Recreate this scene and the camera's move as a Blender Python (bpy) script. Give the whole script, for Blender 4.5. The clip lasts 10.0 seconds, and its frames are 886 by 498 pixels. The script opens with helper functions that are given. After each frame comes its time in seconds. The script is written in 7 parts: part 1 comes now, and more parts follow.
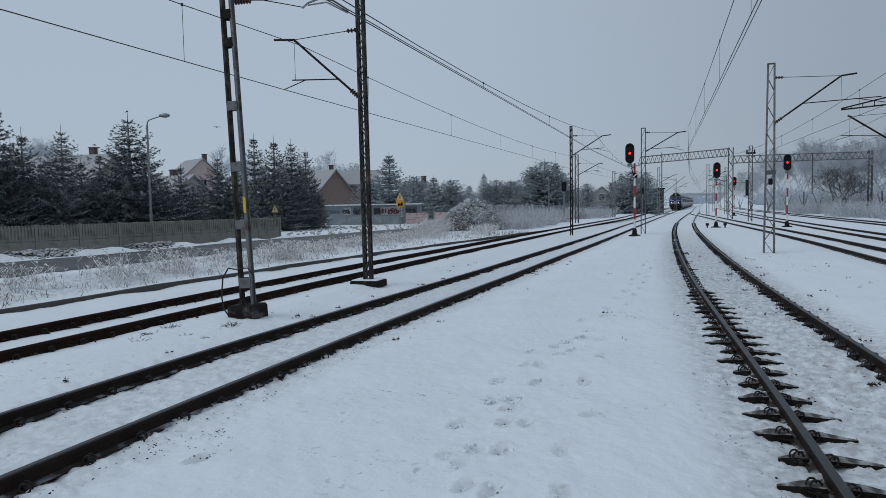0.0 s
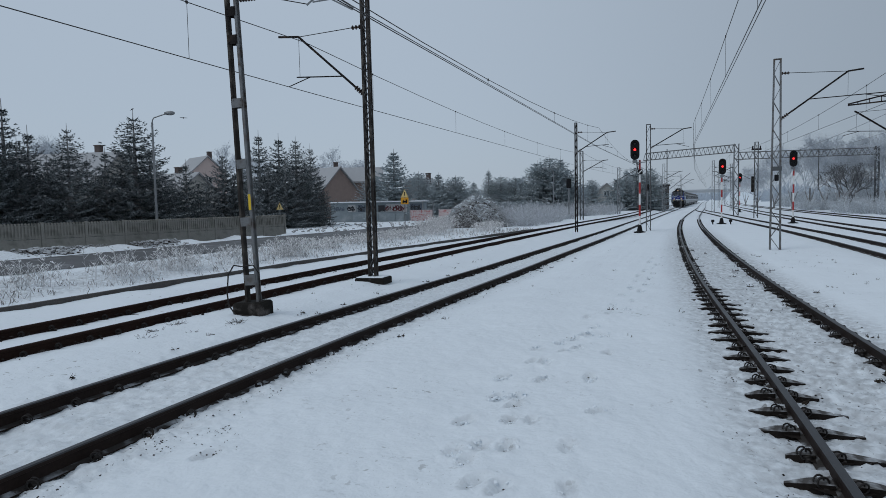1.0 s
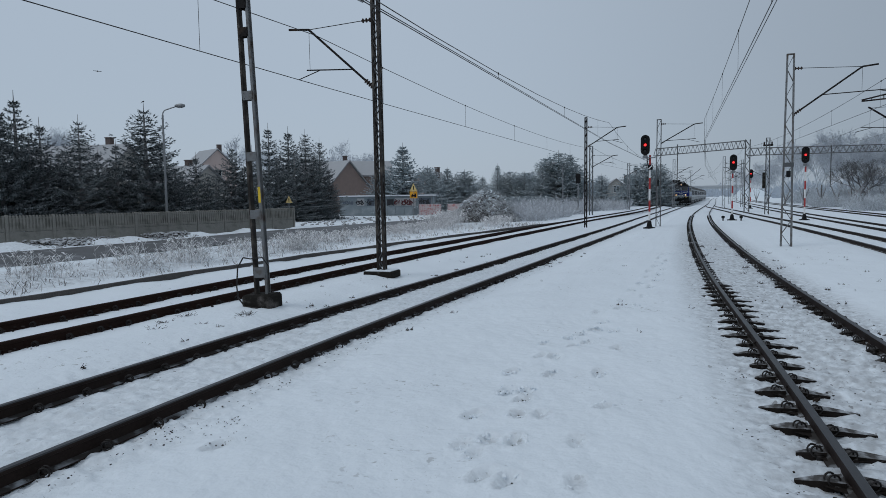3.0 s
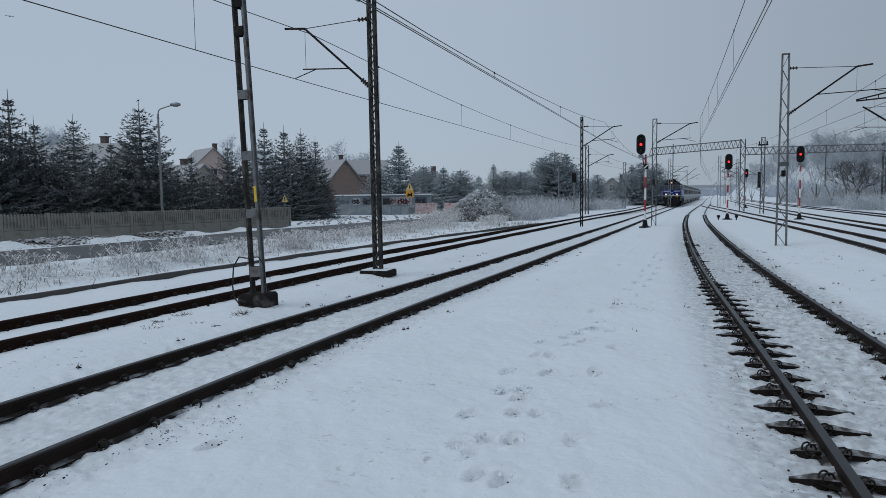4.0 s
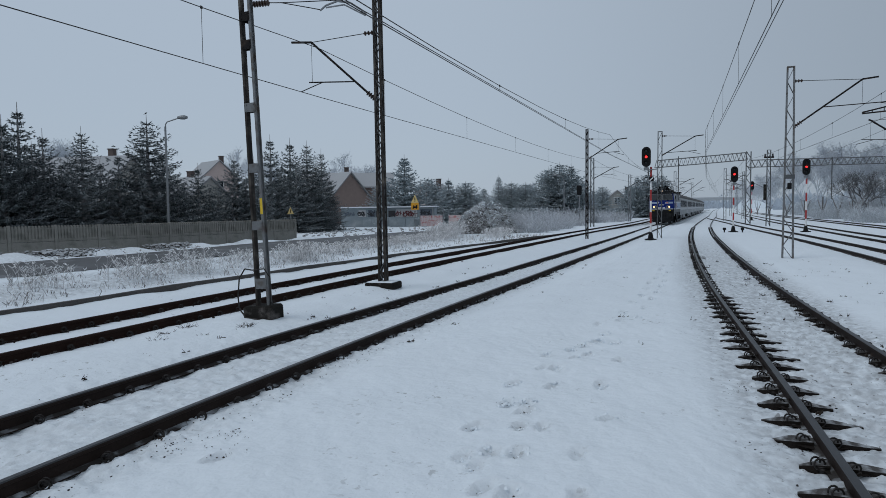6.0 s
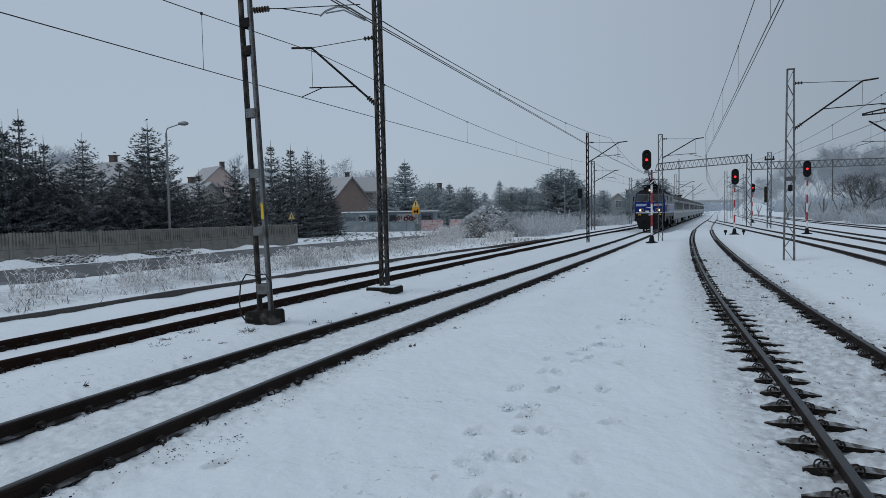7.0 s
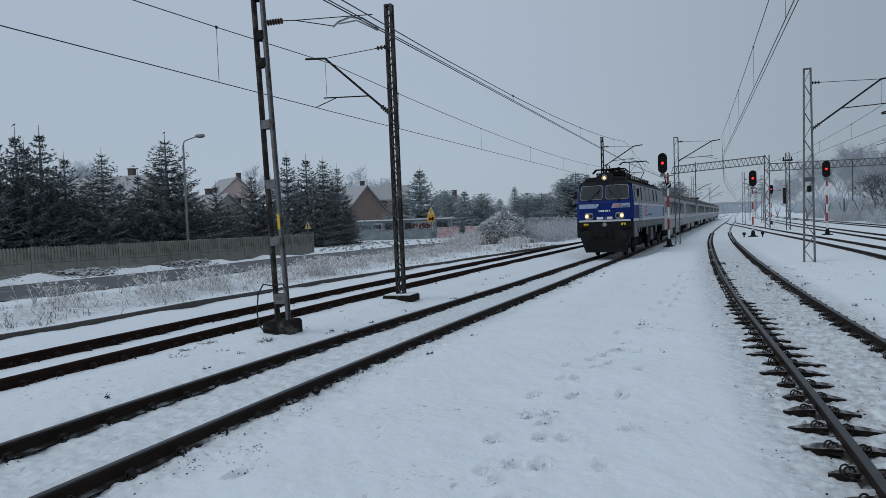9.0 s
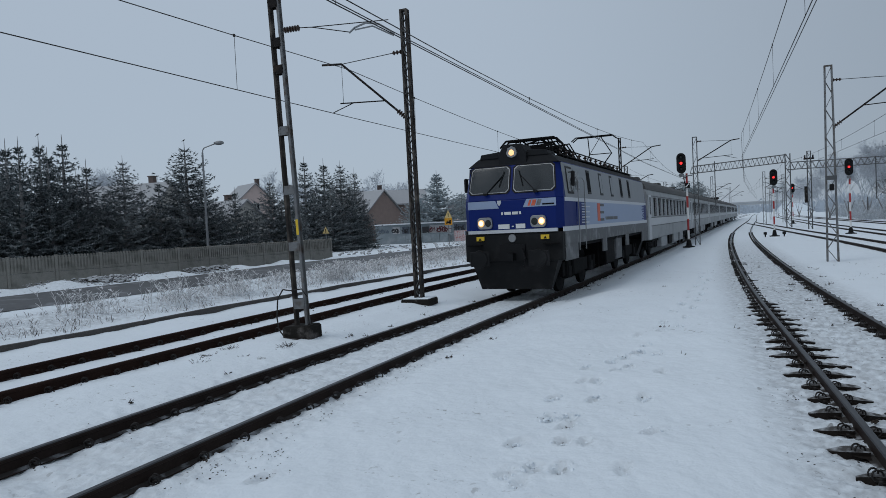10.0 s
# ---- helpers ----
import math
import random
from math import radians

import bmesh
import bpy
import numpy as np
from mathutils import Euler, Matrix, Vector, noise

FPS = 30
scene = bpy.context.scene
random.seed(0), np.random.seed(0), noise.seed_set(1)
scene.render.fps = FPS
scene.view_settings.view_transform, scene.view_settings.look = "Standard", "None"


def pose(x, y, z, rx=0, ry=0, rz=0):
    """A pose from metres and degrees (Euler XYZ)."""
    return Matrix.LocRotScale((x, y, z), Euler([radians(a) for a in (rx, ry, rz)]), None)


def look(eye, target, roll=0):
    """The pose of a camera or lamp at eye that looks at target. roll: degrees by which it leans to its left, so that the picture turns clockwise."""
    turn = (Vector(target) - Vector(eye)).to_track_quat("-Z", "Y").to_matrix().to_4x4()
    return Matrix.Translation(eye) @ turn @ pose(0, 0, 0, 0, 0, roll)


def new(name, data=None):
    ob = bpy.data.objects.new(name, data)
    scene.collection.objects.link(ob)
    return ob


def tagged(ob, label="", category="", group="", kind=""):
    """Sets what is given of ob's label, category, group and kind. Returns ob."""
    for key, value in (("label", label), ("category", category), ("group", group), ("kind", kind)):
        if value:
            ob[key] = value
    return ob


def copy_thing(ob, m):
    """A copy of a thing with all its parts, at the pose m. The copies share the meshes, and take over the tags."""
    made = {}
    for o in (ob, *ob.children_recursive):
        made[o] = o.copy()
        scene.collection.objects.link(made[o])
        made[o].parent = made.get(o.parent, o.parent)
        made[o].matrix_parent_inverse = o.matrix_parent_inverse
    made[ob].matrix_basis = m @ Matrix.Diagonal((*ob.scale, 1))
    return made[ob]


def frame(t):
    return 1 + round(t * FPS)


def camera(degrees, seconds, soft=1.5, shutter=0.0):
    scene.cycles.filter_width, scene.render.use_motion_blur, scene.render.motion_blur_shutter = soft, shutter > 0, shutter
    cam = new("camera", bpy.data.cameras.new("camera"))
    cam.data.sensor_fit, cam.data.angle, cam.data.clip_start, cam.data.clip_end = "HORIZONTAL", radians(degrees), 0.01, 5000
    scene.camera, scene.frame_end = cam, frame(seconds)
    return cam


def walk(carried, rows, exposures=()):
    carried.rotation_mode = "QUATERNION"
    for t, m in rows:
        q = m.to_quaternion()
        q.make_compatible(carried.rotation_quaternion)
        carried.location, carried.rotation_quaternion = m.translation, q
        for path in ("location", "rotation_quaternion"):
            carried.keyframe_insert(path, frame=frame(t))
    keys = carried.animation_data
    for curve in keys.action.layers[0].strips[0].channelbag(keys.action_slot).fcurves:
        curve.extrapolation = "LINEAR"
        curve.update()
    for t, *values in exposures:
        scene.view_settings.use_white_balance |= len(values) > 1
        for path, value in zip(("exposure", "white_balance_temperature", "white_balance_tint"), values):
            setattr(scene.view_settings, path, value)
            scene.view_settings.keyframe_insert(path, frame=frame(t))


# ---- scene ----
# ---------- camera ----------
cam = camera(67.0, 10.0, soft=0.4)
PATH = [
    (0.0, 0.000, 0.000, 2.076, 86.359, 1.028, 19.555),
    (0.5, -0.003, 0.001, 2.072, 86.209, 1.100, 19.761),
    (1.0, -0.009, 0.005, 2.073, 86.114, 1.139, 19.944),
    (1.5, -0.012, 0.000, 2.073, 86.235, 1.139, 20.702),
    (2.0, -0.019, -0.001, 2.067, 86.256, 0.649, 20.902),
    (2.5, -0.025, 0.012, 2.062, 85.810, 0.735, 20.866),
    (4.0, -0.024, 0.006, 2.065, 85.572, 0.731, 20.351),
    (4.5, -0.016, -0.005, 2.066, 85.936, 0.859, 20.745),
    (5.0, -0.018, -0.002, 2.067, 86.150, 0.908, 20.855),
    (5.5, -0.027, 0.002, 2.067, 86.377, 0.639, 20.823),
    (7.0, -0.026, 0.004, 2.064, 86.987, 1.046, 20.872),
    (7.5, -0.028, 0.002, 2.071, 87.210, 1.161, 21.088),
    (8.0, -0.022, 0.006, 2.071, 87.529, 1.243, 21.304),
    (8.5, -0.026, 0.003, 2.069, 87.626, 1.544, 21.539),
    (9.0, -0.025, 0.009, 2.068, 87.626, 2.024, 22.188),
    (9.5, -0.027, 0.007, 2.069, 87.618, 2.463, 22.946),
    (10.0, -0.031, 0.005, 2.077, 87.962, 2.704, 23.666),
]
walk(cam, [(t, pose(*r)) for t, *r in PATH])

# ---------- world and light ----------
world = bpy.data.worlds.new("overcast_sky")
scene.world = world
world.use_nodes = True
wn, wl = world.node_tree.nodes, world.node_tree.links
wn.clear()
SUN_EL, SUN_AZ = 35.0, 140.0
sky = wn.new("ShaderNodeTexSky")
sky.sky_type = "NISHITA"
sky.sun_disc = False
sky.sun_elevation, sky.sun_rotation = radians(SUN_EL), radians(SUN_AZ)
sky_bg = wn.new("ShaderNodeBackground")
sky_bg.inputs[1].default_value = 0.006
wl.new(sky.outputs[0], sky_bg.inputs[0])
# even cloud layer, a little brighter near the horizon
geo = wn.new("ShaderNodeTexCoord")
sep = wn.new("ShaderNodeSeparateXYZ")
wl.new(geo.outputs["Generated"], sep.inputs[0])
ramp = wn.new("ShaderNodeValToRGB")
ramp.color_ramp.elements[0].position = 0.0
ramp.color_ramp.elements[0].color = (0.338, 0.406, 0.490, 1)
ramp.color_ramp.elements[1].position = 0.5
ramp.color_ramp.elements[1].color = (0.370, 0.438, 0.520, 1)
wl.new(sep.outputs[2], ramp.inputs[0])
cloud_bg = wn.new("ShaderNodeBackground")
cloud_bg.inputs[1].default_value = 1.0
# the cloud layer is brighter towards -x and dimmer towards +x
side = wn.new("ShaderNodeMapRange")
side.interpolation_type = "SMOOTHSTEP"
side.inputs[1].default_value, side.inputs[2].default_value, side.inputs[3].default_value, side.inputs[4].default_value = -0.45, 0.5, 1.06, 0.74
wl.new(sep.outputs[0], side.inputs[0])
dim = wn.new("ShaderNodeMix")
dim.data_type, dim.blend_type = "RGBA", "MULTIPLY"
dim.inputs[0].default_value = 1.0
wl.new(ramp.outputs[0], dim.inputs[6])
wl.new(side.outputs[0], dim.inputs[7])
wl.new(dim.outputs[2], cloud_bg.inputs[0])
both = wn.new("ShaderNodeAddShader")
wl.new(sky_bg.outputs[0], both.inputs[0])
wl.new(cloud_bg.outputs[0], both.inputs[1])
wout = wn.new("ShaderNodeOutputWorld")
wl.new(both.outputs[0], wout.inputs[0])

sun_data = bpy.data.lights.new("sun", "SUN")
sun_data.energy, sun_data.angle, sun_data.color = 0.62, radians(30), (0.97, 0.985, 1.0)
sun = new("sun", sun_data)
sun.matrix_world = look((0, 0, 60), (0.5, 0.6, 59.1))
scene.view_settings.exposure = 0.0


# ---------- materials ----------
def mat(name, base, rough=0.6, metal=0.0, vary=0.15, scale=6.0, fine=60.0, bump=0.0, second=None, spread=0.5, emit=None, power=1.0, island=0.0, frost=0.0, spec=0.4):
    """A procedural surface: base colour with coarse and fine variation, optional second colour in patches, frost on what faces up."""
    m = bpy.data.materials.new(name)
    m.use_nodes = True
    n, l = m.node_tree.nodes, m.node_tree.links
    bsdf = n["Principled BSDF"]
    bsdf.inputs["Roughness"].default_value = rough
    bsdf.inputs["Metallic"].default_value = metal
    bsdf.inputs["Specular IOR Level"].default_value = spec
    tc = n.new("ShaderNodeTexCoord")
    col = n.new("ShaderNodeRGB")
    col.outputs[0].default_value = (*base, 1)
    out = col.outputs[0]

    def noise_node(s, detail=4.0):
        t = n.new("ShaderNodeTexNoise")
        t.inputs["Scale"].default_value = s
        t.inputs["Detail"].default_value = detail
        l.new(tc.outputs["Object"], t.inputs["Vector"])
        return t

    big = noise_node(scale)
    small = noise_node(fine, 2.0)
    if second is not None:
        r = n.new("ShaderNodeValToRGB")
        r.color_ramp.elements[0].position = max(0.0, spread - 0.08)
        r.color_ramp.elements[1].position = min(1.0, spread + 0.12)
        l.new(big.outputs[0], r.inputs[0])
        mx = n.new("ShaderNodeMix")
        mx.data_type = "RGBA"
        l.new(r.outputs[0], mx.inputs[0])
        l.new(out, mx.inputs[6])
        mx.inputs[7].default_value = (*second, 1)
        out = mx.outputs[2]
    if vary or island:
        add = n.new("ShaderNodeMath")
        add.operation = "MULTIPLY_ADD"
        l.new(small.outputs[0], add.inputs[0])
        add.inputs[1].default_value = 2 * vary
        add.inputs[2].default_value = 1 - vary
        val = add.outputs[0]
        add2 = n.new("ShaderNodeMath")
        add2.operation = "MULTIPLY_ADD"
        l.new(big.outputs[0], add2.inputs[0])
        add2.inputs[1].default_value = 2 * vary
        add2.inputs[2].default_value = 1 - vary
        mul = n.new("ShaderNodeMath")
        mul.operation = "MULTIPLY"
        l.new(val, mul.inputs[0])
        l.new(add2.outputs[0], mul.inputs[1])
        val = mul.outputs[0]
        if island:
            g = n.new("ShaderNodeNewGeometry")
            isl = n.new("ShaderNodeMath")
            isl.operation = "MULTIPLY_ADD"
            l.new(g.outputs["Random Per Island"], isl.inputs[0])
            isl.inputs[1].default_value = 2 * island
            isl.inputs[2].default_value = 1 - island
            m3 = n.new("ShaderNodeMath")
            m3.operation = "MULTIPLY"
            l.new(val, m3.inputs[0])
            l.new(isl.outputs[0], m3.inputs[1])
            val = m3.outputs[0]
        hsv = n.new("ShaderNodeHueSaturation")
        l.new(val, hsv.inputs["Value"])
        l.new(out, hsv.inputs["Color"])
        out = hsv.outputs[0]
    if frost:
        g = n.new("ShaderNodeNewGeometry")
        sp = n.new("ShaderNodeSeparateXYZ")
        l.new(g.outputs["Normal"], sp.inputs[0])
        ad = n.new("ShaderNodeMath")
        ad.operation = "MULTIPLY_ADD"
        l.new(small.outputs[0], ad.inputs[0])
        ad.inputs[1].default_value = 1.2
        l.new(sp.outputs[2], ad.inputs[2])
        rr = n.new("ShaderNodeValToRGB")
        rr.color_ramp.elements[0].position = 0.55 - 0.3 * frost
        rr.color_ramp.elements[1].position = 1.35 - 0.5 * frost if 1.35 - 0.5 * frost < 1 else 1.0
        l.new(ad.outputs[0], rr.inputs[0])
        sc = n.new("ShaderNodeMath")
        sc.operation = "MULTIPLY"
        l.new(rr.outputs[0], sc.inputs[0])
        sc.inputs[1].default_value = frost
        mf = n.new("ShaderNodeMix")
        mf.data_type = "RGBA"
        l.new(sc.outputs[0], mf.inputs[0])
        l.new(out, mf.inputs[6])
        mf.inputs[7].default_value = (0.74, 0.77, 0.80, 1)
        out = mf.outputs[2]
    l.new(out, bsdf.inputs["Base Color"])
    rg = n.new("ShaderNodeMath")
    rg.operation = "MULTIPLY_ADD"
    l.new(big.outputs[0], rg.inputs[0])
    rg.inputs[1].default_value = 0.2
    rg.inputs[2].default_value = max(0.02, rough - 0.1)
    l.new(rg.outputs[0], bsdf.inputs["Roughness"])
    if bump:
        b = n.new("ShaderNodeBump")
        b.inputs["Strength"].default_value = bump
        b.inputs["Distance"].default_value = 0.01
        l.new(small.outputs[0], b.inputs["Height"])
        l.new(b.outputs[0], bsdf.inputs["Normal"])
    if emit:
        bsdf.inputs["Emission Color"].default_value = (*emit, 1)
        bsdf.inputs["Emission Strength"].default_value = power
    return m


SNOW = mat("snow", (0.815, 0.865, 0.905), 0.75, vary=0.035, scale=1.2, fine=35, bump=0.25, spec=0.2)
RAIL_STEEL = mat("rusty_rail_steel", (0.021, 0.0135, 0.011), 0.75, 0.0, vary=0.35, scale=2.0, fine=40, bump=0.3, spec=0.15)
OLD_RAIL = mat("brown_rusted_rail", (0.026, 0.014, 0.011), 0.85, 0.0, vary=0.35, scale=2.0, fine=40, bump=0.4, spec=0.1)
RAIL_HEAD = mat("worn_rail_head", (0.050, 0.050, 0.054), 0.42, 0.6, vary=0.25, scale=3, fine=50)
CLIP_STEEL = mat("oiled_clip_steel", (0.022, 0.019, 0.018), 0.5, 0.2, vary=0.3, spec=0.3)
SLEEPER_TOP = mat("frost_dusted_sleeper", (0.085, 0.080, 0.078), 0.95, vary=0.35, scale=7, fine=40, bump=0.6, second=(0.42, 0.44, 0.46), spread=0.58, spec=0.1)
RAIL_FOOT = mat("snow_dusted_rail_foot", (0.05, 0.045, 0.042), 0.9, vary=0.3, scale=4, fine=50, second=(0.40, 0.42, 0.44), spread=0.58, spec=0.1)
SLEEPER = mat("tarred_sleeper_wood", (0.020, 0.016, 0.014), 0.9, vary=0.4, scale=3, fine=50, bump=0.6, frost=0.0, spec=0.1)
CONCRETE = mat("weathered_concrete", (0.40, 0.42, 0.44), 0.9, vary=0.15, scale=0.5, fine=5, bump=0.2)
DARK_CONCRETE = mat("wet_dark_concrete", (0.020, 0.018, 0.016), 0.9, vary=0.4, scale=5, fine=50, bump=0.6, second=(0.10, 0.09, 0.085), spread=0.62, spec=0.1)
FENCE_GREY = mat("fence_concrete", (0.245, 0.238, 0.216), 0.9, vary=0.25, scale=1.2, fine=25, bump=0.5, second=(0.095, 0.095, 0.082), spread=0.56)
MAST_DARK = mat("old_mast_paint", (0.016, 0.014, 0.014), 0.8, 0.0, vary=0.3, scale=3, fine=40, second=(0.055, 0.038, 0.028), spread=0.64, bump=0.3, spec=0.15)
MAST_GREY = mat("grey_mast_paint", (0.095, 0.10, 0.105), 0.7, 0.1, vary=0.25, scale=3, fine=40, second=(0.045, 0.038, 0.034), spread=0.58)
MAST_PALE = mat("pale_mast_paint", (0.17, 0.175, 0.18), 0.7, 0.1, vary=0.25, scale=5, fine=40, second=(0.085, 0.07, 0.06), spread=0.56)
GALV = mat("galvanised_steel", (0.24, 0.25, 0.26), 0.5, 0.6, vary=0.15, scale=4, fine=40)
BLACK = mat("black_enamel", (0.006, 0.006, 0.007), 0.5, vary=0.15, spec=0.2)
WIRE = mat("dull_copper_wire", (0.045, 0.043, 0.042), 0.5, 0.6, vary=0.1)
INSUL = mat("brown_insulator", (0.045, 0.028, 0.022), 0.3, vary=0.15)
RED = mat("red_post_paint", (0.36, 0.035, 0.035), 0.5, vary=0.15, fine=30)
WHITE = mat("white_paint", (0.72, 0.72, 0.71), 0.5, vary=0.08, fine=30)
YELLOW = mat("yellow_paint", (0.70, 0.47, 0.03), 0.5, vary=0.1)
ASPHALT = mat("wet_asphalt", (0.085, 0.085, 0.088), 0.55, vary=0.15, scale=1.0, fine=25, second=(0.30, 0.31, 0.33), spread=0.66, bump=0.2)
SOIL = mat("frozen_soil", (0.060, 0.050, 0.043), 0.95, vary=0.3, scale=3, fine=20, bump=0.8, frost=0.6)
BARK = mat("frosted_bark", (0.16, 0.15, 0.145), 0.9, vary=0.3, fine=30, frost=0.5)
TWIG = mat("hoarfrost_twig", (0.64, 0.66, 0.69), 0.9, vary=0.15, island=0.45)
# crowns of far trees: hoarfrost plus haze put into the pale colour
FAR_TWIG = mat("hazed_hoarfrost_twig", (0.60, 0.63, 0.67), 0.95, vary=0.1, island=0.25)
THICKET_TWIG = mat("frosted_thicket_twig", (0.60, 0.63, 0.66), 0.95, vary=0.15, island=0.4)
DARK_TWIG = mat("frosted_dark_twig", (0.13, 0.13, 0.135), 0.95, vary=0.15, island=0.4, frost=0.3)
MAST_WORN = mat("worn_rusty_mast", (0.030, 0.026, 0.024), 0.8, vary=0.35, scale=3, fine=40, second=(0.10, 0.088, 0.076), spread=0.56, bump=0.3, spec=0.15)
STRAW = mat("frosted_dry_weed", (0.70, 0.69, 0.69), 0.9, vary=0.15, island=0.6)
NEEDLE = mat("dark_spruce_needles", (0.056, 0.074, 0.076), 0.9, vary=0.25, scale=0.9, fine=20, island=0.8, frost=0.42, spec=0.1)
# far needles: frost, with distance haze mixed into the base colour
NEEDLE_PALE = mat("hazed_frosty_needles", (0.37, 0.425, 0.45), 0.9, vary=0.2, scale=0.9, fine=20, island=0.3, frost=0.35, spec=0.1)


# ---------- mesh tools ----------
class Mesh:
    """Collects corners and faces of one part."""

    def __init__(self):
        self.v, self.f, self.mi = [], [], []

    def add(self, verts, faces, mi=0):
        o = len(self.v)
        self.v.extend(tuple(p) for p in verts)
        for q in faces:
            self.f.append(tuple(i + o for i in q))
            self.mi.append(mi)
        return self

    def box(self, c, s, rot=(0, 0, 0), mi=0, chamfer=0.0):
        R = Euler([radians(a) for a in rot]).to_matrix()
        x, y, z = s[0] / 2, s[1] / 2, s[2] / 2
        if chamfer:
            k = chamfer
            pts = []
            for sx in (-1, 1):
                for sy in (-1, 1):
                    for sz in (-1, 1):
                        pts += [(sx * (x - k), sy * (y - k), sz * z), (sx * (x - k), sy * y, sz * (z - k)), (sx * x, sy * (y - k), sz * (z - k))]
            bm = bmesh.new()
            for p in pts:
                bm.verts.new(p)
            bmesh.ops.convex_hull(bm, input=bm.verts)
            bm.verts.index_update()
            vs = [R @ v.co + Vector(c) for v in bm.verts]
            fs = [[v.index for v in f.verts] for f in bm.faces]
            bm.free()
            return self.add(vs, fs, mi)
        pts = [R @ Vector((a * x, b * y, d * z)) + Vector(c) for a in (-1, 1) for b in (-1, 1) for d in (-1, 1)]
        return self.add(pts, [(0, 1, 3, 2), (4, 6, 7, 5), (0, 4, 5, 1), (2, 3, 7, 6), (0, 2, 6, 4), (1, 5, 7, 3)], mi)

    def tube(self, p, q, r0, r1=None, n=8, mi=0, caps=True):
        p, q = Vector(p), Vector(q)
        r1 = r0 if r1 is None else r1
        d = q - p
        if d.length < 1e-6:
            return self
        u = d.orthogonal().normalized()
        w = d.normalized().cross(u)
        ring = [(math.cos(2 * math.pi * i / n), math.sin(2 * math.pi * i / n)) for i in range(n)]
        vs = [p + r0 * (a * u + b * w) for a, b in ring] + [q + r1 * (a * u + b * w) for a, b in ring]
        fs = [(i, (i + 1) % n, n + (i + 1) % n, n + i) for i in range(n)]
        if caps:
            fs += [tuple(reversed(range(n))), tuple(range(n, 2 * n))]
        return self.add(vs, fs, mi)

    def sliver(self, p, q, w, blades=2):
        """A pointed twig: crossed tapering blades."""
        p, q = Vector(p), Vector(q)
        d = q - p
        u = d.orthogonal().normalized() * w
        k = d.normalized().cross(u)
        if blades == 1:
            return self.add([p - u, p + k, q], [(0, 1, 2)])
        return self.add([p - u, p + u, q, p - k, p + k, q], [(0, 1, 2), (3, 4, 5)])

    def line(self, pts, r, n=6, mi=0):
        for a, b in zip(pts, pts[1:]):
            self.tube(a, b, r, r, n, mi)
        return self

    def bar(self, p, q, w, h, mi=0):
        """A rectangular bar from p to q."""
        p, q = Vector(p), Vector(q)
        d = (q - p).normalized()
        side = d.cross(Vector((0, 0, 1)))
        side = side.normalized() if side.length > 0.05 else Vector((1, 0, 0))
        up = side.cross(d)
        vs = [e + a * side * w / 2 + b * up * h / 2 for e in (p, q) for a, b in ((-1, -1), (1, -1), (1, 1), (-1, 1))]
        return self.add(vs, [(3, 2, 1, 0), (4, 5, 6, 7), (0, 1, 5, 4), (1, 2, 6, 5), (2, 3, 7, 6), (3, 0, 4, 7)], mi)

    def lathe(self, prof, n=16, c=(0, 0, 0), axis="z", mi=0):
        """Turns (radius, height) pairs about an axis through c."""
        vs, m = [], len(prof)
        for i in range(n):
            a = 2 * math.pi * i / n
            for r, hgt in prof:
                x, y, z = r * math.cos(a), r * math.sin(a), hgt
                if axis == "y":
                    x, y, z = x, hgt, y
                elif axis == "x":
                    x, y, z = hgt, x, y
                vs.append((x + c[0], y + c[1], z + c[2]))
        fs = [(i * m + j, ((i + 1) % n) * m + j, ((i + 1) % n) * m + j + 1, i * m + j + 1) for i in range(n) for j in range(m - 1)]
        return self.add(vs, fs, mi)

    def prism(self, outline, a, b, axis="x", mi=0):
        """Extrudes an outline from a to b. axis x: outline is (y, z); y: (x, z); z: (x, y)."""
        put = {"x": lambda k, p: (k, p[0], p[1]), "y": lambda k, p: (p[0], k, p[1]), "z": lambda k, p: (p[0], p[1], k)}[axis]
        n = len(outline)
        vs = [put(a, p) for p in outline] + [put(b, p) for p in outline]
        fs = [(i, (i + 1) % n, n + (i + 1) % n, n + i) for i in range(n)] + [tuple(reversed(range(n))), tuple(range(n, 2 * n))]
        return self.add(vs, fs, mi)

    def torus(self, c, R, r, normal, n=10, m=5, mi=0):
        nz = Vector(normal).normalized()
        u = nz.orthogonal().normalized()
        w = nz.cross(u)
        vs = []
        for i in range(n):
            a = 2 * math.pi * i / n
            d = math.cos(a) * u + math.sin(a) * w
            for j in range(m):
                b = 2 * math.pi * j / m
                vs.append(Vector(c) + (R + r * math.cos(b)) * d + r * math.sin(b) * nz)
        fs = [(i * m + j, ((i + 1) % n) * m + j, ((i + 1) % n) * m + (j + 1) % m, i * m + (j + 1) % m) for i in range(n) for j in range(m)]
        return self.add(vs, fs, mi)

    def data(self, name, mats, smooth=False):
        me = bpy.data.meshes.new(name)
        me.from_pydata(self.v, [], self.f)
        for m in (mats if isinstance(mats, (list, tuple)) else [mats]):
            me.materials.append(m)
        if any(self.mi):
            me.polygons.foreach_set("material_index", self.mi)
        me.validate()
        bm = bmesh.new()
        bm.from_mesh(me)
        bmesh.ops.recalc_face_normals(bm, faces=bm.faces)
        bm.to_mesh(me)
        bm.free()
        if smooth:
            me.shade_smooth()
        return me


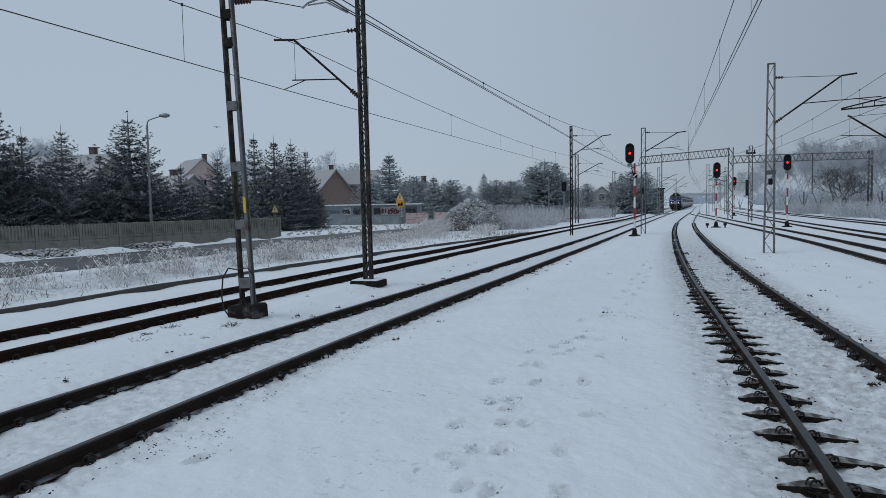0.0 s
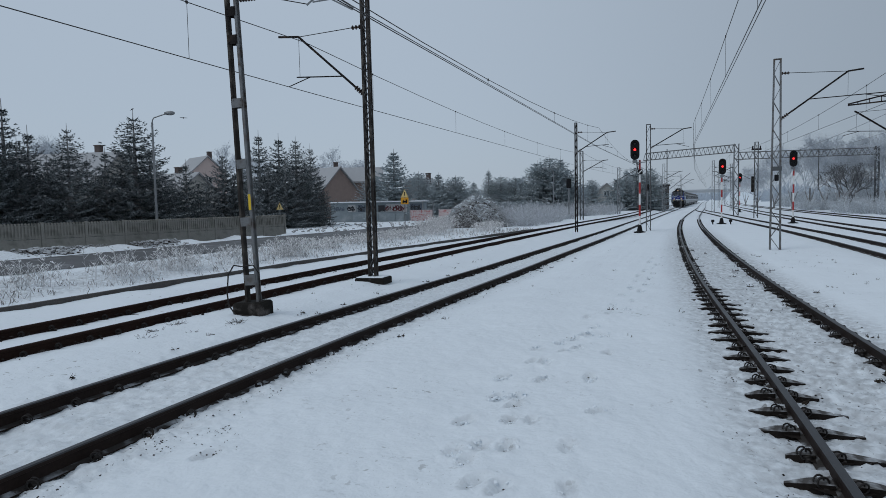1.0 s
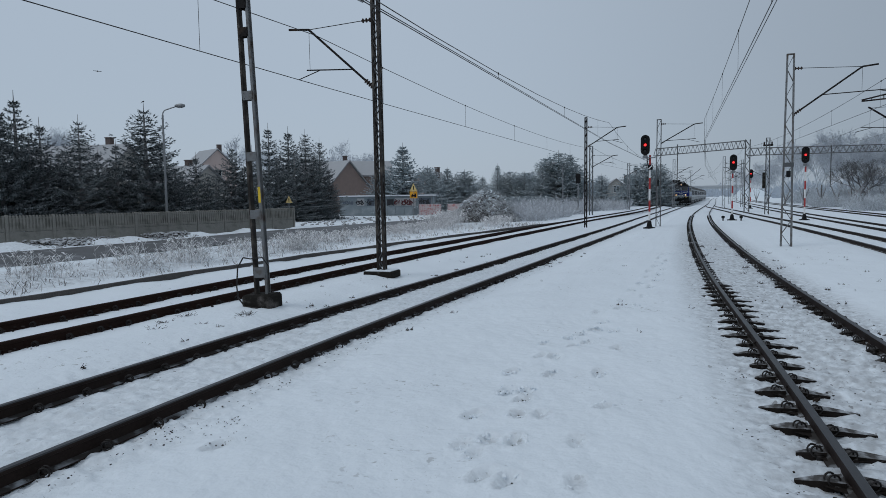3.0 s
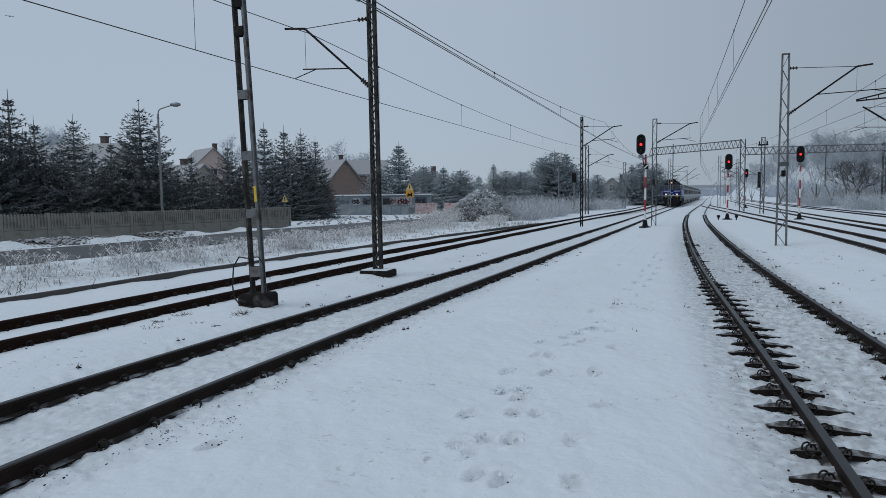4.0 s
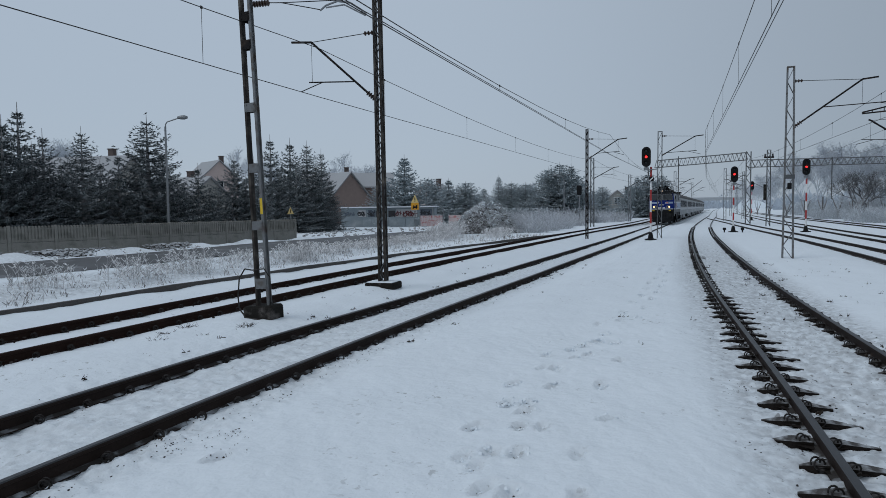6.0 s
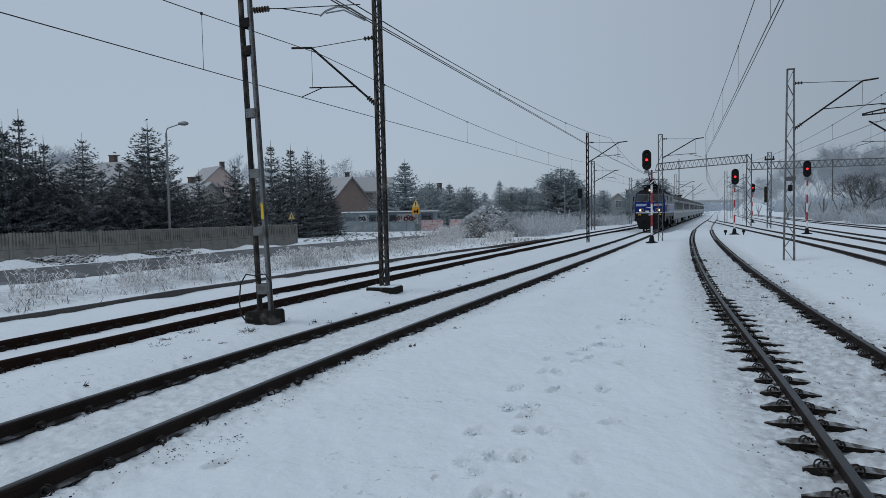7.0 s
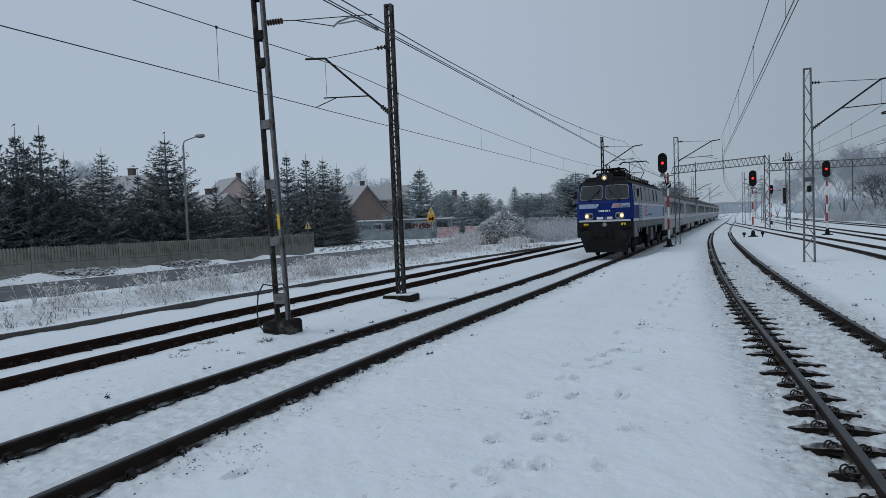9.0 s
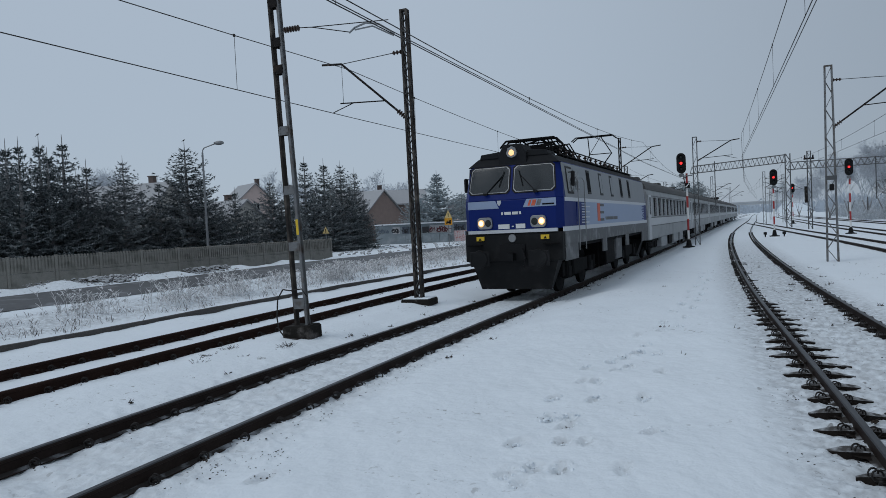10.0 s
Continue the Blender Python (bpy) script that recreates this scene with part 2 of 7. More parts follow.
def part(name, mesh, material, parent, label="", smooth=False, bevel=0.0):
    ob = new(name, mesh if isinstance(mesh, bpy.types.Mesh) else mesh.data(name, material, smooth))
    ob.parent = parent
    if label:
        tagged(ob, label)
    if bevel:
        b = ob.modifiers.new("worn_edges", "BEVEL")
        b.width, b.segments, b.limit_method = bevel, 2, "ANGLE"
    return ob


def empty(name, m, label, category, group="", kind=""):
    e = new(name)
    e.matrix_world = m
    return tagged(e, label, category, group, kind)


def thing(name, mesh, material, label, category, group="", kind="", at=None, smooth=False):
    ob = new(name, mesh.data(name, material, smooth))
    if at is not None:
        ob.matrix_world = at
    return tagged(ob, label, category, group, kind)


# ---------- plan ----------
def smooth_line(keys):
    ys = np.arange(-60.0, 460.0, 1.0)
    xs = np.interp(ys, [k[0] for k in keys], [k[1] for k in keys])
    for _ in range(3):
        xs = np.convolve(np.pad(xs, 4, mode="edge"), np.ones(9) / 9, "valid")
    return lambda y: float(np.interp(y, ys, xs))


def step(a, b, v):
    t = min(1.0, max(0.0, (v - a) / (b - a)))
    return t * t * (3 - 2 * t)


LINE_A = smooth_line([(-60, -5.6), (0, -5.46), (9, -5.60), (18, -5.95), (28, -5.75), (36, -5.45), (53, -4.98), (71, -4.66), (97, -4.05), (123, -3.38), (158, -2.46), (193, -1.6), (240, -0.3), (300, 1.6), (460, 7.5)])
LINE_B = smooth_line([(-60, 1.6), (-10, 2.05), (0, 2.02), (5, 1.90), (7.5, 1.76), (10.3, 1.47), (12.9, 1.30), (14.4, 1.22), (17.4, 1.05), (20, 0.95), (24, 0.80), (29, 0.65), (34, 0.53), (49, 0.28), (66, 0.30), (80, 0.58), (100, 1.20), (150, 2.9), (195, 4.0), (300, 6.6), (460, 12)])
LINE_C = smooth_line([(-60, -9.5), (0, -9.8), (8, -9.92), (15, -10.05), (20, -10.0), (30, -9.75), (50, -9.1), (60, -8.7), (90, -7.2), (130, -6.9), (156, -6.4), (210, -5.0), (300, -2.4), (460, 3)])
LINE_E = smooth_line([(-60, 7.0), (0, 7.1), (25, 6.95), (35, 6.7), (47, 6.1), (66, 4.9), (91, 3.75), (105, 3.0), (118, 2.2), (130, 2.3)])
LINE_F = smooth_line([(-60, 11.5), (0, 11.2), (38, 10.2), (51, 9.8), (61, 9.6), (81, 9.3), (99, 9.2), (150, 9.6), (210, 10.5), (300, 14.5), (460, 24)])
LINE_G = smooth_line([(-60, 16.5), (0, 16.2), (59, 15.3), (99, 14.7), (150, 14.4), (210, 15.0), (300, 19), (460, 28)])


SLEEPER_GAP = 0.586


def drop(y):
    return -0.26 * step(4, 24, y)


def level(x, y):
    """The height of the snow: flat, with the main track's bed a little lower further out."""
    d = x - LINE_A(y)
    k = step(-3.2, -1.5, d) * (1 - step(1.4, 2.9, d))
    return drop(y) * k


# ---------- ground ----------
def feet():
    """Trodden marks: a trail towards the signals, a fainter one beside it and strays; (x, y, turn, depth)."""
    rnd = random.Random(3)
    trail = ((-1.56, 7.46, 0.8), (-1.66, 8.24, 0.9), (-1.53, 8.9, 0.8), (-1.42, 9.23, 0.8), (-1.72, 9.58, 0.6), (-1.58, 9.93, 0.6), (-1.43, 10.22, 1), (-1.94, 9.0, 0.7), (-1.84, 8.25, 0.5), (-2.01, 7.46, 0.6), (-1.66, 6.71, 0.9), (-1.62, 6.42, 1), (-1.55, 5.96, 1), (-1.87, 6.68, 0.6), (-1.34, 5.99, 0.6), (-1.96, 5.82, 0.6), (-1.8, 5.07, 0.6), (-1.62, 5.24, 0.9), (-1.63, 4.91, 0.5), (-1.39, 5.26, 1), (-0.92, 5.39, 0.7), (-0.81, 6.41, 0.8), (-1.04, 7.68, 0.7), (-0.97, 8.93, 0.8), (-1.25, 4.47, 0.9), (-1.45, 4.51, 0.7), (-1.16, 10.24, 0.6), (-1.61, 11.66, 0.6), (-1.41, 10.9, 0.6), (-0.77, 4.58, 0.6))
    out = [(x, y, rnd.uniform(-0.35, 0.35), d) for x, y, d in trail]
    for x0, y0, x1, y1, gap in ((-1.2, 12.0, -0.9, 26, 0.65), (-3.6, 4.4, -2.9, 5.0, 0.5)):
        n = int(math.hypot(x1 - x0, y1 - y0) / gap)
        for i in range(n):
            t = i / n
            out.append((x0 + (x1 - x0) * t + (0.13 if i % 2 else -0.13) + rnd.uniform(-0.09, 0.09), y0 + (y1 - y0) * t + rnd.uniform(-0.12, 0.12), rnd.uniform(-0.35, 0.35), rnd.uniform(0.45, 0.9)))
    return out


def axis_steps(lo, hi, fine, a, b, grow=1.18):
    mid = list(np.arange(a, b, fine))
    up, v, s = [], b, fine
    while v < hi:
        up.append(v)
        s *= grow
        v += s
    dn, v, s = [], a, fine
    while v > lo:
        s *= grow
        v -= s
        dn.append(max(v, lo))
    return np.array(sorted(set(np.round(dn + mid + up + [hi], 4))))


EDGE = smooth_line([(-60, -12.6), (9, -13.05), (15, -13.1), (18, -13.0), (23, -12.7), (31, -11.95), (42, -10.7), (60, -9.6)])


def build_ground():
    xs = axis_steps(-1500, 1500, 0.042, -6.7, 2.6, 1.04)
    ys = axis_steps(-300, 3000, 0.038, 3.3, 10.6, 1.034)
    X, Y = np.meshgrid(xs, ys)
    la = np.interp(Y, ys, [LINE_A(y) for y in ys])
    dr = np.interp(Y, ys, [drop(y) for y in ys])

    def sm(a, b, v):
        t = np.clip((v - a) / (b - a), 0, 1)
        return t * t * (3 - 2 * t)

    d = X - la
    Z = dr * sm(-3.2, -1.5, d) * (1 - sm(1.4, 2.9, d))
    near = 1 - sm(25, 60, np.hypot(X, Y))
    rng = np.random.RandomState(4)
    bumps = np.zeros_like(X)
    for k in range(46):
        f = 0.5 * 1.085 ** k
        a = rng.uniform(0, 2 * math.pi)
        bumps += np.sin(2 * math.pi * f * (X * math.cos(a) + Y * math.sin(a)) / 2.2 + rng.uniform(0, 6.28)) * 0.0052 / f ** 0.55
    beds = np.zeros_like(X)
    for line in (LINE_A, LINE_B, LINE_C, LINE_E, LINE_F, LINE_G):
        lx = np.interp(Y, ys, [line(y) for y in ys])
        e = np.abs(X - lx)
        beds = np.maximum(beds, 1 - sm(1.0, 1.9, e))
        # the bed sinks along both rails
        for s in (-0.7535, 0.7535):
            Z -= (0.026 if line is LINE_A else 0.022) * np.exp(-((X - lx - s) / 0.15) ** 2) * near
    Z += bumps * near * (0.75 - 0.35 * beds)
    Z += (0.045 * (1 - beds) - 0.022 * beds) * near
    # sleeper rhythm between the rails of the two nearest tracks
    for line, amp, first in ((LINE_A, 0.014, 3.59), (LINE_B, 0.030, 3.236)):
        lx = np.interp(Y, ys, [line(y) for y in ys])
        Z += amp * np.cos(2 * math.pi * (Y - first) / SLEEPER_GAP) * (1 - sm(0.9, 1.35, np.abs(X - lx))) * near
    tread = np.zeros_like(X)
    for fx, fy, fa, dep in feet():
        m = (np.abs(X - fx) < 0.4) & (np.abs(Y - fy) < 0.4)
        if not m.any():
            continue
        c, s = math.cos(fa), math.sin(fa)
        u, v = (X[m] - fx) * c + (Y[m] - fy) * s, -(X[m] - fx) * s + (Y[m] - fy) * c
        q = np.sqrt((u / 0.062) ** 2 + (v / 0.135) ** 2)
        tread[m] += dep * np.exp(-(q / 1.1) ** 4)
        Z[m] += dep * (-0.058 * np.exp(-q ** 6) + 0.018 * np.exp(-((q - 1.4) / 0.3) ** 2)) + rng.uniform(-0.032, 0.032, u.shape) * (0.4 + 0.6 * dep) * np.exp(-(q / 1.25) ** 4)
    # bank of soil and cleared snow beyond the road, and a shallow verge
    bank = np.exp(-((X + 25.8 - 0.16 * (Y - 36)) / 0.7) ** 2) * sm(2, 8, Y) * (1 - sm(38, 42, Y))
    Z += bank * (0.30 + 0.16 * np.sin(Y * 1.3) + 0.1 * np.sin(Y * 3.1 + 1)) * 0.8
    edge = np.interp(Y, ys, [EDGE(y) for y in ys])
    Z += 0.10 * sm(-19.0, -16, X) * (X < edge - 0.12) * (1 - sm(36, 46, Y))
    verge = sm(-19.5, -18.0, X) * (1 - sm(-14.8, -13.4, X)) * (1 - sm(60, 80, Y))
    Z += verge * (0.02 + 1.6 * bumps)
    field = sm(-26, -27.5, X)
    rough = np.zeros_like(X)
    for k in range(30):
        f = 3.0 * 1.09 ** k
        a = rng.uniform(0, 2 * math.pi)
        rough += np.sin(2 * math.pi * f * (X * math.cos(a) + Y * math.sin(a)) / 2.2 + rng.uniform(0, 6.28)) * 0.0026
    lb = np.interp(Y, ys, [LINE_B(y) for y in ys])
    # siding bed: dirt, with some of that corner's dimness put into the colour
    grit_shade = (1 - sm(1.0, 1.75, np.abs(X - lb))) * near + 0.42 * (1 - sm(0.8, 1.6, np.abs(X - la))) * near
    grit_shade += 0.85 * sm(-19.8, -18.6, X) * (1 - sm(-14.2, -13.3, X)) * (1 - sm(40, 60, Y)) + 0.35 * (1 - sm(-27.5, -24.6, X)) * (X > -70) * (1 - sm(34, 46, Y))
    # prints: dirt, and the shading inside them put into the colour
    grit_shade += 0.85 * np.clip(tread, 0, 1)
    # crusty, broken snow along the main track
    crust = np.exp(-((np.abs(X - la) - 1.15) / 0.4) ** 2) + 0.8 * np.exp(-((X - la) / 0.6) ** 2)
    Z += rough * (0.12 + 0.7 * grit_shade + 0.9 * crust) * near + rng.uniform(-0.016, 0.016, X.shape) * np.clip(grit_shade - 0.15 + 0.5 * crust, 0, 1) * near
    nx, ny = len(xs), len(ys)
    me = bpy.data.meshes.new("ground")
    co = np.stack([X, Y, Z], -1).reshape(-1, 3)
    i = np.arange((ny - 1) * (nx - 1))
    r, c = i // (nx - 1), i % (nx - 1)
    a = r * nx + c
    quads = np.stack([a, a + 1, a + nx + 1, a + nx], -1)
    me.vertices.add(len(co))
    me.vertices.foreach_set("co", co.ravel())
    me.loops.add(quads.size)
    me.loops.foreach_set("vertex_index", quads.ravel())
    me.polygons.add(len(quads))
    me.polygons.foreach_set("loop_start", np.arange(len(quads)) * 4)
    me.update()
    me.validate()
    at = me.attributes.new("grit_shade", "FLOAT", "POINT")
    at.data.foreach_set("value", grit_shade.ravel().astype(np.float32))
    me.materials.append(GROUND_SNOW)
    me.shade_smooth()
    tagged(new("ground", me), "trodden snow cover over the railway yard", "ground", kind="structure")


def ground_material():
    """Snow with gritty flecks and dead grass tips showing through, greyed by dirt and painted-in shade."""
    m = SNOW.copy()
    m.name = "trodden_snow"
    n, l = m.node_tree.nodes, m.node_tree.links
    bsdf = n["Principled BSDF"]
    old = bsdf.inputs["Base Color"].links[0].from_socket
    tc = n.new("ShaderNodeTexCoord")
    masks = []
    for s, lo, hi in ((9.0, 0.645, 0.69), (26.0, 0.66, 0.71)):
        t = n.new("ShaderNodeTexNoise")
        t.inputs["Scale"].default_value, t.inputs["Detail"].default_value = s, 5.0
        l.new(tc.outputs["Object"], t.inputs["Vector"])
        r = n.new("ShaderNodeValToRGB")
        r.color_ramp.elements[0].position, r.color_ramp.elements[1].position = lo, hi
        l.new(t.outputs[0], r.inputs[0])
        masks.append(r.outputs[0])
    where = n.new("ShaderNodeTexNoise")
    where.inputs["Scale"].default_value, where.inputs["Detail"].default_value = 0.55, 3.0
    l.new(tc.outputs["Object"], where.inputs["Vector"])
    wr = n.new("ShaderNodeValToRGB")
    wr.color_ramp.elements[0].position, wr.color_ramp.elements[1].position = 0.52, 0.72
    l.new(where.outputs[0], wr.inputs[0])
    mx = n.new("ShaderNodeMath")
    mx.operation = "MAXIMUM"
    l.new(masks[0], mx.inputs[0])
    l.new(masks[1], mx.inputs[1])
    ml = n.new("ShaderNodeMath")
    ml.operation = "MULTIPLY"
    l.new(mx.outputs[0], ml.inputs[0])
    at = n.new("ShaderNodeAttribute")
    at.attribute_name = "grit_shade"
    gm = n.new("ShaderNodeMath")
    gm.operation = "ADD"
    gm.use_clamp = True
    l.new(wr.outputs[0], gm.inputs[0])
    l.new(at.outputs["Fac"], gm.inputs[1])
    l.new(gm.outputs[0], ml.inputs[1])
    sc = n.new("ShaderNodeMath")
    sc.operation = "MULTIPLY"
    sc.inputs[1].default_value = 0.7
    l.new(ml.outputs[0], sc.inputs[0])
    mix = n.new("ShaderNodeMix")
    mix.data_type = "RGBA"
    l.new(sc.outputs[0], mix.inputs[0])
    l.new(old, mix.inputs[6])
    mix.inputs[7].default_value = (0.10, 0.085, 0.07, 1)
    dirty = n.new("ShaderNodeMix")
    dirty.data_type = "RGBA"
    dm = n.new("ShaderNodeMath")
    dm.operation = "MULTIPLY"
    t2 = n.new("ShaderNodeTexNoise")
    t2.inputs["Scale"].default_value, t2.inputs["Detail"].default_value = 8.0, 8.0
    l.new(tc.outputs["Object"], t2.inputs["Vector"])
    r2 = n.new("ShaderNodeValToRGB")
    r2.color_ramp.elements[0].position, r2.color_ramp.elements[1].position = 0.30, 0.66
    l.new(t2.outputs[0], r2.inputs[0])
    l.new(at.outputs["Fac"], dm.inputs[0])
    l.new(r2.outputs[0], dm.inputs[1])
    d3 = n.new("ShaderNodeMath")
    d3.operation = "MULTIPLY"
    d3.inputs[1].default_value = 0.72
    l.new(dm.outputs[0], d3.inputs[0])
    l.new(d3.outputs[0], dirty.inputs[0])
    l.new(mix.outputs[2], dirty.inputs[6])
    dirty.inputs[7].default_value = (0.33, 0.34, 0.352, 1)
    l.new(dirty.outputs[2], bsdf.inputs["Base Color"])
    b2 = n.new("ShaderNodeBump")
    b2.inputs["Strength"].default_value, b2.inputs["Distance"].default_value = 0.55, 0.035
    t3 = n.new("ShaderNodeTexNoise")
    t3.inputs["Scale"].default_value, t3.inputs["Detail"].default_value = 11.0, 6.0
    l.new(tc.outputs["Object"], t3.inputs["Vector"])
    l.new(t3.outputs[0], b2.inputs["Height"])
    first = bsdf.inputs["Normal"].links[0].from_node
    l.new(b2.outputs[0], first.inputs["Normal"])
    return m


GROUND_SNOW = ground_material()
build_ground()

# road along the fence
def build_road():
    me = Mesh()
    pts = []
    for y in np.arange(-60, 47, 2.0):
        xc = -22.6 - 0.02 * (36 - y)
        pts.append((xc, y))
    for k, (x, y) in enumerate(((-22.2, 48), (-21.6, 52), (-20.6, 57), (-20.4, 66), (-21.5, 80), (-23, 110), (-25, 170))):
        pts.append((x, y))
    vs, fs = [], []
    for x, y in pts:
        w = 2.25 if y < 45 else 2.0
        for s, dz in ((-1.12, -0.02), (-1, 0.075), (0, 0.10), (1, 0.075), (1.12, -0.02)):
            vs.append((x + s * w + 0.25 * math.sin(y * 0.35 + s), y, dz + 0.09))
    for i in range(len(pts) - 1):
        for j in range(4):
            a = i * 5 + j
            fs.append((a, a + 1, a + 6, a + 5))
    me.add(vs, fs)
    thing("road", me, ASPHALT, "wet grey asphalt road with slush along its edges", "road", kind="structure", smooth=True)


build_road()

# ---------- tracks ----------
RAIL_SINK = 0.045
RAIL_PROFILE = [(-0.070, 0.0), (-0.070, 0.012), (-0.012, 0.032), (-0.009, 0.118), (-0.034, 0.130), (-0.036, 0.158), (-0.026, 0.168), (0.026, 0.168), (0.036, 0.158), (0.034, 0.130), (0.009, 0.118), (0.012, 0.032), (0.070, 0.012), (0.070, 0.0)]


def rail_mesh(line, side, y0, y1, z):
    me = Mesh()
    ys = list(np.arange(y0, min(y1, 60), 1.0)) + list(np.arange(max(y0, 60), y1 + 0.1, 4.0))
    n = len(RAIL_PROFILE)
    vs, fs, mi = [], [], []
    for y in ys:
        t = math.atan2(line(y + 0.5) - line(y - 0.5), 1.0)
        c, s = math.cos(t), math.sin(t)
        for u, v in RAIL_PROFILE:
            vs.append((line(y) + (side + u) * c, y - (side + u) * s, v + z(y) - RAIL_SINK))
    for i in range(len(ys) - 1):
        for j in range(n):
            k = (j + 1) % n
            fs.append((i * n + j, i * n + k, (i + 1) * n + k, (i + 1) * n + j))
            mi.append(1 if j in (5, 6, 7) else 2 if j in (1, 11) else 0)
    for f, m in zip(fs, mi):
        me.f.append(f)
        me.mi.append(m)
    me.v = vs
    return me


def clip_mesh():
    """A coiled spring clip: two steel loops on a shoulder, pressing on the rail foot."""
    me = Mesh()
    for dy in (-0.022, 0.022):
        me.torus((0.122 - dy * 0.5, dy - 0.02, 0.058), 0.042, 0.0085, (-0.35 + dy * 5, 1, 0.15), 12, 4)
    me.tube((0.05, 0, 0.035), (0.125, 0, 0.03), 0.013, n=5)
    me.box((0.085, 0, 0.008), (0.05, 0.06, 0.04))
    return me.data("clip", CLIP_STEEL, True)


CLIP = clip_mesh()


def sleeper_mesh(seed):
    """A dark sleeper whose top breaks through the snow beside the rails in ragged wedges."""
    rnd = random.Random(seed)
    me = Mesh()
    for rx in (-0.7535, 0.7535):
        for s in (-1, 1):
            L = (rnd.uniform(0.28, 0.44) if s > 0 else rnd.uniform(0.10, 0.30)) if rx < 0 else rnd.uniform(0.06, 0.16)
            w0, w1 = rnd.uniform(0.065, 0.095), rnd.uniform(0.006, 0.02)
            z0, z1 = rnd.uniform(0.056, 0.068), 0.020
            x0, x1 = rx + s * 0.04, rx + s * (0.1 + L)
            xm = (x0 + x1) / 2
            vs = []
            for x, w, z in ((x0, w0, z0), (xm, w0 * rnd.uniform(0.6, 0.9), (z0 + z1) / 2 + rnd.uniform(0, 0.012)), (x1, w1, z1)):
                vs += [(x, -w * 0.75, -0.03), (x, -w, z), (x, w * 0.9, z + 0.004), (x, w * 1.4, -0.03)]
            fs = []
            for i in (0, 1):
                for j in range(4):
                    a, b = i * 4 + j, i * 4 + (j + 1) % 4
                    fs.append((a, b, b + 4, a + 4))
            fs += [(0, 1, 2, 3), (8, 9, 10, 11)]
            o = len(me.f)
            me.add(vs, fs)
            for k in (1, 2, 5, 6):
                me.mi[o + k] = 1
            # dark flat patch, in the sleeper's colour, in the hollow before the sleeper
            me.add([(x0, -w0 - 0.09, 0.020), (x0, -w0 * 0.7, 0.022), (xm, -w0 * 0.6, 0.020), ((x0 + xm) / 2, -w0 - 0.03, 0.019)], [(0, 3, 2, 1)])
    return me.data("sleeper", [SLEEPER, SLEEPER_TOP])


def flat_sleeper_mesh(seed):
    rnd = random.Random(seed)
    me = Mesh()
    for rx in (-0.7535, 0.7535):
        L = rnd.uniform(0.14, 0.3)
        me.prism([(rx - 0.1 - L * 0.3, -0.06), (rx + 0.12 + L, -0.02), (rx + 0.12 + L * 0.8, 0.02), (rx - 0.1 - L * 0.3, 0.07)], -0.05, rnd.uniform(0.0, 0.012), axis="z")
    return me.data("sleeper", SLEEPER)


ROUGH_SLEEPERS = [sleeper_mesh(i) for i in range(7)]
FLAT_SLEEPERS = [flat_sleeper_mesh(i) for i in range(5)]


def track(name, line, y0, y1, label, z=lambda y: 0.0, clips=None, rough=False, old=False):
    e = empty(name, pose(0, 0, 0), label, "railway track", kind="structure")
    for side in (-0.7535, 0.7535):
        part("rail", rail_mesh(line, side, y0, y1, z), [OLD_RAIL, OLD_RAIL, OLD_RAIL] if old else [RAIL_STEEL, RAIL_HEAD, RAIL_FOOT], e, smooth=False)
    if clips:
        n = int((clips[1] - clips[0]) / SLEEPER_GAP)
        for i in range(n):
            y = clips[0] + SLEEPER_GAP * i
            t = -math.degrees(math.atan2(line(y + 0.5) - line(y - 0.5), 1.0))
            m = pose(line(y), y, z(y) - RAIL_SINK, 0, 0, t)
            s = part("sleeper", (ROUGH_SLEEPERS if rough and y < 17 else FLAT_SLEEPERS)[(i * 5) % (7 if rough and y < 17 else 5)], None, e)
            s.matrix_world = m
            for rx in (-0.7535, 0.7535):
                for turn in (0, 180):
                    c = part("clip", CLIP, None, e)
                    c.matrix_world = m @ pose(rx, -0.05 if rough else 0, 0, 0, 0, turn)
    return e


track("track_main", LINE_A, -40, 440, "dark rusty rails with coiled clips in snow", drop, clips=(1.832, 64))
track("track_siding", LINE_B, -40, 440, "curving rails with dark sleeper ends breaking through snow", clips=(3.076, 70), rough=True)
track("track_outer", LINE_C, -40, 440, "rusty little-used rails half sunk in snow", clips=(4.0, 26), old=True)
track("track_loop", LINE_E, -40, 128, "distant dark rails in snow joining by a switch")
track("track_yard", LINE_F, -40, 440, "distant dark rails across the snowy yard")
track("track_edge", LINE_G, -40, 440, "distant dark rails before frosted bushes")
em = Mesh()
for y in np.arange(-20, 60, 2.0):
    p, q = [(EDGE(v), v, 0.05 + 0.015 * math.sin(v) - 0.15 * step(42, 60, v)) for v in (y, y + 2)]
    em.bar(p, q, 0.10, 0.20)
thing("timber_edging", em, mat("weathered_timber", (0.085, 0.078, 0.074), 0.9, vary=0.4, scale=2, fine=30, bump=0.5), "low weathered timber edging holding back the snowy verge", "edging", kind="structure")


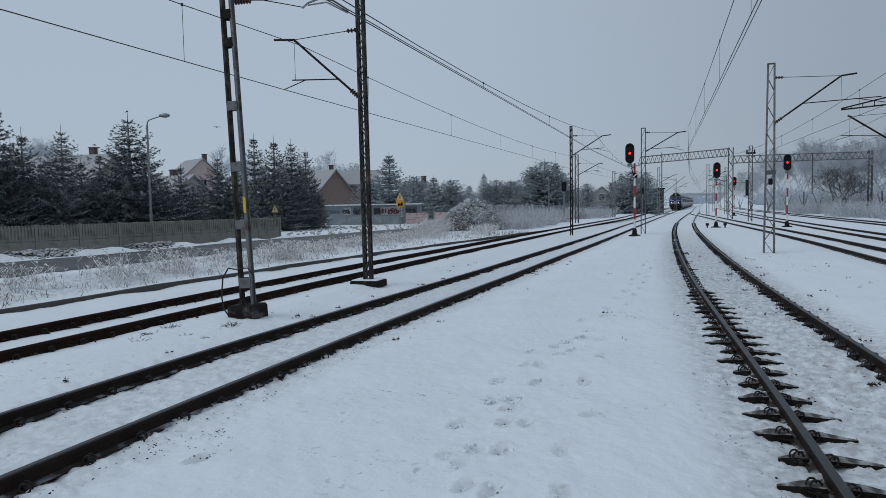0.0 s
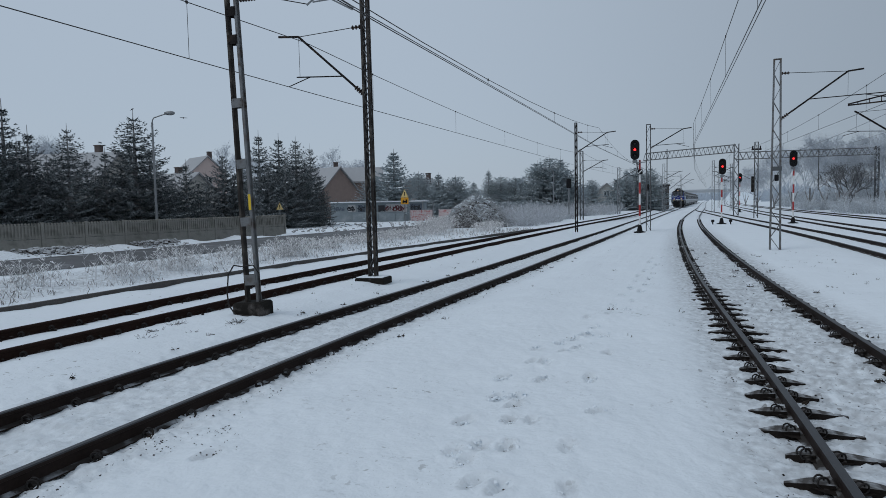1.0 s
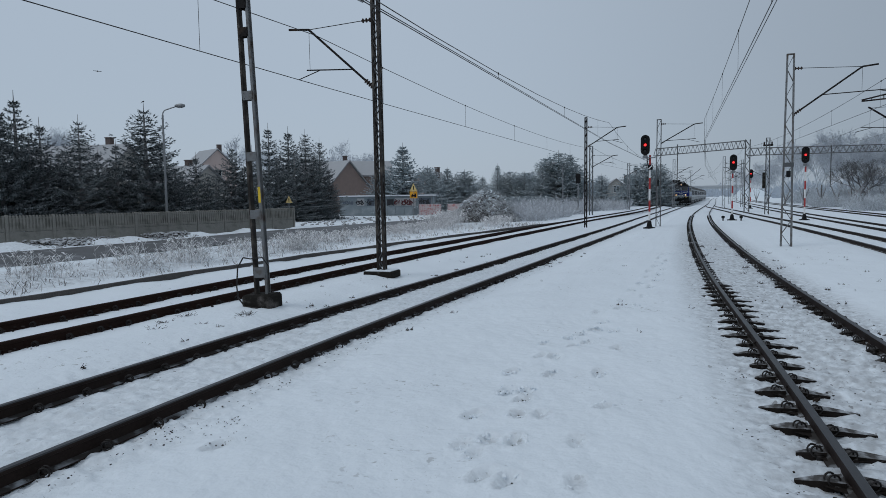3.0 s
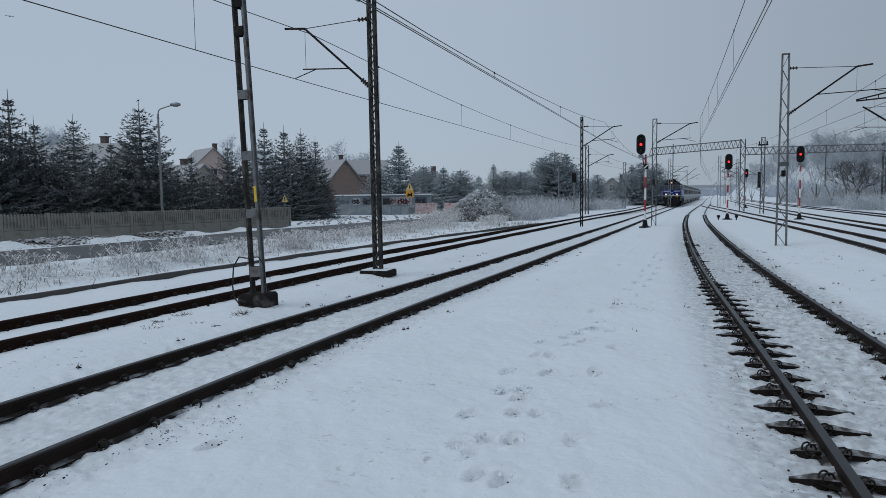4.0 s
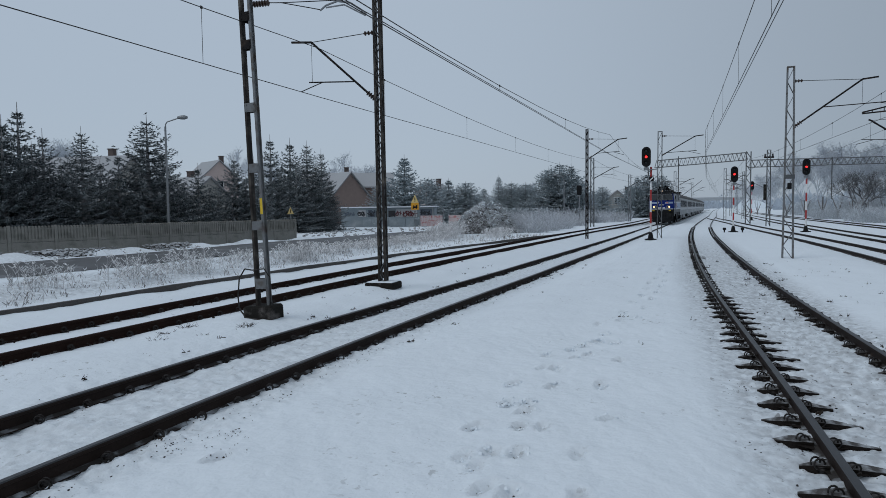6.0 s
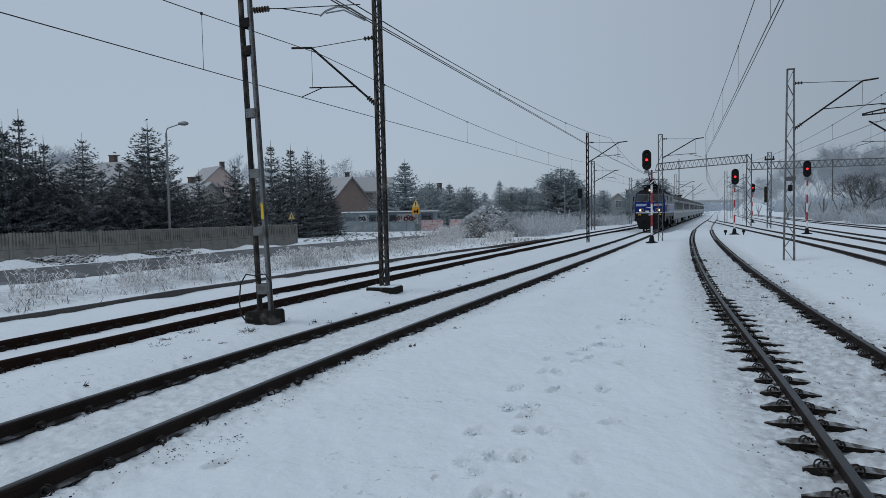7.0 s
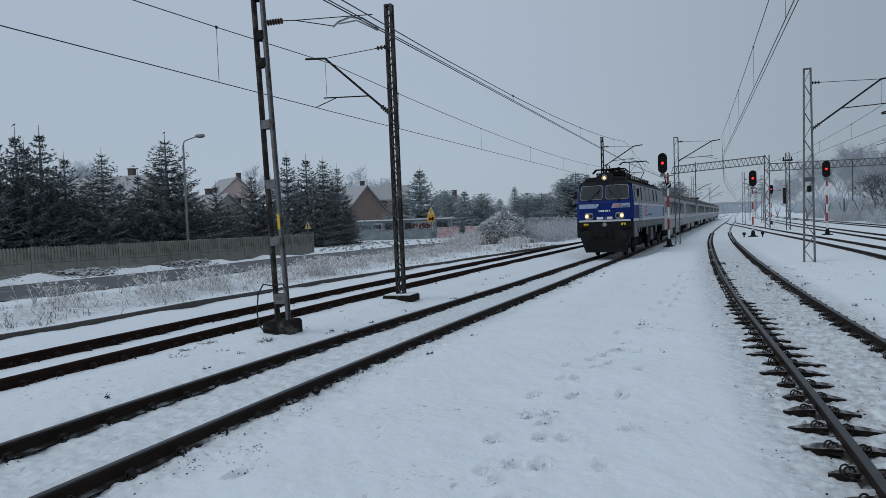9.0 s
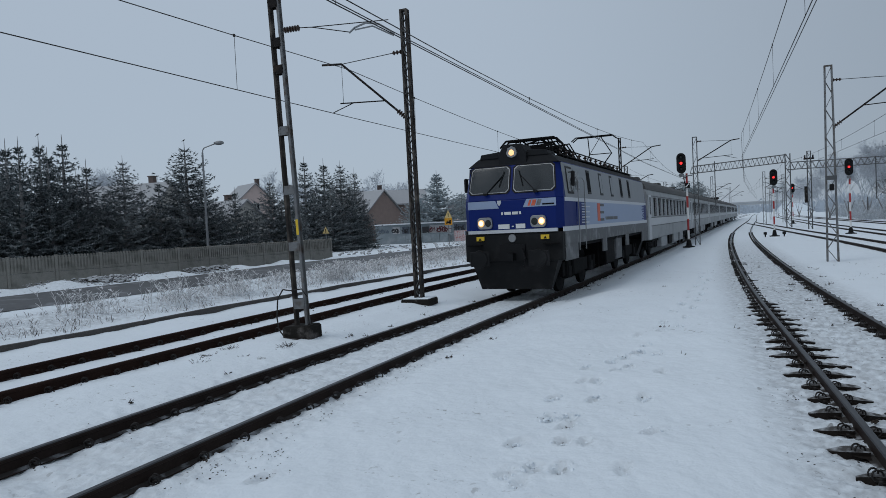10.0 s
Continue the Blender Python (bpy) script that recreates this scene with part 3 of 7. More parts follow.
# ---------- overhead line masts ----------
def lattice_mast(name, x, y, height, width, depth, material, label, bays, face="x", foot=None, lean=0.0, leg=0.05, turn=0.0, base=0.0, taper=0.92):
    """Four-legged lattice mast: each leg and the lacing of each face are parts."""
    e = empty(name, pose(x, y, base, 0, lean, turn), label, "catenary mast", "catenary masts")
    for sx in (-1, 1):
        legm = Mesh()
        for sy in (-1, 1):
            px, py = sx * width / 2, sy * depth / 2
            legm.bar((px, py, 0), (px * taper, py * taper, height), leg, leg)
        part("leg", legm, material, e)
    hz = height / bays
    rest = Mesh()
    for s in (-1, 1):
        for i in range(bays):
            a, b = (-1, 1) if i % 2 else (1, -1)
            for along in (True, False):
                lace = Mesh() if y < 30 else rest
                k0, k1 = 1 - (1 - taper) * i / bays, 1 - (1 - taper) * (i + 1) / bays
                if along:
                    lace.bar((a * k0 * width / 2, s * k0 * depth / 2 * 1.04, i * hz), (b * k1 * width / 2, s * k1 * depth / 2 * 1.04, (i + 1) * hz), leg * 0.6, leg * 0.28)
                else:
                    lace.bar((s * k0 * width / 2 * 1.03, a * k0 * depth / 2, i * hz), (s * k1 * width / 2 * 1.03, b * k1 * depth / 2, (i + 1) * hz), leg * 0.28, leg * 0.6)
                if y < 30:
                    part("lacing_bar", lace, MAST_GREY if material is MAST_WORN else material, e)
    if y >= 30:
        tagged(part("lacing", rest, material, e), kind="stuff")
    cap = Mesh().box((0, 0, height + 0.02), (width * taper + leg, depth * taper + leg, 0.04))
    part("cap", cap, material, e)
    if foot:
        f = Mesh().box((0, 0, foot[2] / 2 - 0.08), (foot[0], foot[1], foot[2] + 0.1), chamfer=0.03)
        part("foundation", f, DARK_CONCRETE, e, "dark concrete block with snow on top")
        part("snow_cap", Mesh().box((0, 0, foot[2] - 0.02), (foot[0] * 0.9, foot[1] * 0.9, 0.03), chamfer=0.01), SNOW, e)
    return e


def insulator(me, p, q, r=0.075, n=4):
    """A ribbed porcelain rod turned as one piece: a core with flared sheds."""
    p, q = Vector(p), Vector(q)
    d = q - p
    u = d.orthogonal().normalized()
    w = d.normalized().cross(u)
    prof = [(0.0, 0.35)]
    for i in range(n):
        prof += [((i + 0.2) / n, 0.42), ((i + 0.42) / n, 1.0), ((i + 0.62) / n, 0.9), ((i + 0.8) / n, 0.42)]
    prof.append((1.0, 0.35))
    m = 10
    vs = [p + d * t + r * k * (math.cos(2 * math.pi * j / m) * u + math.sin(2 * math.pi * j / m) * w) for t, k in prof for j in range(m)]
    fs = [(i * m + j, i * m + (j + 1) % m, (i + 1) * m + (j + 1) % m, (i + 1) * m + j) for i in range(len(prof) - 1) for j in range(m)]
    fs += [tuple(reversed(range(m))), tuple(range((len(prof) - 1) * m, len(prof) * m))]
    return me.add(vs, fs)


def cantilever(e, d, z_low, z_top, reach, z_arm=None, r=0.032, steady=True, stub=0.5, arm=0.1):
    """Slanting bracket with tie rod, insulators and registration arm; d is the way it points along local x."""
    elbow = (d * reach, 0, z_top - 0.05)
    tip = (d * (reach + stub), 0, z_top)
    start = (d * 0.12, 0, z_low)
    s1 = Vector(start).lerp(Vector(elbow), 0.12)
    part("bracket", Mesh().tube(s1, elbow, r, n=8).tube(elbow, tip, r, n=8), MAST_DARK, e)
    part("insulator", insulator(Mesh(), start, s1), INSUL, e)
    t0, t1 = (d * 0.12, 0, z_top + 0.05), (d * 0.42, 0, z_top + 0.045)
    part("insulator", insulator(Mesh(), t0, t1, 0.065, 3), INSUL, e)
    part("tie_rod", Mesh().tube(t1, elbow, 0.011, n=5), MAST_DARK, e)
    if steady:
        za = z_arm or z_low + 0.45
        k = (za - z_low) / max(0.1, z_top - z_low)
        p = Vector(start).lerp(Vector(elbow), min(0.9, max(0.1, k)))
        q = (d * (reach + arm), 0, za + 0.06)
        hang = (d * (reach + arm + 0.25), 0, za - 0.18)
        part("registration_arm", Mesh().tube(p, q, 0.018, n=6).tube(Vector(p).lerp(Vector(q), 0.7), hang, 0.013, n=6).tube(elbow, (d * reach, 0, za + 0.05), 0.006, n=4), MAST_DARK, e)


# twin-channel mast with batten plates, leaning a little
def channel_mast():
    e = empty("catenary_mast", pose(-7.865, 10.83, 0.0, 0.3, -2.0, 6), "tall twin-channel mast with riveted battens and yellow mark", "catenary mast", "catenary masts")
    # the left channel gets a darker, browner material than the right
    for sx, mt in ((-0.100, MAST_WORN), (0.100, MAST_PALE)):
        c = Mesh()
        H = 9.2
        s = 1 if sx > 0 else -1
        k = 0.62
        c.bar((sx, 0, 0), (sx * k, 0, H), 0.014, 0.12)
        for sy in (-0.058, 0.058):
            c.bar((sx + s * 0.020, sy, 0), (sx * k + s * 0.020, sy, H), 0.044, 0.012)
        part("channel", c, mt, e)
    for z in (0.68, 1.80, 2.90, 4.05, 5.23, 5.75, 6.5, 7.4, 8.3):
        for sy in (-0.07, 0.07):
            wb = 1 - 0.036 * z
            b = Mesh().box((0, sy, z), (0.24 * wb, 0.012, 0.17 if z > 1 else 0.20))
            for ax in (-0.085 * wb, 0.085 * wb):
                for az in (-0.05, 0.05):
                    b.tube((ax, sy * 1.07, z + az), (ax, sy * 1.22, z + az), 0.013, n=6)
            # battens above 4.2 m get the darker material
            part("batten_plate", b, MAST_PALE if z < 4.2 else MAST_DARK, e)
    part("yellow_mark", Mesh().box((0.110, -0.072, 2.17), (0.050, 0.010, 0.30)), YELLOW, e, "yellow painted mark")
    part("foundation", Mesh().box((-0.02, 0, 0.05), (0.62, 0.50, 0.42), chamfer=0.04), DARK_CONCRETE, e, "dark concrete block")
    part("earth_cable", Mesh().line([(-0.16, -0.1, 0.95), (-0.30, -0.12, 0.98), (-0.42, -0.14, 0.80), (-0.46, -0.16, 0.45), (-0.42, -0.2, 0.22), (-0.25, -0.27, 0.05), (0.05, -0.30, 0.02)], 0.014, 6).line([(-0.16, -0.1, 0.95), (0.1, -0.1, 0.97), (0.22, -0.1, 0.80), (0.20, -0.1, 0.3)], 0.012, 6), CLIP_STEEL, e)
    ins = insulator(Mesh(), (0.16, 0, 5.97), (0.50, 0, 5.96), 0.062, 6)
    part("insulator", ins, INSUL, e)
    part("span_wire", Mesh().line([(0.50, 0, 5.96), (0.75, 0, 5.93), (2.32, 0, 5.80)], 0.009, 5).line([(0.75, 0, 5.93), (1.52, 0, 5.71)], 0.009, 5), MAST_DARK, e)
    part("registration_arm", Mesh().line([(1.52, 0, 5.69), (1.64, 0, 5.77), (1.87, 0, 5.82), (2.12, 0, 5.76), (2.42, 0, 5.54)], 0.018, 6).line([(1.64, 0, 5.73), (2.0, 0, 5.74), (2.4, 0, 5.50)], 0.014, 6), GALV, e)
    return e


channel_mast()
m2 = lattice_mast("catenary_mast", -8.21, 16.8, 8.02, 0.175, 0.16, MAST_WORN, "dark lattice mast on a snow-capped concrete slab", 24, foot=(0.85, 0.7, 0.10), leg=0.055, turn=4, lean=-0.35)
cantilever(m2, -1, 5.12, 6.88, 2.02, 5.66, stub=0.62)
m3 = lattice_mast("catenary_mast", 3.22, 28.7, 7.27, 0.36, 0.14, MAST_PALE, "light grey flat lattice mast with slender legs", 14, leg=0.055, taper=0.62)
cantilever(m3, 1, 5.02, 6.70, 2.36, 5.74, stub=0.5, arm=1.3)
part("dwarf_signal_box", Mesh().box((0.0, -0.22, 2.80), (0.15, 0.12, 0.24), chamfer=0.02), BLACK, m3)
part("panel", Mesh().box((0.0, -0.19, 3.15), (0.36, 0.03, 0.16)), MAST_GREY, m3)
m4 = lattice_mast("catenary_mast", -6.85, 44.7, 7.15, 0.13, 0.13, MAST_DARK, "dark slim mast beside the main track", 16, leg=0.055)
cantilever(m4, 1, 5.29, 6.5, 2.0, 5.62, stub=0.55)
m5 = lattice_mast("catenary_mast", -2.37, 46.3, 6.95, 0.27, 0.16, MAST_GREY, "grey lattice mast with bracket towards the siding", 12, leg=0.05)
cantilever(m5, 1, 5.43, 6.63, 2.15, 5.6, stub=0.5)
for x, y, hh, d, mt in ((-10.75, 74, 7.4, 1, MAST_GREY), (-9.4, 102, 6.8, 1, MAST_DARK), (6.6, 74.7, 7.6, 0, MAST_GREY), (-5.5, 160, 7.2, 1, MAST_GREY), (11.6, 40.3, 7.9, -1, MAST_GREY), (3.6, 104, 7.4, 1, MAST_DARK), (6.8, 118, 7.5, -1, MAST_DARK), (-3.4, 112, 7.6, 1, MAST_GREY), (8.6, 150, 7.5, -1, MAST_DARK), (-1.2, 162, 7.5, 1, MAST_DARK), (6.3, 150, 7.3, 1, MAST_DARK), (12.2, 140, 7.5, -1, MAST_GREY), (9.5, 190, 7.5, -1, MAST_DARK)):
    # beyond 98 m pale steel replaces the mast paint, haze put into colour
    mm = lattice_mast("catenary_mast", x, y, hh, 0.34, 0.28, GALV if y > 98 else mt, "distant lattice mast standing in snow", 9, leg=0.07)
    if 30 < y < 50:
        cantilever(mm, d, 4.05, 6.42, 3.35, 5.35, r=0.045, stub=0.1, arm=0.4)
        lat = Mesh().bar((d * 3.75, 0, 6.80), (0, 0, 7.62), 0.07, 0.07).bar((d * 3.75, 0, 6.74), (0, 0, 6.98), 0.07, 0.07)
        for i in range(6):
            f = 0.12 + 0.14 * i
            lat.bar((d * 3.75 * (1 - f), 0, 6.80 + 0.82 * f), (d * 3.75 * (1 - f), 0, 6.74 + 0.24 * f), 0.035, 0.035)
        part("lattice_arm", lat, MAST_DARK, mm)
    elif d:
        cantilever(mm, d, 5.2, 6.4, 2.3, 5.6, r=0.04, stub=0.5)
    else:
        part("switchgear", Mesh().box((0, 0, 6.9), (0.9, 0.3, 0.16)).tube((-0.35, 0, 6.98), (-0.35, 0, 7.25), 0.07, n=8).tube((0.35, 0, 6.98), (0.35, 0, 7.25), 0.07, n=8), MAST_DARK, mm)
        part("balance_weight", Mesh().lathe([(0.0, 2.6), (0.16, 2.6), (0.16, 4.2), (0.0, 4.2)], 10, (-0.3, 0, 0)), DARK_CONCRETE, mm)


# ---------- portal gantry ----------
def gantry(x0, x1, y0, y1, z0, z1, posts, label):
    e = empty("gantry", pose(0, 0, 0), label, "gantry", "gantries")
    for dz in (0.0, 0.85):
        for dy in (-0.3, 0.3):
            part("chord", Mesh().bar((x0 + (0.35 if dz else 0), y0 + dy, z0 + dz), (x1, y1 + dy, z1 + dz), 0.075, 0.075), MAST_PALE, e)
    n = 22
    for dy in (-0.3, 0.3):
        lace = Mesh()
        for i in range(n):
            t0, t1 = i / n, (i + 1) / n
            p = lambda t, dz: (x0 + (x1 - x0) * t, y0 + (y1 - y0) * t + dy, z0 + (z1 - z0) * t + dz)
            lace.bar(p(t0, 0), p((t0 + t1) / 2, 0.85), 0.035, 0.035).bar(p((t0 + t1) / 2, 0.85), p(t1, 0), 0.035, 0.035)
        tagged(part("lacing", lace, MAST_PALE, e), kind="stuff")
    for px, py, ptop, w in posts:
        c = Mesh()
        for sx in (-1, 1):
            for sy in (-1, 1):
                c.bar((px + sx * w / 2, py + sy * 0.25, 0), (px + sx * w / 2, py + sy * 0.25, ptop), 0.08, 0.08)
        for i in range(11):
            a = 1 if i % 2 else -1
            for sy in (-1, 1):
                c.bar((px - a * w / 2, py + sy * 0.25, ptop * i / 11), (px + a * w / 2, py + sy * 0.25, ptop * (i + 1) / 11), 0.045, 0.045)
        part("column", c, MAST_GREY, e)
    return e


gantry(-4.9, 5.3, 84.6, 85.0, 6.75, 7.35, [(5.4, 85.0, 8.3, 0.5)], "grey lattice gantry beam across the tracks")
gantry(5.7, 22.9, 90.0, 100.0, 6.75, 7.25, [(22.9, 100.0, 8.3, 0.4)], "grey lattice gantry beam over the yard tracks")
for gx, gy, gz in ((-2.2, 84.7, 8.0), (15.6, 96.2, 8.0)):
    dp = empty("drop_post", pose(gx, gy, 0), "slender drop post hung on a gantry beam", "drop post", "drop posts")
    part("post", Mesh().box((0, -0.4, gz - 2.6), (0.10, 0.10, 5.2)), MAST_GREY, dp)
    part("strut", Mesh().tube((0, -0.4, gz - 5.0), (2.6, -0.4, gz - 2.9), 0.03, n=6), MAST_GREY, dp)
    part("tie_rod", Mesh().tube((0, -0.4, gz - 3.0), (1.0, -0.4, gz - 2.95), 0.02, n=5), MAST_DARK, dp)


# ---------- overhead wires ----------
def wire(name, pts, r, label):
    c = bpy.data.curves.new(name, "CURVE")
    c.dimensions, c.bevel_depth, c.bevel_resolution = "3D", r, 1
    sp = c.splines.new("POLY")
    sp.points.add(len(pts) - 1)
    for p, q in zip(sp.points, pts):
        p.co = (*q, 1)
    c.materials.append(WIRE)
    dg = new(name, c)
    me = bpy.data.meshes.new_from_object(dg)
    bpy.data.objects.remove(dg)
    ob = new(name, me)
    return ob


def catenary(name, line, spans, zc, zm, label, twin=False, sag=0.6, zig=0.22):
    """Contact wire, sagging messenger and droppers between supports at the given y."""
    e = empty(name, pose(0, 0, 0), label, "overhead line", kind="structure")
    con, mes, drops = [], [], Mesh()
    for k, (a, b) in enumerate(zip(spans, spans[1:])):
        za, zb = (zig if k % 2 else -zig), (-zig if k % 2 else zig)
        n = 12
        for i in range(n + (k == len(spans) - 2)):
            t = i / n
            y = a + (b - a) * t
            x = line(a) * (1 - t) + line(b) * t + za * (1 - t) + zb * t
            s = 4 * sag * t * (1 - t)
            con.append((x, y, zc))
            mes.append((x, y, zm - s))
            if 0 < i < n and i % 2:
                drops.tube((x, y, zc), (x, y, zm - s), 0.0055, n=4)
                drops.box((x, y, zm - s), (0.03, 0.05, 0.06))
    for nm, pts, r in (("contact_wire", con, 0.010), ("messenger_wire", mes, 0.010)):
        part(nm, wire(nm, pts, r, "").data, None, e)
    if twin:
        part("contact_wire", wire("contact_wire", [(x + 0.065, y, z) for x, y, z in con], 0.009, "").data, None, e)
    part("dropper", drops, WIRE, e)
    for o in [o for o in scene.objects if o.name.split(".")[0] in ("contact_wire", "messenger_wire") and o.parent is None]:
        bpy.data.objects.remove(o)
    return e


WIRE_A = smooth_line([(-80, -5.6), (-17, -5.60), (28, -5.58), (45, -5.42), (84, -4.4), (130, -3.2), (180, -1.9), (240, -0.3)])
catenary("overhead_line_main", WIRE_A, [-79, -17, 45, 84, 130, 180, 240], 5.50, 6.80, "dark contact and messenger wires over the main track", True, 1.17, 0.02)
WIRE_B = smooth_line([(-60, 1.9), (0, 1.5), (12, 1.27), (21, 1.05), (29, 0.82), (44, 0.39), (60, 0.36), (85, 0.8), (100, 1.3), (150, 2.9), (240, 6.3)])
catenary("overhead_line_siding", WIRE_B, [-40, 3, 46, 85, 130, 180, 240], 5.5, 6.85, "dark contact and messenger wires over the siding", True, 0.22, 0.03)
WIRE_C = smooth_line([(-60, -9.9), (0, -10.0), (45, -10.0), (66, -9.3), (104, -6.9), (150, -5.6), (240, -1.5)])
catenary("overhead_line_outer", WIRE_C, [-40, 16.5, 66, 104, 150, 240], 5.25, 6.6, "thin contact and messenger wires over the outer track", False, 0.55, 0.04)
catenary("overhead_line_loop", LINE_E, [-20, 28, 74, 104, 150], 5.5, 6.7, "thin wires over the loop track")
catenary("overhead_line_yard", LINE_F, [-20, 30, 96, 150], 5.5, 6.9, "thin wires over the yard track")


# ---------- signals ----------
LENS_OFF = mat("dark_lens", (0.015, 0.018, 0.018), 0.15, vary=0.05)
LENS_RED = mat("lit_red_lens", (0.5, 0.02, 0.02), 0.3, vary=0.0, emit=(1.0, 0.030, 0.030), power=1.9)


def signal(x, y, head_z, shift, label, head_h=1.25, plate=False):
    e = empty("colour_light_signal", pose(x, y, 0), label, "railway signal", "signals")
    top = head_z - head_h / 2
    n = 6
    for i in range(n):
        z0, z1 = 0.35 + (top - 0.35) * i / n, 0.35 + (top - 0.35) * (i + 1) / n
        part("post_band", Mesh().tube((0, 0, z0), (0, 0, z1), 0.062, n=12), (WHITE, RED)[i % 2], e)
    part("base", Mesh().lathe([(0.0, 0.0), (0.26, 0.0), (0.26, 0.08), (0.17, 0.12), (0.12, 0.42), (0.07, 0.5), (0.0, 0.5)], 14).box((0, 0, 0.03), (0.7, 0.4, 0.08)), BLACK, e)
    w, r = 0.56, 0.27
    out = [(shift + r * math.cos(a), head_z + head_h / 2 - r + r * math.sin(a)) for a in np.linspace(0, math.pi, 9)] + [(shift + r * math.cos(a), head_z - head_h / 2 + r + r * math.sin(a)) for a in np.linspace(math.pi, 2 * math.pi, 9)]
    head = part("signal_head", Mesh().prism(out, -0.22, -0.06, "y"), BLACK, e, "black signal head with rounded ends", bevel=0.01)
    for k, lit in ((0.36, False), (0.0, True), (-0.36, False)):
        part("lens", Mesh().lathe([(0.0, -0.255), (0.066, -0.245), (0.082, -0.222)], 16, (shift, 0, head_z + k), "y"), LENS_RED if lit else LENS_OFF, head, "glowing red lamp" if lit else "unlit lamp")
        hood = Mesh()
        for i in range(10):
            a0, a1 = math.pi * i / 10, math.pi * (i + 1) / 10
            q = [(shift + 0.135 * math.cos(a), yy, head_z + k + 0.135 * math.sin(a)) for a in (a0, a1) for yy in (-0.22, -0.40)]
            q += [(shift + 0.147 * math.cos(a), yy, head_z + k + 0.147 * math.sin(a)) for a in (a0, a1) for yy in (-0.22, -0.40)]
            hood.add(q, [(0, 1, 3, 2), (4, 6, 7, 5), (1, 5, 7, 3)])
        part("hood", hood, BLACK, head)
    br = Mesh().tube((shift, -0.1, top - 0.02), (shift * 0.5, -0.05, top - 0.25), 0.045, n=8).tube((shift * 0.5, -0.05, top - 0.25), (0, 0, top - 0.3), 0.045, n=8)
    br.lathe([(0.0, 0), (0.14, 0.0), (0.16, 0.16), (0.10, 0.2), (0, 0.2)], 12, (shift, -0.12, top - 0.2))
    part("head_bracket", br, GALV, e)
    if plate:
        part("marker_plate", Mesh().box((0.03, -0.12, top - 0.75), (0.30, 0.04, 0.30)), BLACK, e)
        part("plate_stripe", Mesh().box((0.03, -0.145, top - 0.75), (0.06, 0.01, 0.30), (0, 45, 0)), WHITE, e)
        part("stay", Mesh().tube((shift * 0.8, 0, top), (0.0, 0, top - 1.2), 0.03, n=6), BLACK, e)
        part("platform_bracket", Mesh().box((0.08, 0, top - 0.15), (0.5, 0.4, 0.04)), GALV, e)
    return e


signal(-2.76, 43.72, 5.17, -0.28, "tall red-lit signal on a red and white post", plate=True)
signal(2.62, 57.7, 4.55, 0.03, "red-lit signal on a red and white post by point lamps")
signal(7.75, 58.0, 4.98, -0.05, "red-lit signal on a red and white post in the yard")
signal(7.1, 104, 4.9, 0.0, "distant small red-lit signal in the yard")
for x, y in ((-12.8, 78), (-6.2, 118)):
    s = empty("colour_light_signal", pose(x, y, 0), "distant signal seen with unlit black head on grey post", "railway signal", "signals")
    part("post", Mesh().tube((0, 0, 0), (0, 0, 3.6), 0.07, n=10), GALV, s)
    part("signal_head", Mesh().box((0, -0.05, 4.1), (0.55, 0.2, 1.1), chamfer=0.08), BLACK, s)
for x in (1.95, 3.25):
    s = empty("point_lamp", pose(x, 57.0, 0), "black lamp on a low stand in snow", "point lamp", "point lamps")
    part("stand", Mesh().tube((0, 0, -0.02), (0, 0, 0.2), 0.05, n=8), BLACK, s)
    part("lamp_housing", Mesh().box((0, 0, 0.28), (0.24, 0.2, 0.2), chamfer=0.03), BLACK, s)


# ---------- concrete fence ----------
def fence_line(s):
    """Point s metres along the fence from its end by the crossing."""
    a, b, c = Vector((-26.15, 39.83, 0)), Vector((-28.3, 27.5, 0)), Vector((-34.6, 12.0, 0))
    L = (b - a).length
    if s < L:
        return a.lerp(b, s / L)
    return b + (c - b).normalized() * (s - L)


def fence_panel_meshes():
    n = 13
    slab = Mesh().box((0, 0, 0.36), (1.86, 0.055, 0.72))
    slab.box((0, 0, 0.77), (1.86, 0.075, 0.07))
    top = []
    for v in range(3):
        me = Mesh()
        if v < 2:
            me.box((0, 0, 1.08), (1.86, 0.012, 0.60))
        me.box((0, 0, 0.84), (1.86, 0.095, 0.06))
        me.box((0, 0, 1.37), (1.86, 0.095, 0.05))
        rnd = random.Random(v)
        for i in range(n):
            x = -0.86 + 1.72 * i / (n - 1)
            me.box((x, 0, 1.08), (0.080, 0.085, 0.62))
            me.prism([(x - 0.042, 1.38), (x + 0.042, 1.38), (x + 0.05, 1.47), (x, 1.515 + rnd.uniform(-0.01, 0.01)), (x - 0.05, 1.47)], -0.042, 0.042, "y")
        top.append(me.data("picket_panel", FENCE_GREY))
    post = Mesh().box((0, 0, 0.76), (0.14, 0.14, 1.56), chamfer=0.015)
    return slab.data("base_slab", FENCE_GREY), top, post.data("fence_post", FENCE_GREY)


def build_fence():
    e = empty("fence", pose(0, 0, 0), "weathered grey precast concrete picket fence", "fence", kind="structure")
    slab, tops, post = fence_panel_meshes()
    for i in range(17):
        p, q = fence_line(i * 2.02), fence_line((i + 1) * 2.02)
        d = q - p
        ang = math.degrees(math.atan2(d.y, d.x))
        mid = (p + q) / 2
        for nm, me in (("base_slab", slab), ("picket_panel", tops[i % 2 if i else 2])):
            o = part(nm, me, None, e)
            o.matrix_world = pose(mid.x, mid.y, 0.0, 0, 0, ang)
        o = part("fence_post", post, None, e)
        o.matrix_world = pose(p.x, p.y, 0, 0, 0, ang)


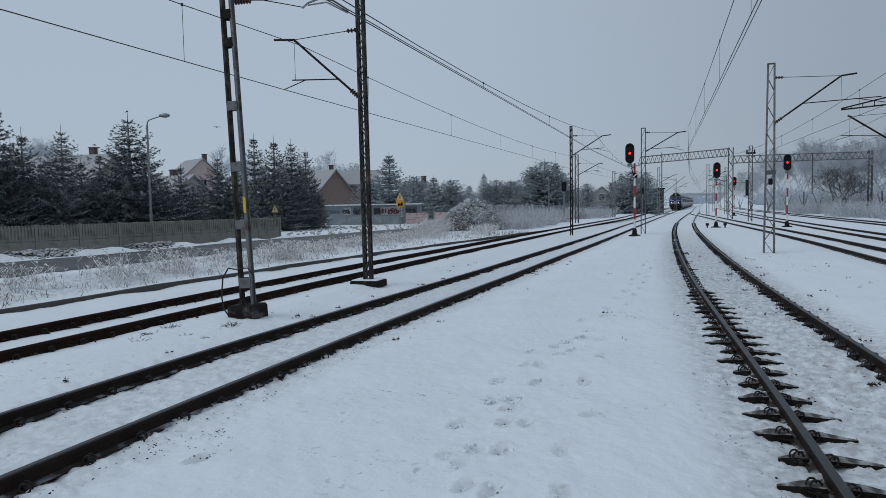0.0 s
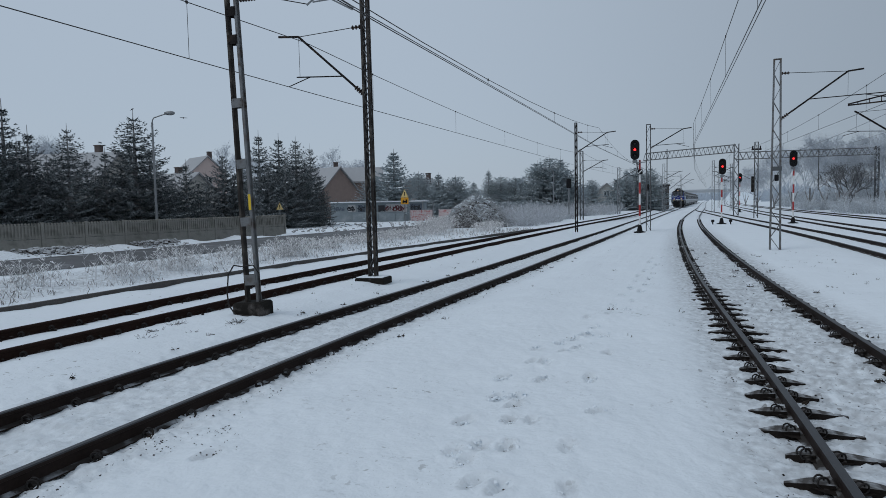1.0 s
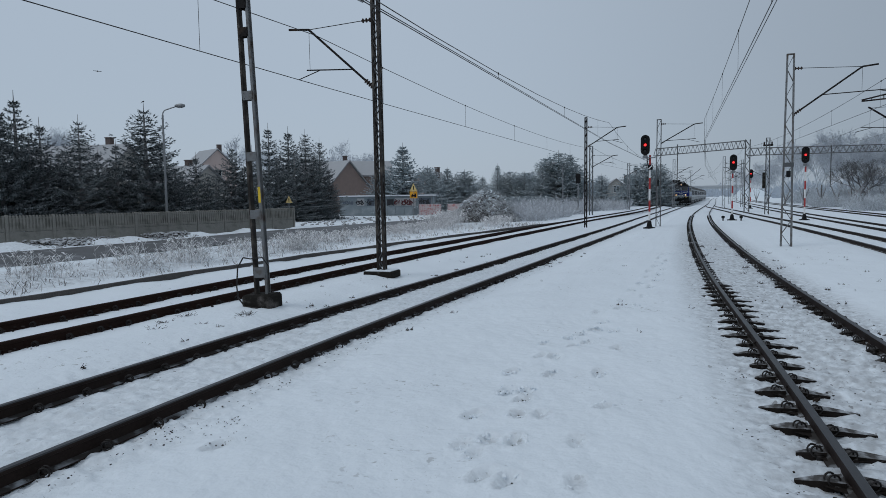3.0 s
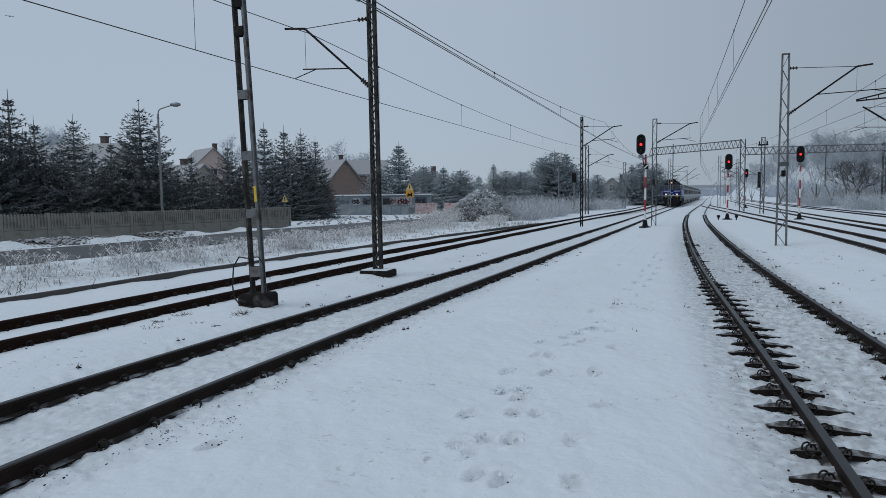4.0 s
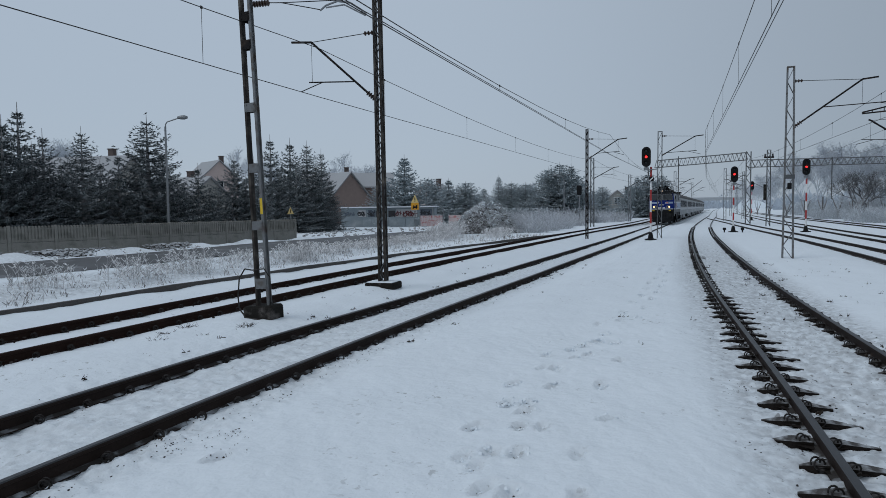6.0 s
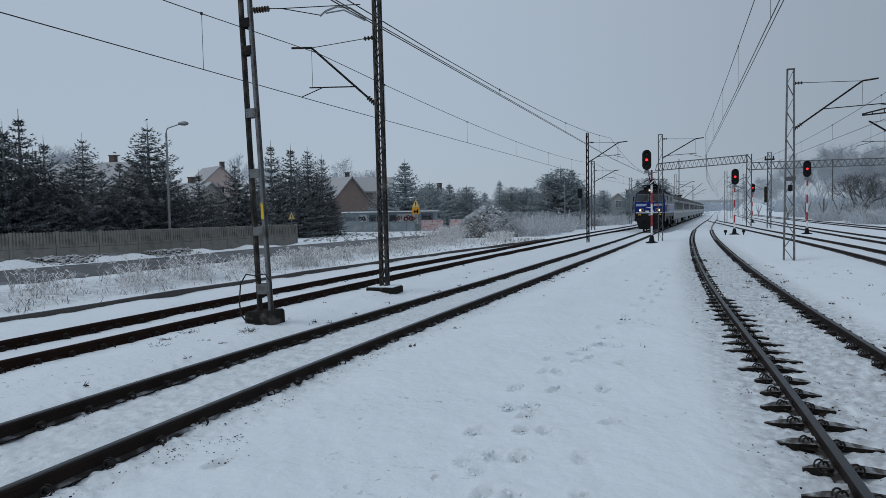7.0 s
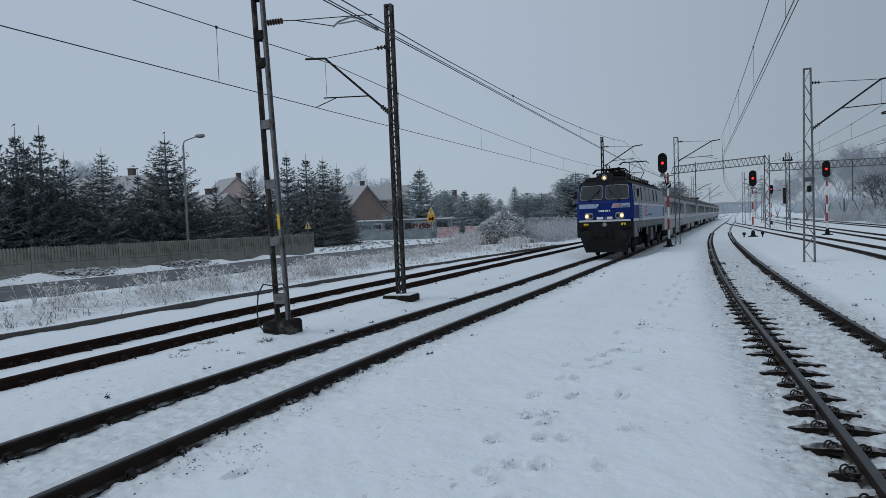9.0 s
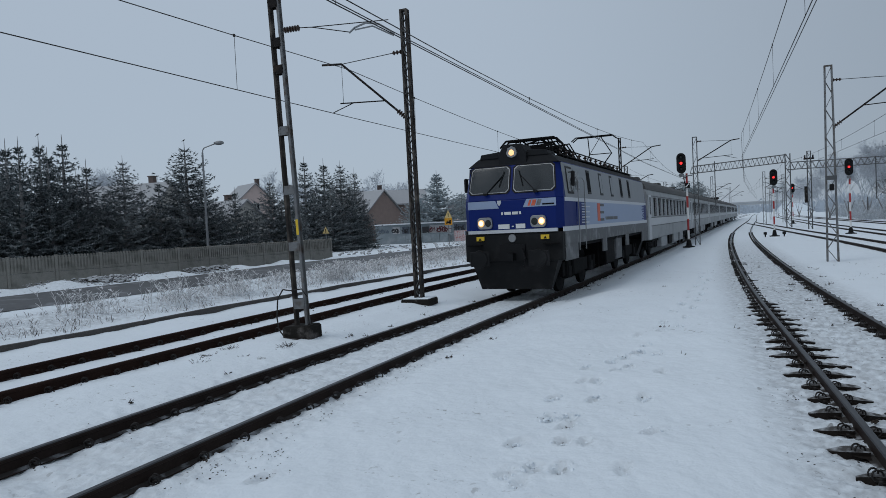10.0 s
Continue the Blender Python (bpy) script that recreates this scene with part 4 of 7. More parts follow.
build_fence()


# ---------- street lamp and signs ----------
def street_lamp(x, y, hgt, turn, label):
    e = empty("street_lamp", pose(x, y, 0, 0, 0, turn), label, "street lamp", "street lamps")
    part("pole", Mesh().tube((0, 0, 0), (0, 0, hgt - 0.35), 0.085, 0.055, 10), GALV, e)
    part("arm", Mesh().line([(0, 0, hgt - 0.4), (0.03, 0, hgt - 0.2), (0.12, 0, hgt - 0.08), (0.55, 0, hgt + 0.06), (0.85, 0, hgt + 0.14)], 0.035, 8), GALV, e)
    part("lamp_head", Mesh().lathe([(0.0, -0.32), (0.07, -0.3), (0.12, -0.1), (0.13, 0.08), (0.08, 0.26), (0.0, 0.3)], 12, (1.05, 0, hgt + 0.17), "x"), GALV, e, "flattened grey lamp head", smooth=True)
    return e


street_lamp(-29.2, 31.2, 7.45, 20, "grey steel street lamp with one curved arm behind the fence")
street_lamp(-15.5, 83, 6.0, 180, "grey street lamp among frosted bushes")


def warning_sign(x, y, z, scale, boxed, label):
    e = empty("warning_sign", pose(x, y, 0, 0, 0, 22), label, "road sign", "road signs")
    part("post", Mesh().tube((0, 0, 0), (0, 0, z), 0.035, n=8), GALV, e)
    s = scale
    tri = part("triangle_plate", Mesh().prism([(-0.45 * s, z), (0.45 * s, z), (0, z + 0.95 * s)], -0.03, -0.01, "y"), mat("faded_sign_yellow", (0.70, 0.52, 0.22), 0.5, vary=0.12, fine=30), e, "yellow triangular warning plate")
    part("mark", Mesh().box((0, -0.037, z + 0.45 * s), (0.09 * s, 0.008, 0.34 * s)).box((0, -0.037, z + 0.19 * s), (0.09 * s, 0.008, 0.09 * s)), BLACK, tri)
    if boxed:
        sq = part("square_plate", Mesh().box((0, -0.02, z - 0.42 * s), (0.9 * s, 0.02, 0.80 * s)), mat("orange_sign_paint", (0.72, 0.33, 0.02), 0.5), e, "orange square plate with engine symbol")
        part("engine_symbol", Mesh().box((0.02 * s, -0.037, z - 0.52 * s), (0.55 * s, 0.01, 0.2 * s)).box((0.2 * s, -0.037, z - 0.36 * s), (0.18 * s, 0.01, 0.2 * s)).box((-0.14 * s, -0.037, z - 0.38 * s), (0.10 * s, 0.01, 0.14 * s)).box((-0.2 * s, -0.037, z - 0.66 * s), (0.14 * s, 0.01, 0.1 * s)).box((0.18 * s, -0.037, z - 0.66 * s), (0.14 * s, 0.01, 0.1 * s)), BLACK, sq)


warning_sign(-25.6, 59.7, 2.75, 0.82, True, "yellow and orange railway crossing warning sign on a post")
warning_sign(-29.6, 44.5, 1.85, 0.58, False, "small yellow triangular sign behind the fence")


# ---------- trees ----------
def conifer_mesh(seed, hgt, spread, whorls, per, pale=False, shape=0.85, leaf=1.0):
    """A tapered trunk with whorls of boughs, drooping low down and rising near the top, feathered with side twigs."""
    rnd = random.Random(seed)
    crown = Mesh()
    for w in range(whorls):
        t = (w + 0.7 * rnd.random()) / whorls
        z = hgt * (0.02 + 0.94 * t)
        R = spread * ((1 - t) ** shape * rnd.uniform(0.82, 1.12) + 0.03)
        m = int(per * (0.5 + 0.5 * (1 - t))) + 2
        a0 = rnd.uniform(0, 6.28)
        for i in range(m):
            a = a0 + 2 * math.pi * i / m + rnd.gauss(0, 0.2)
            L = R * rnd.uniform(0.62, 1.18)
            rise = -0.42 * (1 - t) + 0.50 * t + rnd.uniform(-0.16, 0.12)
            out = Vector((math.cos(a), math.sin(a), 0))
            steps = max(2, int(L / (0.135 * leaf)))
            for k in range(steps):
                u = (k + 0.6 + 0.5 * rnd.random()) / steps
                c = out * L * u + Vector((0, 0, z + L * (rise * u + 0.26 * u * u)))
                reach = (0.11 + 0.24 * (1 - u) * min(1.0, L)) * rnd.uniform(0.7, 1.3) * leaf
                for sg in (-1, 1):
                    b = a + sg * rnd.uniform(0.45, 1.0)
                    tip = c + Vector((math.cos(b), math.sin(b), rnd.uniform(-0.55, 0.25))) * reach
                    crown.sliver(c, tip, 0.030 * leaf)
                    mid = c.lerp(tip, 0.4)
                    crown.sliver(mid, mid + Vector((math.cos(b + sg), math.sin(b + sg), rnd.uniform(-0.5, 0.4))) * reach * 0.6, 0.030 * leaf, 1)
                    mid = c.lerp(tip, 0.75)
                    crown.sliver(mid, mid + Vector((math.cos(b - 0.7 * sg), math.sin(b - 0.7 * sg), rnd.uniform(-0.2, 0.8))) * reach * 0.45, 0.030 * leaf, 1)
                if rnd.random() < 0.5:
                    crown.sliver(c, c + Vector((rnd.uniform(-0.05, 0.05), rnd.uniform(-0.05, 0.05), -rnd.uniform(0.12, 0.26) * leaf)), 0.034 * leaf, 1)
            e = out * L + Vector((0, 0, z + L * (rise + 0.26)))
            crown.sliver(e, e + (out + Vector((0, 0, 0.45 + 0.6 * t))) * 0.10 * leaf, 0.022 * leaf)
    trunk = Mesh().tube((0, 0, -0.1), (0, 0, hgt * 0.5), spread * 0.055 + 0.03, spread * 0.03 + 0.02, 8).tube((0, 0, hgt * 0.5), (0, 0, hgt * 0.93), spread * 0.03 + 0.02, 0.022, 6).tube((0, 0, hgt * 0.93), (0, 0, hgt * 1.03), 0.022, 0.008, 5)
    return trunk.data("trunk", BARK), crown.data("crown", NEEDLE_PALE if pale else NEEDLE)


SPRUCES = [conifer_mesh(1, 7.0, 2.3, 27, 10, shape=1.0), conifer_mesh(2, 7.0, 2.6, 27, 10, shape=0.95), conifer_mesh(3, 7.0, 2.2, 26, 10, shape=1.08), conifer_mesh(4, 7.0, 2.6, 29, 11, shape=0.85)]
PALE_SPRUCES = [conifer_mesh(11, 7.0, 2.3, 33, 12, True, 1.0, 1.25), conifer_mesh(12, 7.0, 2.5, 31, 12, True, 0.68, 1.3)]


def spruce(x, y, hgt, kind, turn, wide=1.0, pale=False, label="dark green spruce with hoarfrost on its branch tips", base=0.0):
    t, c = (PALE_SPRUCES if pale else SPRUCES)[kind]
    k = hgt / 7.0
    e = empty("spruce_tree", pose(x, y, base, 0, 0, turn) @ Matrix.Diagonal((k * wide, k * wide, k, 1)), label, "spruce tree", "spruces")
    part("trunk", t, None, e)
    part("crown", c, None, e)


def polar(px, dist):
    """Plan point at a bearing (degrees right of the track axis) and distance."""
    return dist * math.sin(radians(px)), dist * math.cos(radians(px))


def bearing(x):
    return -19.62 + math.degrees(math.atan((x - 784) / 1184.3))


rs = random.Random(5)
for px, d, top, kd, w in ((-80, 42, 7.6, 2, 1.1), (-25, 43, 7.2, 1, 1.1), (-120, 50, 7.8, 3, 1.2), (28, 44, 6.0, 0, 1.2), (80, 46, 5.2, 2, 1.3), (165, 46, 4.4, 1, 1.4), (210, 46, 5.0, 2, 1.3), (300, 50, 4.2, 3, 1.4), (345, 49, 3.9, 2, 1.3), (410, 50, 4.6, 1, 1.3), (470, 50, 5.2, 3, 1.1), (535, 52, 5.6, 2, 1.0), (560, 54, 4.6, 1, 0.9), (-150, 43, 7.4, 1, 1.1), (-105, 46, 8.0, 0, 1.2), (-40, 44, 7.96, 0, 1.05), (5, 46, 8.3, 2, 1.3), (48, 45, 6.8, 0, 1.15), (92, 49, 5.6, 1, 1.2), (118, 44, 6.9, 3, 1.0), (150, 48, 5.4, 1, 1.3), (183, 45, 5.7, 2, 1.15), (236, 46, 8.0, 3, 1.25), (262, 49, 6.3, 1, 1.2), (325, 48, 5.2, 0, 1.2), (288, 47, 4.4, 2, 1.3), (390, 50, 5.9, 3, 1.1), (360, 52, 4.6, 1, 1.2), (425, 52, 6.0, 0, 1.1), (455, 51, 7.5, 2, 1.2), (490, 53, 7.5, 0, 1.2), (520, 52, 7.2, 3, 1.0), (545, 55, 6.9, 1, 0.9), (500, 50, 5.6, 1, 1.1), (20, 50, 5.6, 3, 1.4)):
    if px > 440:
        d, top = d * 1.32, 2.08 + (top - 2.08) * 1.32
    x, y = polar(bearing(px), d)
    spruce(x, y, top, kd, rs.uniform(0, 360), w * 1.1)
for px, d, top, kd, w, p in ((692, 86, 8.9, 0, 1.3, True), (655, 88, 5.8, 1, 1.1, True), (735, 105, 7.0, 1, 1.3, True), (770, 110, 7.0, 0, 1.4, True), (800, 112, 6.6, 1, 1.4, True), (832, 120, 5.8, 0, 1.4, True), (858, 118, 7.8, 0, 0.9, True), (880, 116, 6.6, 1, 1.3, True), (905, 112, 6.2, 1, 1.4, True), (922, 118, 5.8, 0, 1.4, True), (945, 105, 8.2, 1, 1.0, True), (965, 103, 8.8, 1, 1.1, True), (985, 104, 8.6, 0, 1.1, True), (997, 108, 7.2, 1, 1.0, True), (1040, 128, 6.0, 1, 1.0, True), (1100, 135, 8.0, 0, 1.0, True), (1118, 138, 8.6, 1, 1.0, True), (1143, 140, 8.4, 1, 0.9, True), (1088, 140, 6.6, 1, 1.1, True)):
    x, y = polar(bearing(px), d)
    spruce(x, y, top, kd, rs.uniform(0, 360), w * (1.75 if kd else 1.4), p, "frosted grey-green conifer with distance haze in its colour")


def bare_tree_mesh(seed, hgt, spread, depth=6, r0=0.14, surface=FAR_TWIG, wood_surface=BARK):
    rnd = random.Random(seed)
    wood, tw = Mesh(), Mesh()

    def grow(p, d, L, r, k):
        q = p + d * L
        if k > 2:
            (wood if k > 6 else tw).tube(p, q, max(r, 0.015), max(r * 0.66, 0.011), 6 if k > 6 else 3, caps=False)
        else:
            tw.sliver(p, q, max(r, 0.016))
        if k == 0:
            for i in range(2):
                tw.sliver(q, q + (d + Vector((rnd.uniform(-1, 1), rnd.uniform(-1, 1), rnd.uniform(-0.5, 0.7)))) * L * 0.6, 0.014)
            return
        n = 2 if rnd.random() < 0.45 else 3
        for i in range(n):
            ax = Vector((rnd.uniform(-1, 1), rnd.uniform(-1, 1), rnd.uniform(-0.45, 0.65)))
            nd = (d + ax.normalized() * rnd.uniform(0.4, 0.9) * spread).normalized()
            nd.z += 0.06
            grow(q, nd.normalized(), L * rnd.uniform(0.62, 0.9), r * 0.66, k - 1)

    wood.tube((0, 0, -0.15), (0, 0, hgt * 0.07), r0 * 1.15, r0, 8, caps=False)
    for i in range(3):
        a = 2.1 * i + seed
        grow(Vector((0, 0, hgt * 0.065)), Vector((0.36 * math.cos(a), 0.36 * math.sin(a), 1)).normalized(), hgt * rnd.uniform(0.16, 0.24), r0 * 0.62, depth)
    return wood.data("trunk", wood_surface), tw.data("crown", surface)


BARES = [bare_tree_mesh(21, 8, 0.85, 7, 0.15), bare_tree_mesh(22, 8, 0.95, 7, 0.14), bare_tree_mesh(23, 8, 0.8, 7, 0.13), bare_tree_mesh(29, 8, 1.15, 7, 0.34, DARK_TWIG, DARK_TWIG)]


def bare_tree(x, y, hgt, kind, turn, label="bare deciduous tree white with hoarfrost and haze in its colour", base=0.0):
    t, c = BARES[kind]
    e = empty("bare_tree", pose(x, y, base, 0, 0, turn) @ Matrix.Scale(hgt / 8, 4), label, "tree", "bare trees")
    part("trunk", t, None, e)
    part("crown", c, None, e)


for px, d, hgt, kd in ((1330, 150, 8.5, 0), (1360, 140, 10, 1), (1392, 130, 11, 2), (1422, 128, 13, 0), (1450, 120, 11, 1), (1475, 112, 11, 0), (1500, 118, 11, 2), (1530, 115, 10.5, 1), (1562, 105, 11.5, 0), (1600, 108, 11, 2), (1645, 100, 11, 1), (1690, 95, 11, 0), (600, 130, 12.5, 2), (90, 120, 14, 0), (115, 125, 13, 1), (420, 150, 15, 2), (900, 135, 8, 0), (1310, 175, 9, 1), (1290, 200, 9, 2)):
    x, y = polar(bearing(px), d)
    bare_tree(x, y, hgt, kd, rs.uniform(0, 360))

x, y = polar(bearing(1490), 100)
bare_tree(x, y, 7.6, 3, 40, "dark spreading oak with thin frost on its limbs")


def twig_bush_mesh(seed, n, hgt, rad, thin=1.0, surface=TWIG, side=3):
    rnd = random.Random(seed)
    me = Mesh()
    for i in range(n):
        a, b = rnd.uniform(0, 6.28), rnd.uniform(0, 6.28)
        r = rad * math.sqrt(rnd.random()) * 0.8
        p = Vector((r * math.cos(a), r * math.sin(a), -0.03))
        L = hgt * rnd.uniform(0.55, 1.1) * (1.15 - 0.6 * (r / rad))
        d = Vector((math.cos(a) * 0.5 + math.cos(b) * 0.35, math.sin(a) * 0.5 + math.sin(b) * 0.35, 1)).normalized()
        for k in range(3):
            q = p + d * L / 3
            if k == 0:
                me.tube(p, q, 0.022 * thin, 0.017 * thin, 3, caps=False)
            else:
                me.sliver(p, q, 0.022 * thin * (1 - k * 0.22))
            for j in range(side):
                s = p.lerp(q, rnd.random())
                e = s + (d * 0.6 + Vector((rnd.uniform(-1, 1), rnd.uniform(-1, 1), rnd.uniform(-0.2, 0.8)))).normalized() * L * rnd.uniform(0.15, 0.3)
                me.sliver(s, e, 0.017 * thin)
            p = q
            d = (d + Vector((rnd.uniform(-0.35, 0.35), rnd.uniform(-0.35, 0.35), -0.22 * k))).normalized()
    return me.data("twigs", surface)


BUSHES = [twig_bush_mesh(31 + i, 80, 1.6, 1.4) for i in range(4)] + [twig_bush_mesh(41 + i, 90, 1.7, 1.7, 0.8, THICKET_TWIG, 4) for i in range(3)]


def bush(x, y, k, kind, turn, flat=1.0, label="frosted leafless bush of tangled twigs"):
    o = new("frosted_bush", BUSHES[kind])
    o.matrix_world = pose(x, y, level(x, y), 0, 0, turn) @ Matrix.Diagonal((k, k, k * flat, 1))
    tagged(o, label, "bush", "frosted bushes")


rb = random.Random(8)
for i in range(110):
    t = i / 110
    px = 745 + 330 * t + rb.uniform(-12, 12)
    d = 60 + 42 * t + rb.uniform(-2, 14)
    x, y = polar(bearing(px), d)
    if math.hypot(x + 17.0, y - 54.4) < 3.4:
        continue
    if x < LINE_C(y) - 3.5 and x > -19 - 0.1 * max(0, y - 60) or px > 880 and x < LINE_C(y) - 3.5:
        bush(x, y, rb.uniform(0.8, 1.3), i % 4, rb.uniform(0, 360), rb.uniform(0.8, 1.2))
for i in range(150):
    px = 1290 + 420 * rb.random()
    d = 72 + 60 * rb.random() + max(0, (1480 - px)) * 0.22
    x, y = polar(bearing(px), d)
    if x > LINE_G(y) + 3.0:
        bush(x, y, rb.uniform(0.9, 1.5), 4 + i % 3, rb.uniform(0, 360), rb.uniform(0.7, 1.1))
for i in range(34):
    px = 1330 + 400 * rb.random()
    d = 112 + 60 * rb.random()
    x, y = polar(bearing(px), d)
    if x > LINE_G(y) + 6.0:
        bush(x, y, rb.uniform(1.6, 2.4), 4 + i % 3, rb.uniform(0, 360), rb.uniform(0.9, 1.3), "tall frosted thicket of thin stems")


def brush_heap():
    """A heap of cut branches under snow beside the outer track."""
    rnd = random.Random(9)
    e = empty("brush_pile", pose(-17.0, 54.4, 0.0, 0, 0, 15), "large pile of cut branches under snow", "brush pile")

    def dome(a, r):
        """Height of the pile at bearing a and relative radius r."""
        return 2.4 * max(0.0, 1 - r ** 2.2) * (0.88 + 0.16 * math.sin(3 * a + 1) + 0.1 * math.sin(7 * a))

    core = Mesh()
    n, m = 40, 14
    vs = []
    for i in range(n):
        a = 2 * math.pi * i / n
        for j in range(m):
            r = 1 - j / (m - 1)
            k = 2.4 + 0.3 * math.sin(2 * a)
            vs.append((k * r * math.cos(a) * 1.25, k * r * math.sin(a), 0.86 * dome(a, r) + rnd.uniform(-0.14, 0.14) - 0.12))
    core.add(vs, [(i * m + j, ((i + 1) % n) * m + j, ((i + 1) % n) * m + j + 1, i * m + j + 1) for i in range(n) for j in range(m - 1)])
    part("mound", core, mat("packed_brush", (0.095, 0.088, 0.085), 0.95, vary=0.4, scale=2.5, fine=6, bump=0.8), e, "dark packed brush")
    snow, tw = Mesh(), Mesh()
    for i in range(3600):
        a, r = rnd.uniform(0, 6.28), math.sqrt(rnd.random()) * 1.02
        k = 2.4 + 0.3 * math.sin(2 * a)
        p = Vector((k * r * math.cos(a) * 1.25, k * r * math.sin(a), dome(a, r) + rnd.uniform(-0.1, 0.08)))
        d = Vector((math.cos(a) * 0.8 + rnd.uniform(-1, 1), math.sin(a) * 0.8 + rnd.uniform(-1, 1), rnd.uniform(-0.8, 0.45))).normalized()
        L = rnd.uniform(0.4, 1.3)
        if i % 4:
            tw.sliver(p - d * L * 0.3, p + d * L * 0.4, 0.014)
        else:
            tw.tube(p - d * L * 0.45, p + d * L * 0.55, 0.018, 0.008, 3, caps=False)
        if rnd.random() < 0.34 * max(0.0, 0.85 - r):
            w = rnd.uniform(0.05, 0.16)
            snow.box((p.x, p.y, p.z + 0.05), (w * 2.2, w, 0.06), (rnd.uniform(-35, 35), rnd.uniform(-35, 35), rnd.uniform(0, 180)), chamfer=0.03)
    tagged(part("branch_tangle", tw, mat("cut_branches", (0.48, 0.485, 0.49), 0.9, vary=0.2, island=0.8, frost=0.6), e), kind="stuff")
    tagged(part("snow_patches", snow, SNOW, e, "patches of snow lying on the branches"), kind="stuff")


brush_heap()
for i in range(34):
    x = -13.6 + rb.uniform(-1.6, 1.3) - 0.02 * i
    y = 56 + i * 0.75 + rb.uniform(-1, 1)
    bush(x, y, rb.uniform(0.75, 1.25), i % 4, rb.uniform(0, 360), rb.uniform(0.7, 1.1))


def weed_stalk(me, rnd, x, y, z, hh, thick=1.0):
    """One frosted stalk with side twigs and a branching seed head."""
    a = rnd.uniform(0, 6.28)
    p = Vector((x, y, z - 0.05))
    q = p + Vector((math.cos(a) * 0.10, math.sin(a) * 0.10, 0.62)) * hh
    r = q + Vector((math.cos(a) * 0.16, math.sin(a) * 0.16, 0.38)) * hh
    me.tube(p, q, 0.008 * thick, 0.007 * thick, 3, caps=False)
    me.tube(q, r, 0.007 * thick, 0.006 * thick, 3, caps=False)
    for j in range(rnd.randint(4, 7)):
        b = rnd.uniform(0, 6.28)
        s = p.lerp(q, rnd.uniform(0.4, 1.0)) if j < 2 else q.lerp(r, rnd.random())
        w = Vector((math.cos(b), math.sin(b), 1.0)) * rnd.uniform(0.05, 0.14) * (0.5 + hh)
        me.tube(s, s + w, 0.009 * thick, 0.006 * thick, 3, caps=False)
    for j in range(5):
        b = rnd.uniform(0, 6.28)
        w = Vector((math.cos(b), math.sin(b), 0.7)) * rnd.uniform(0.04, 0.09)
        me.tube(r, r + w, 0.010 * thick, 0.012 * thick, 3, caps=False)


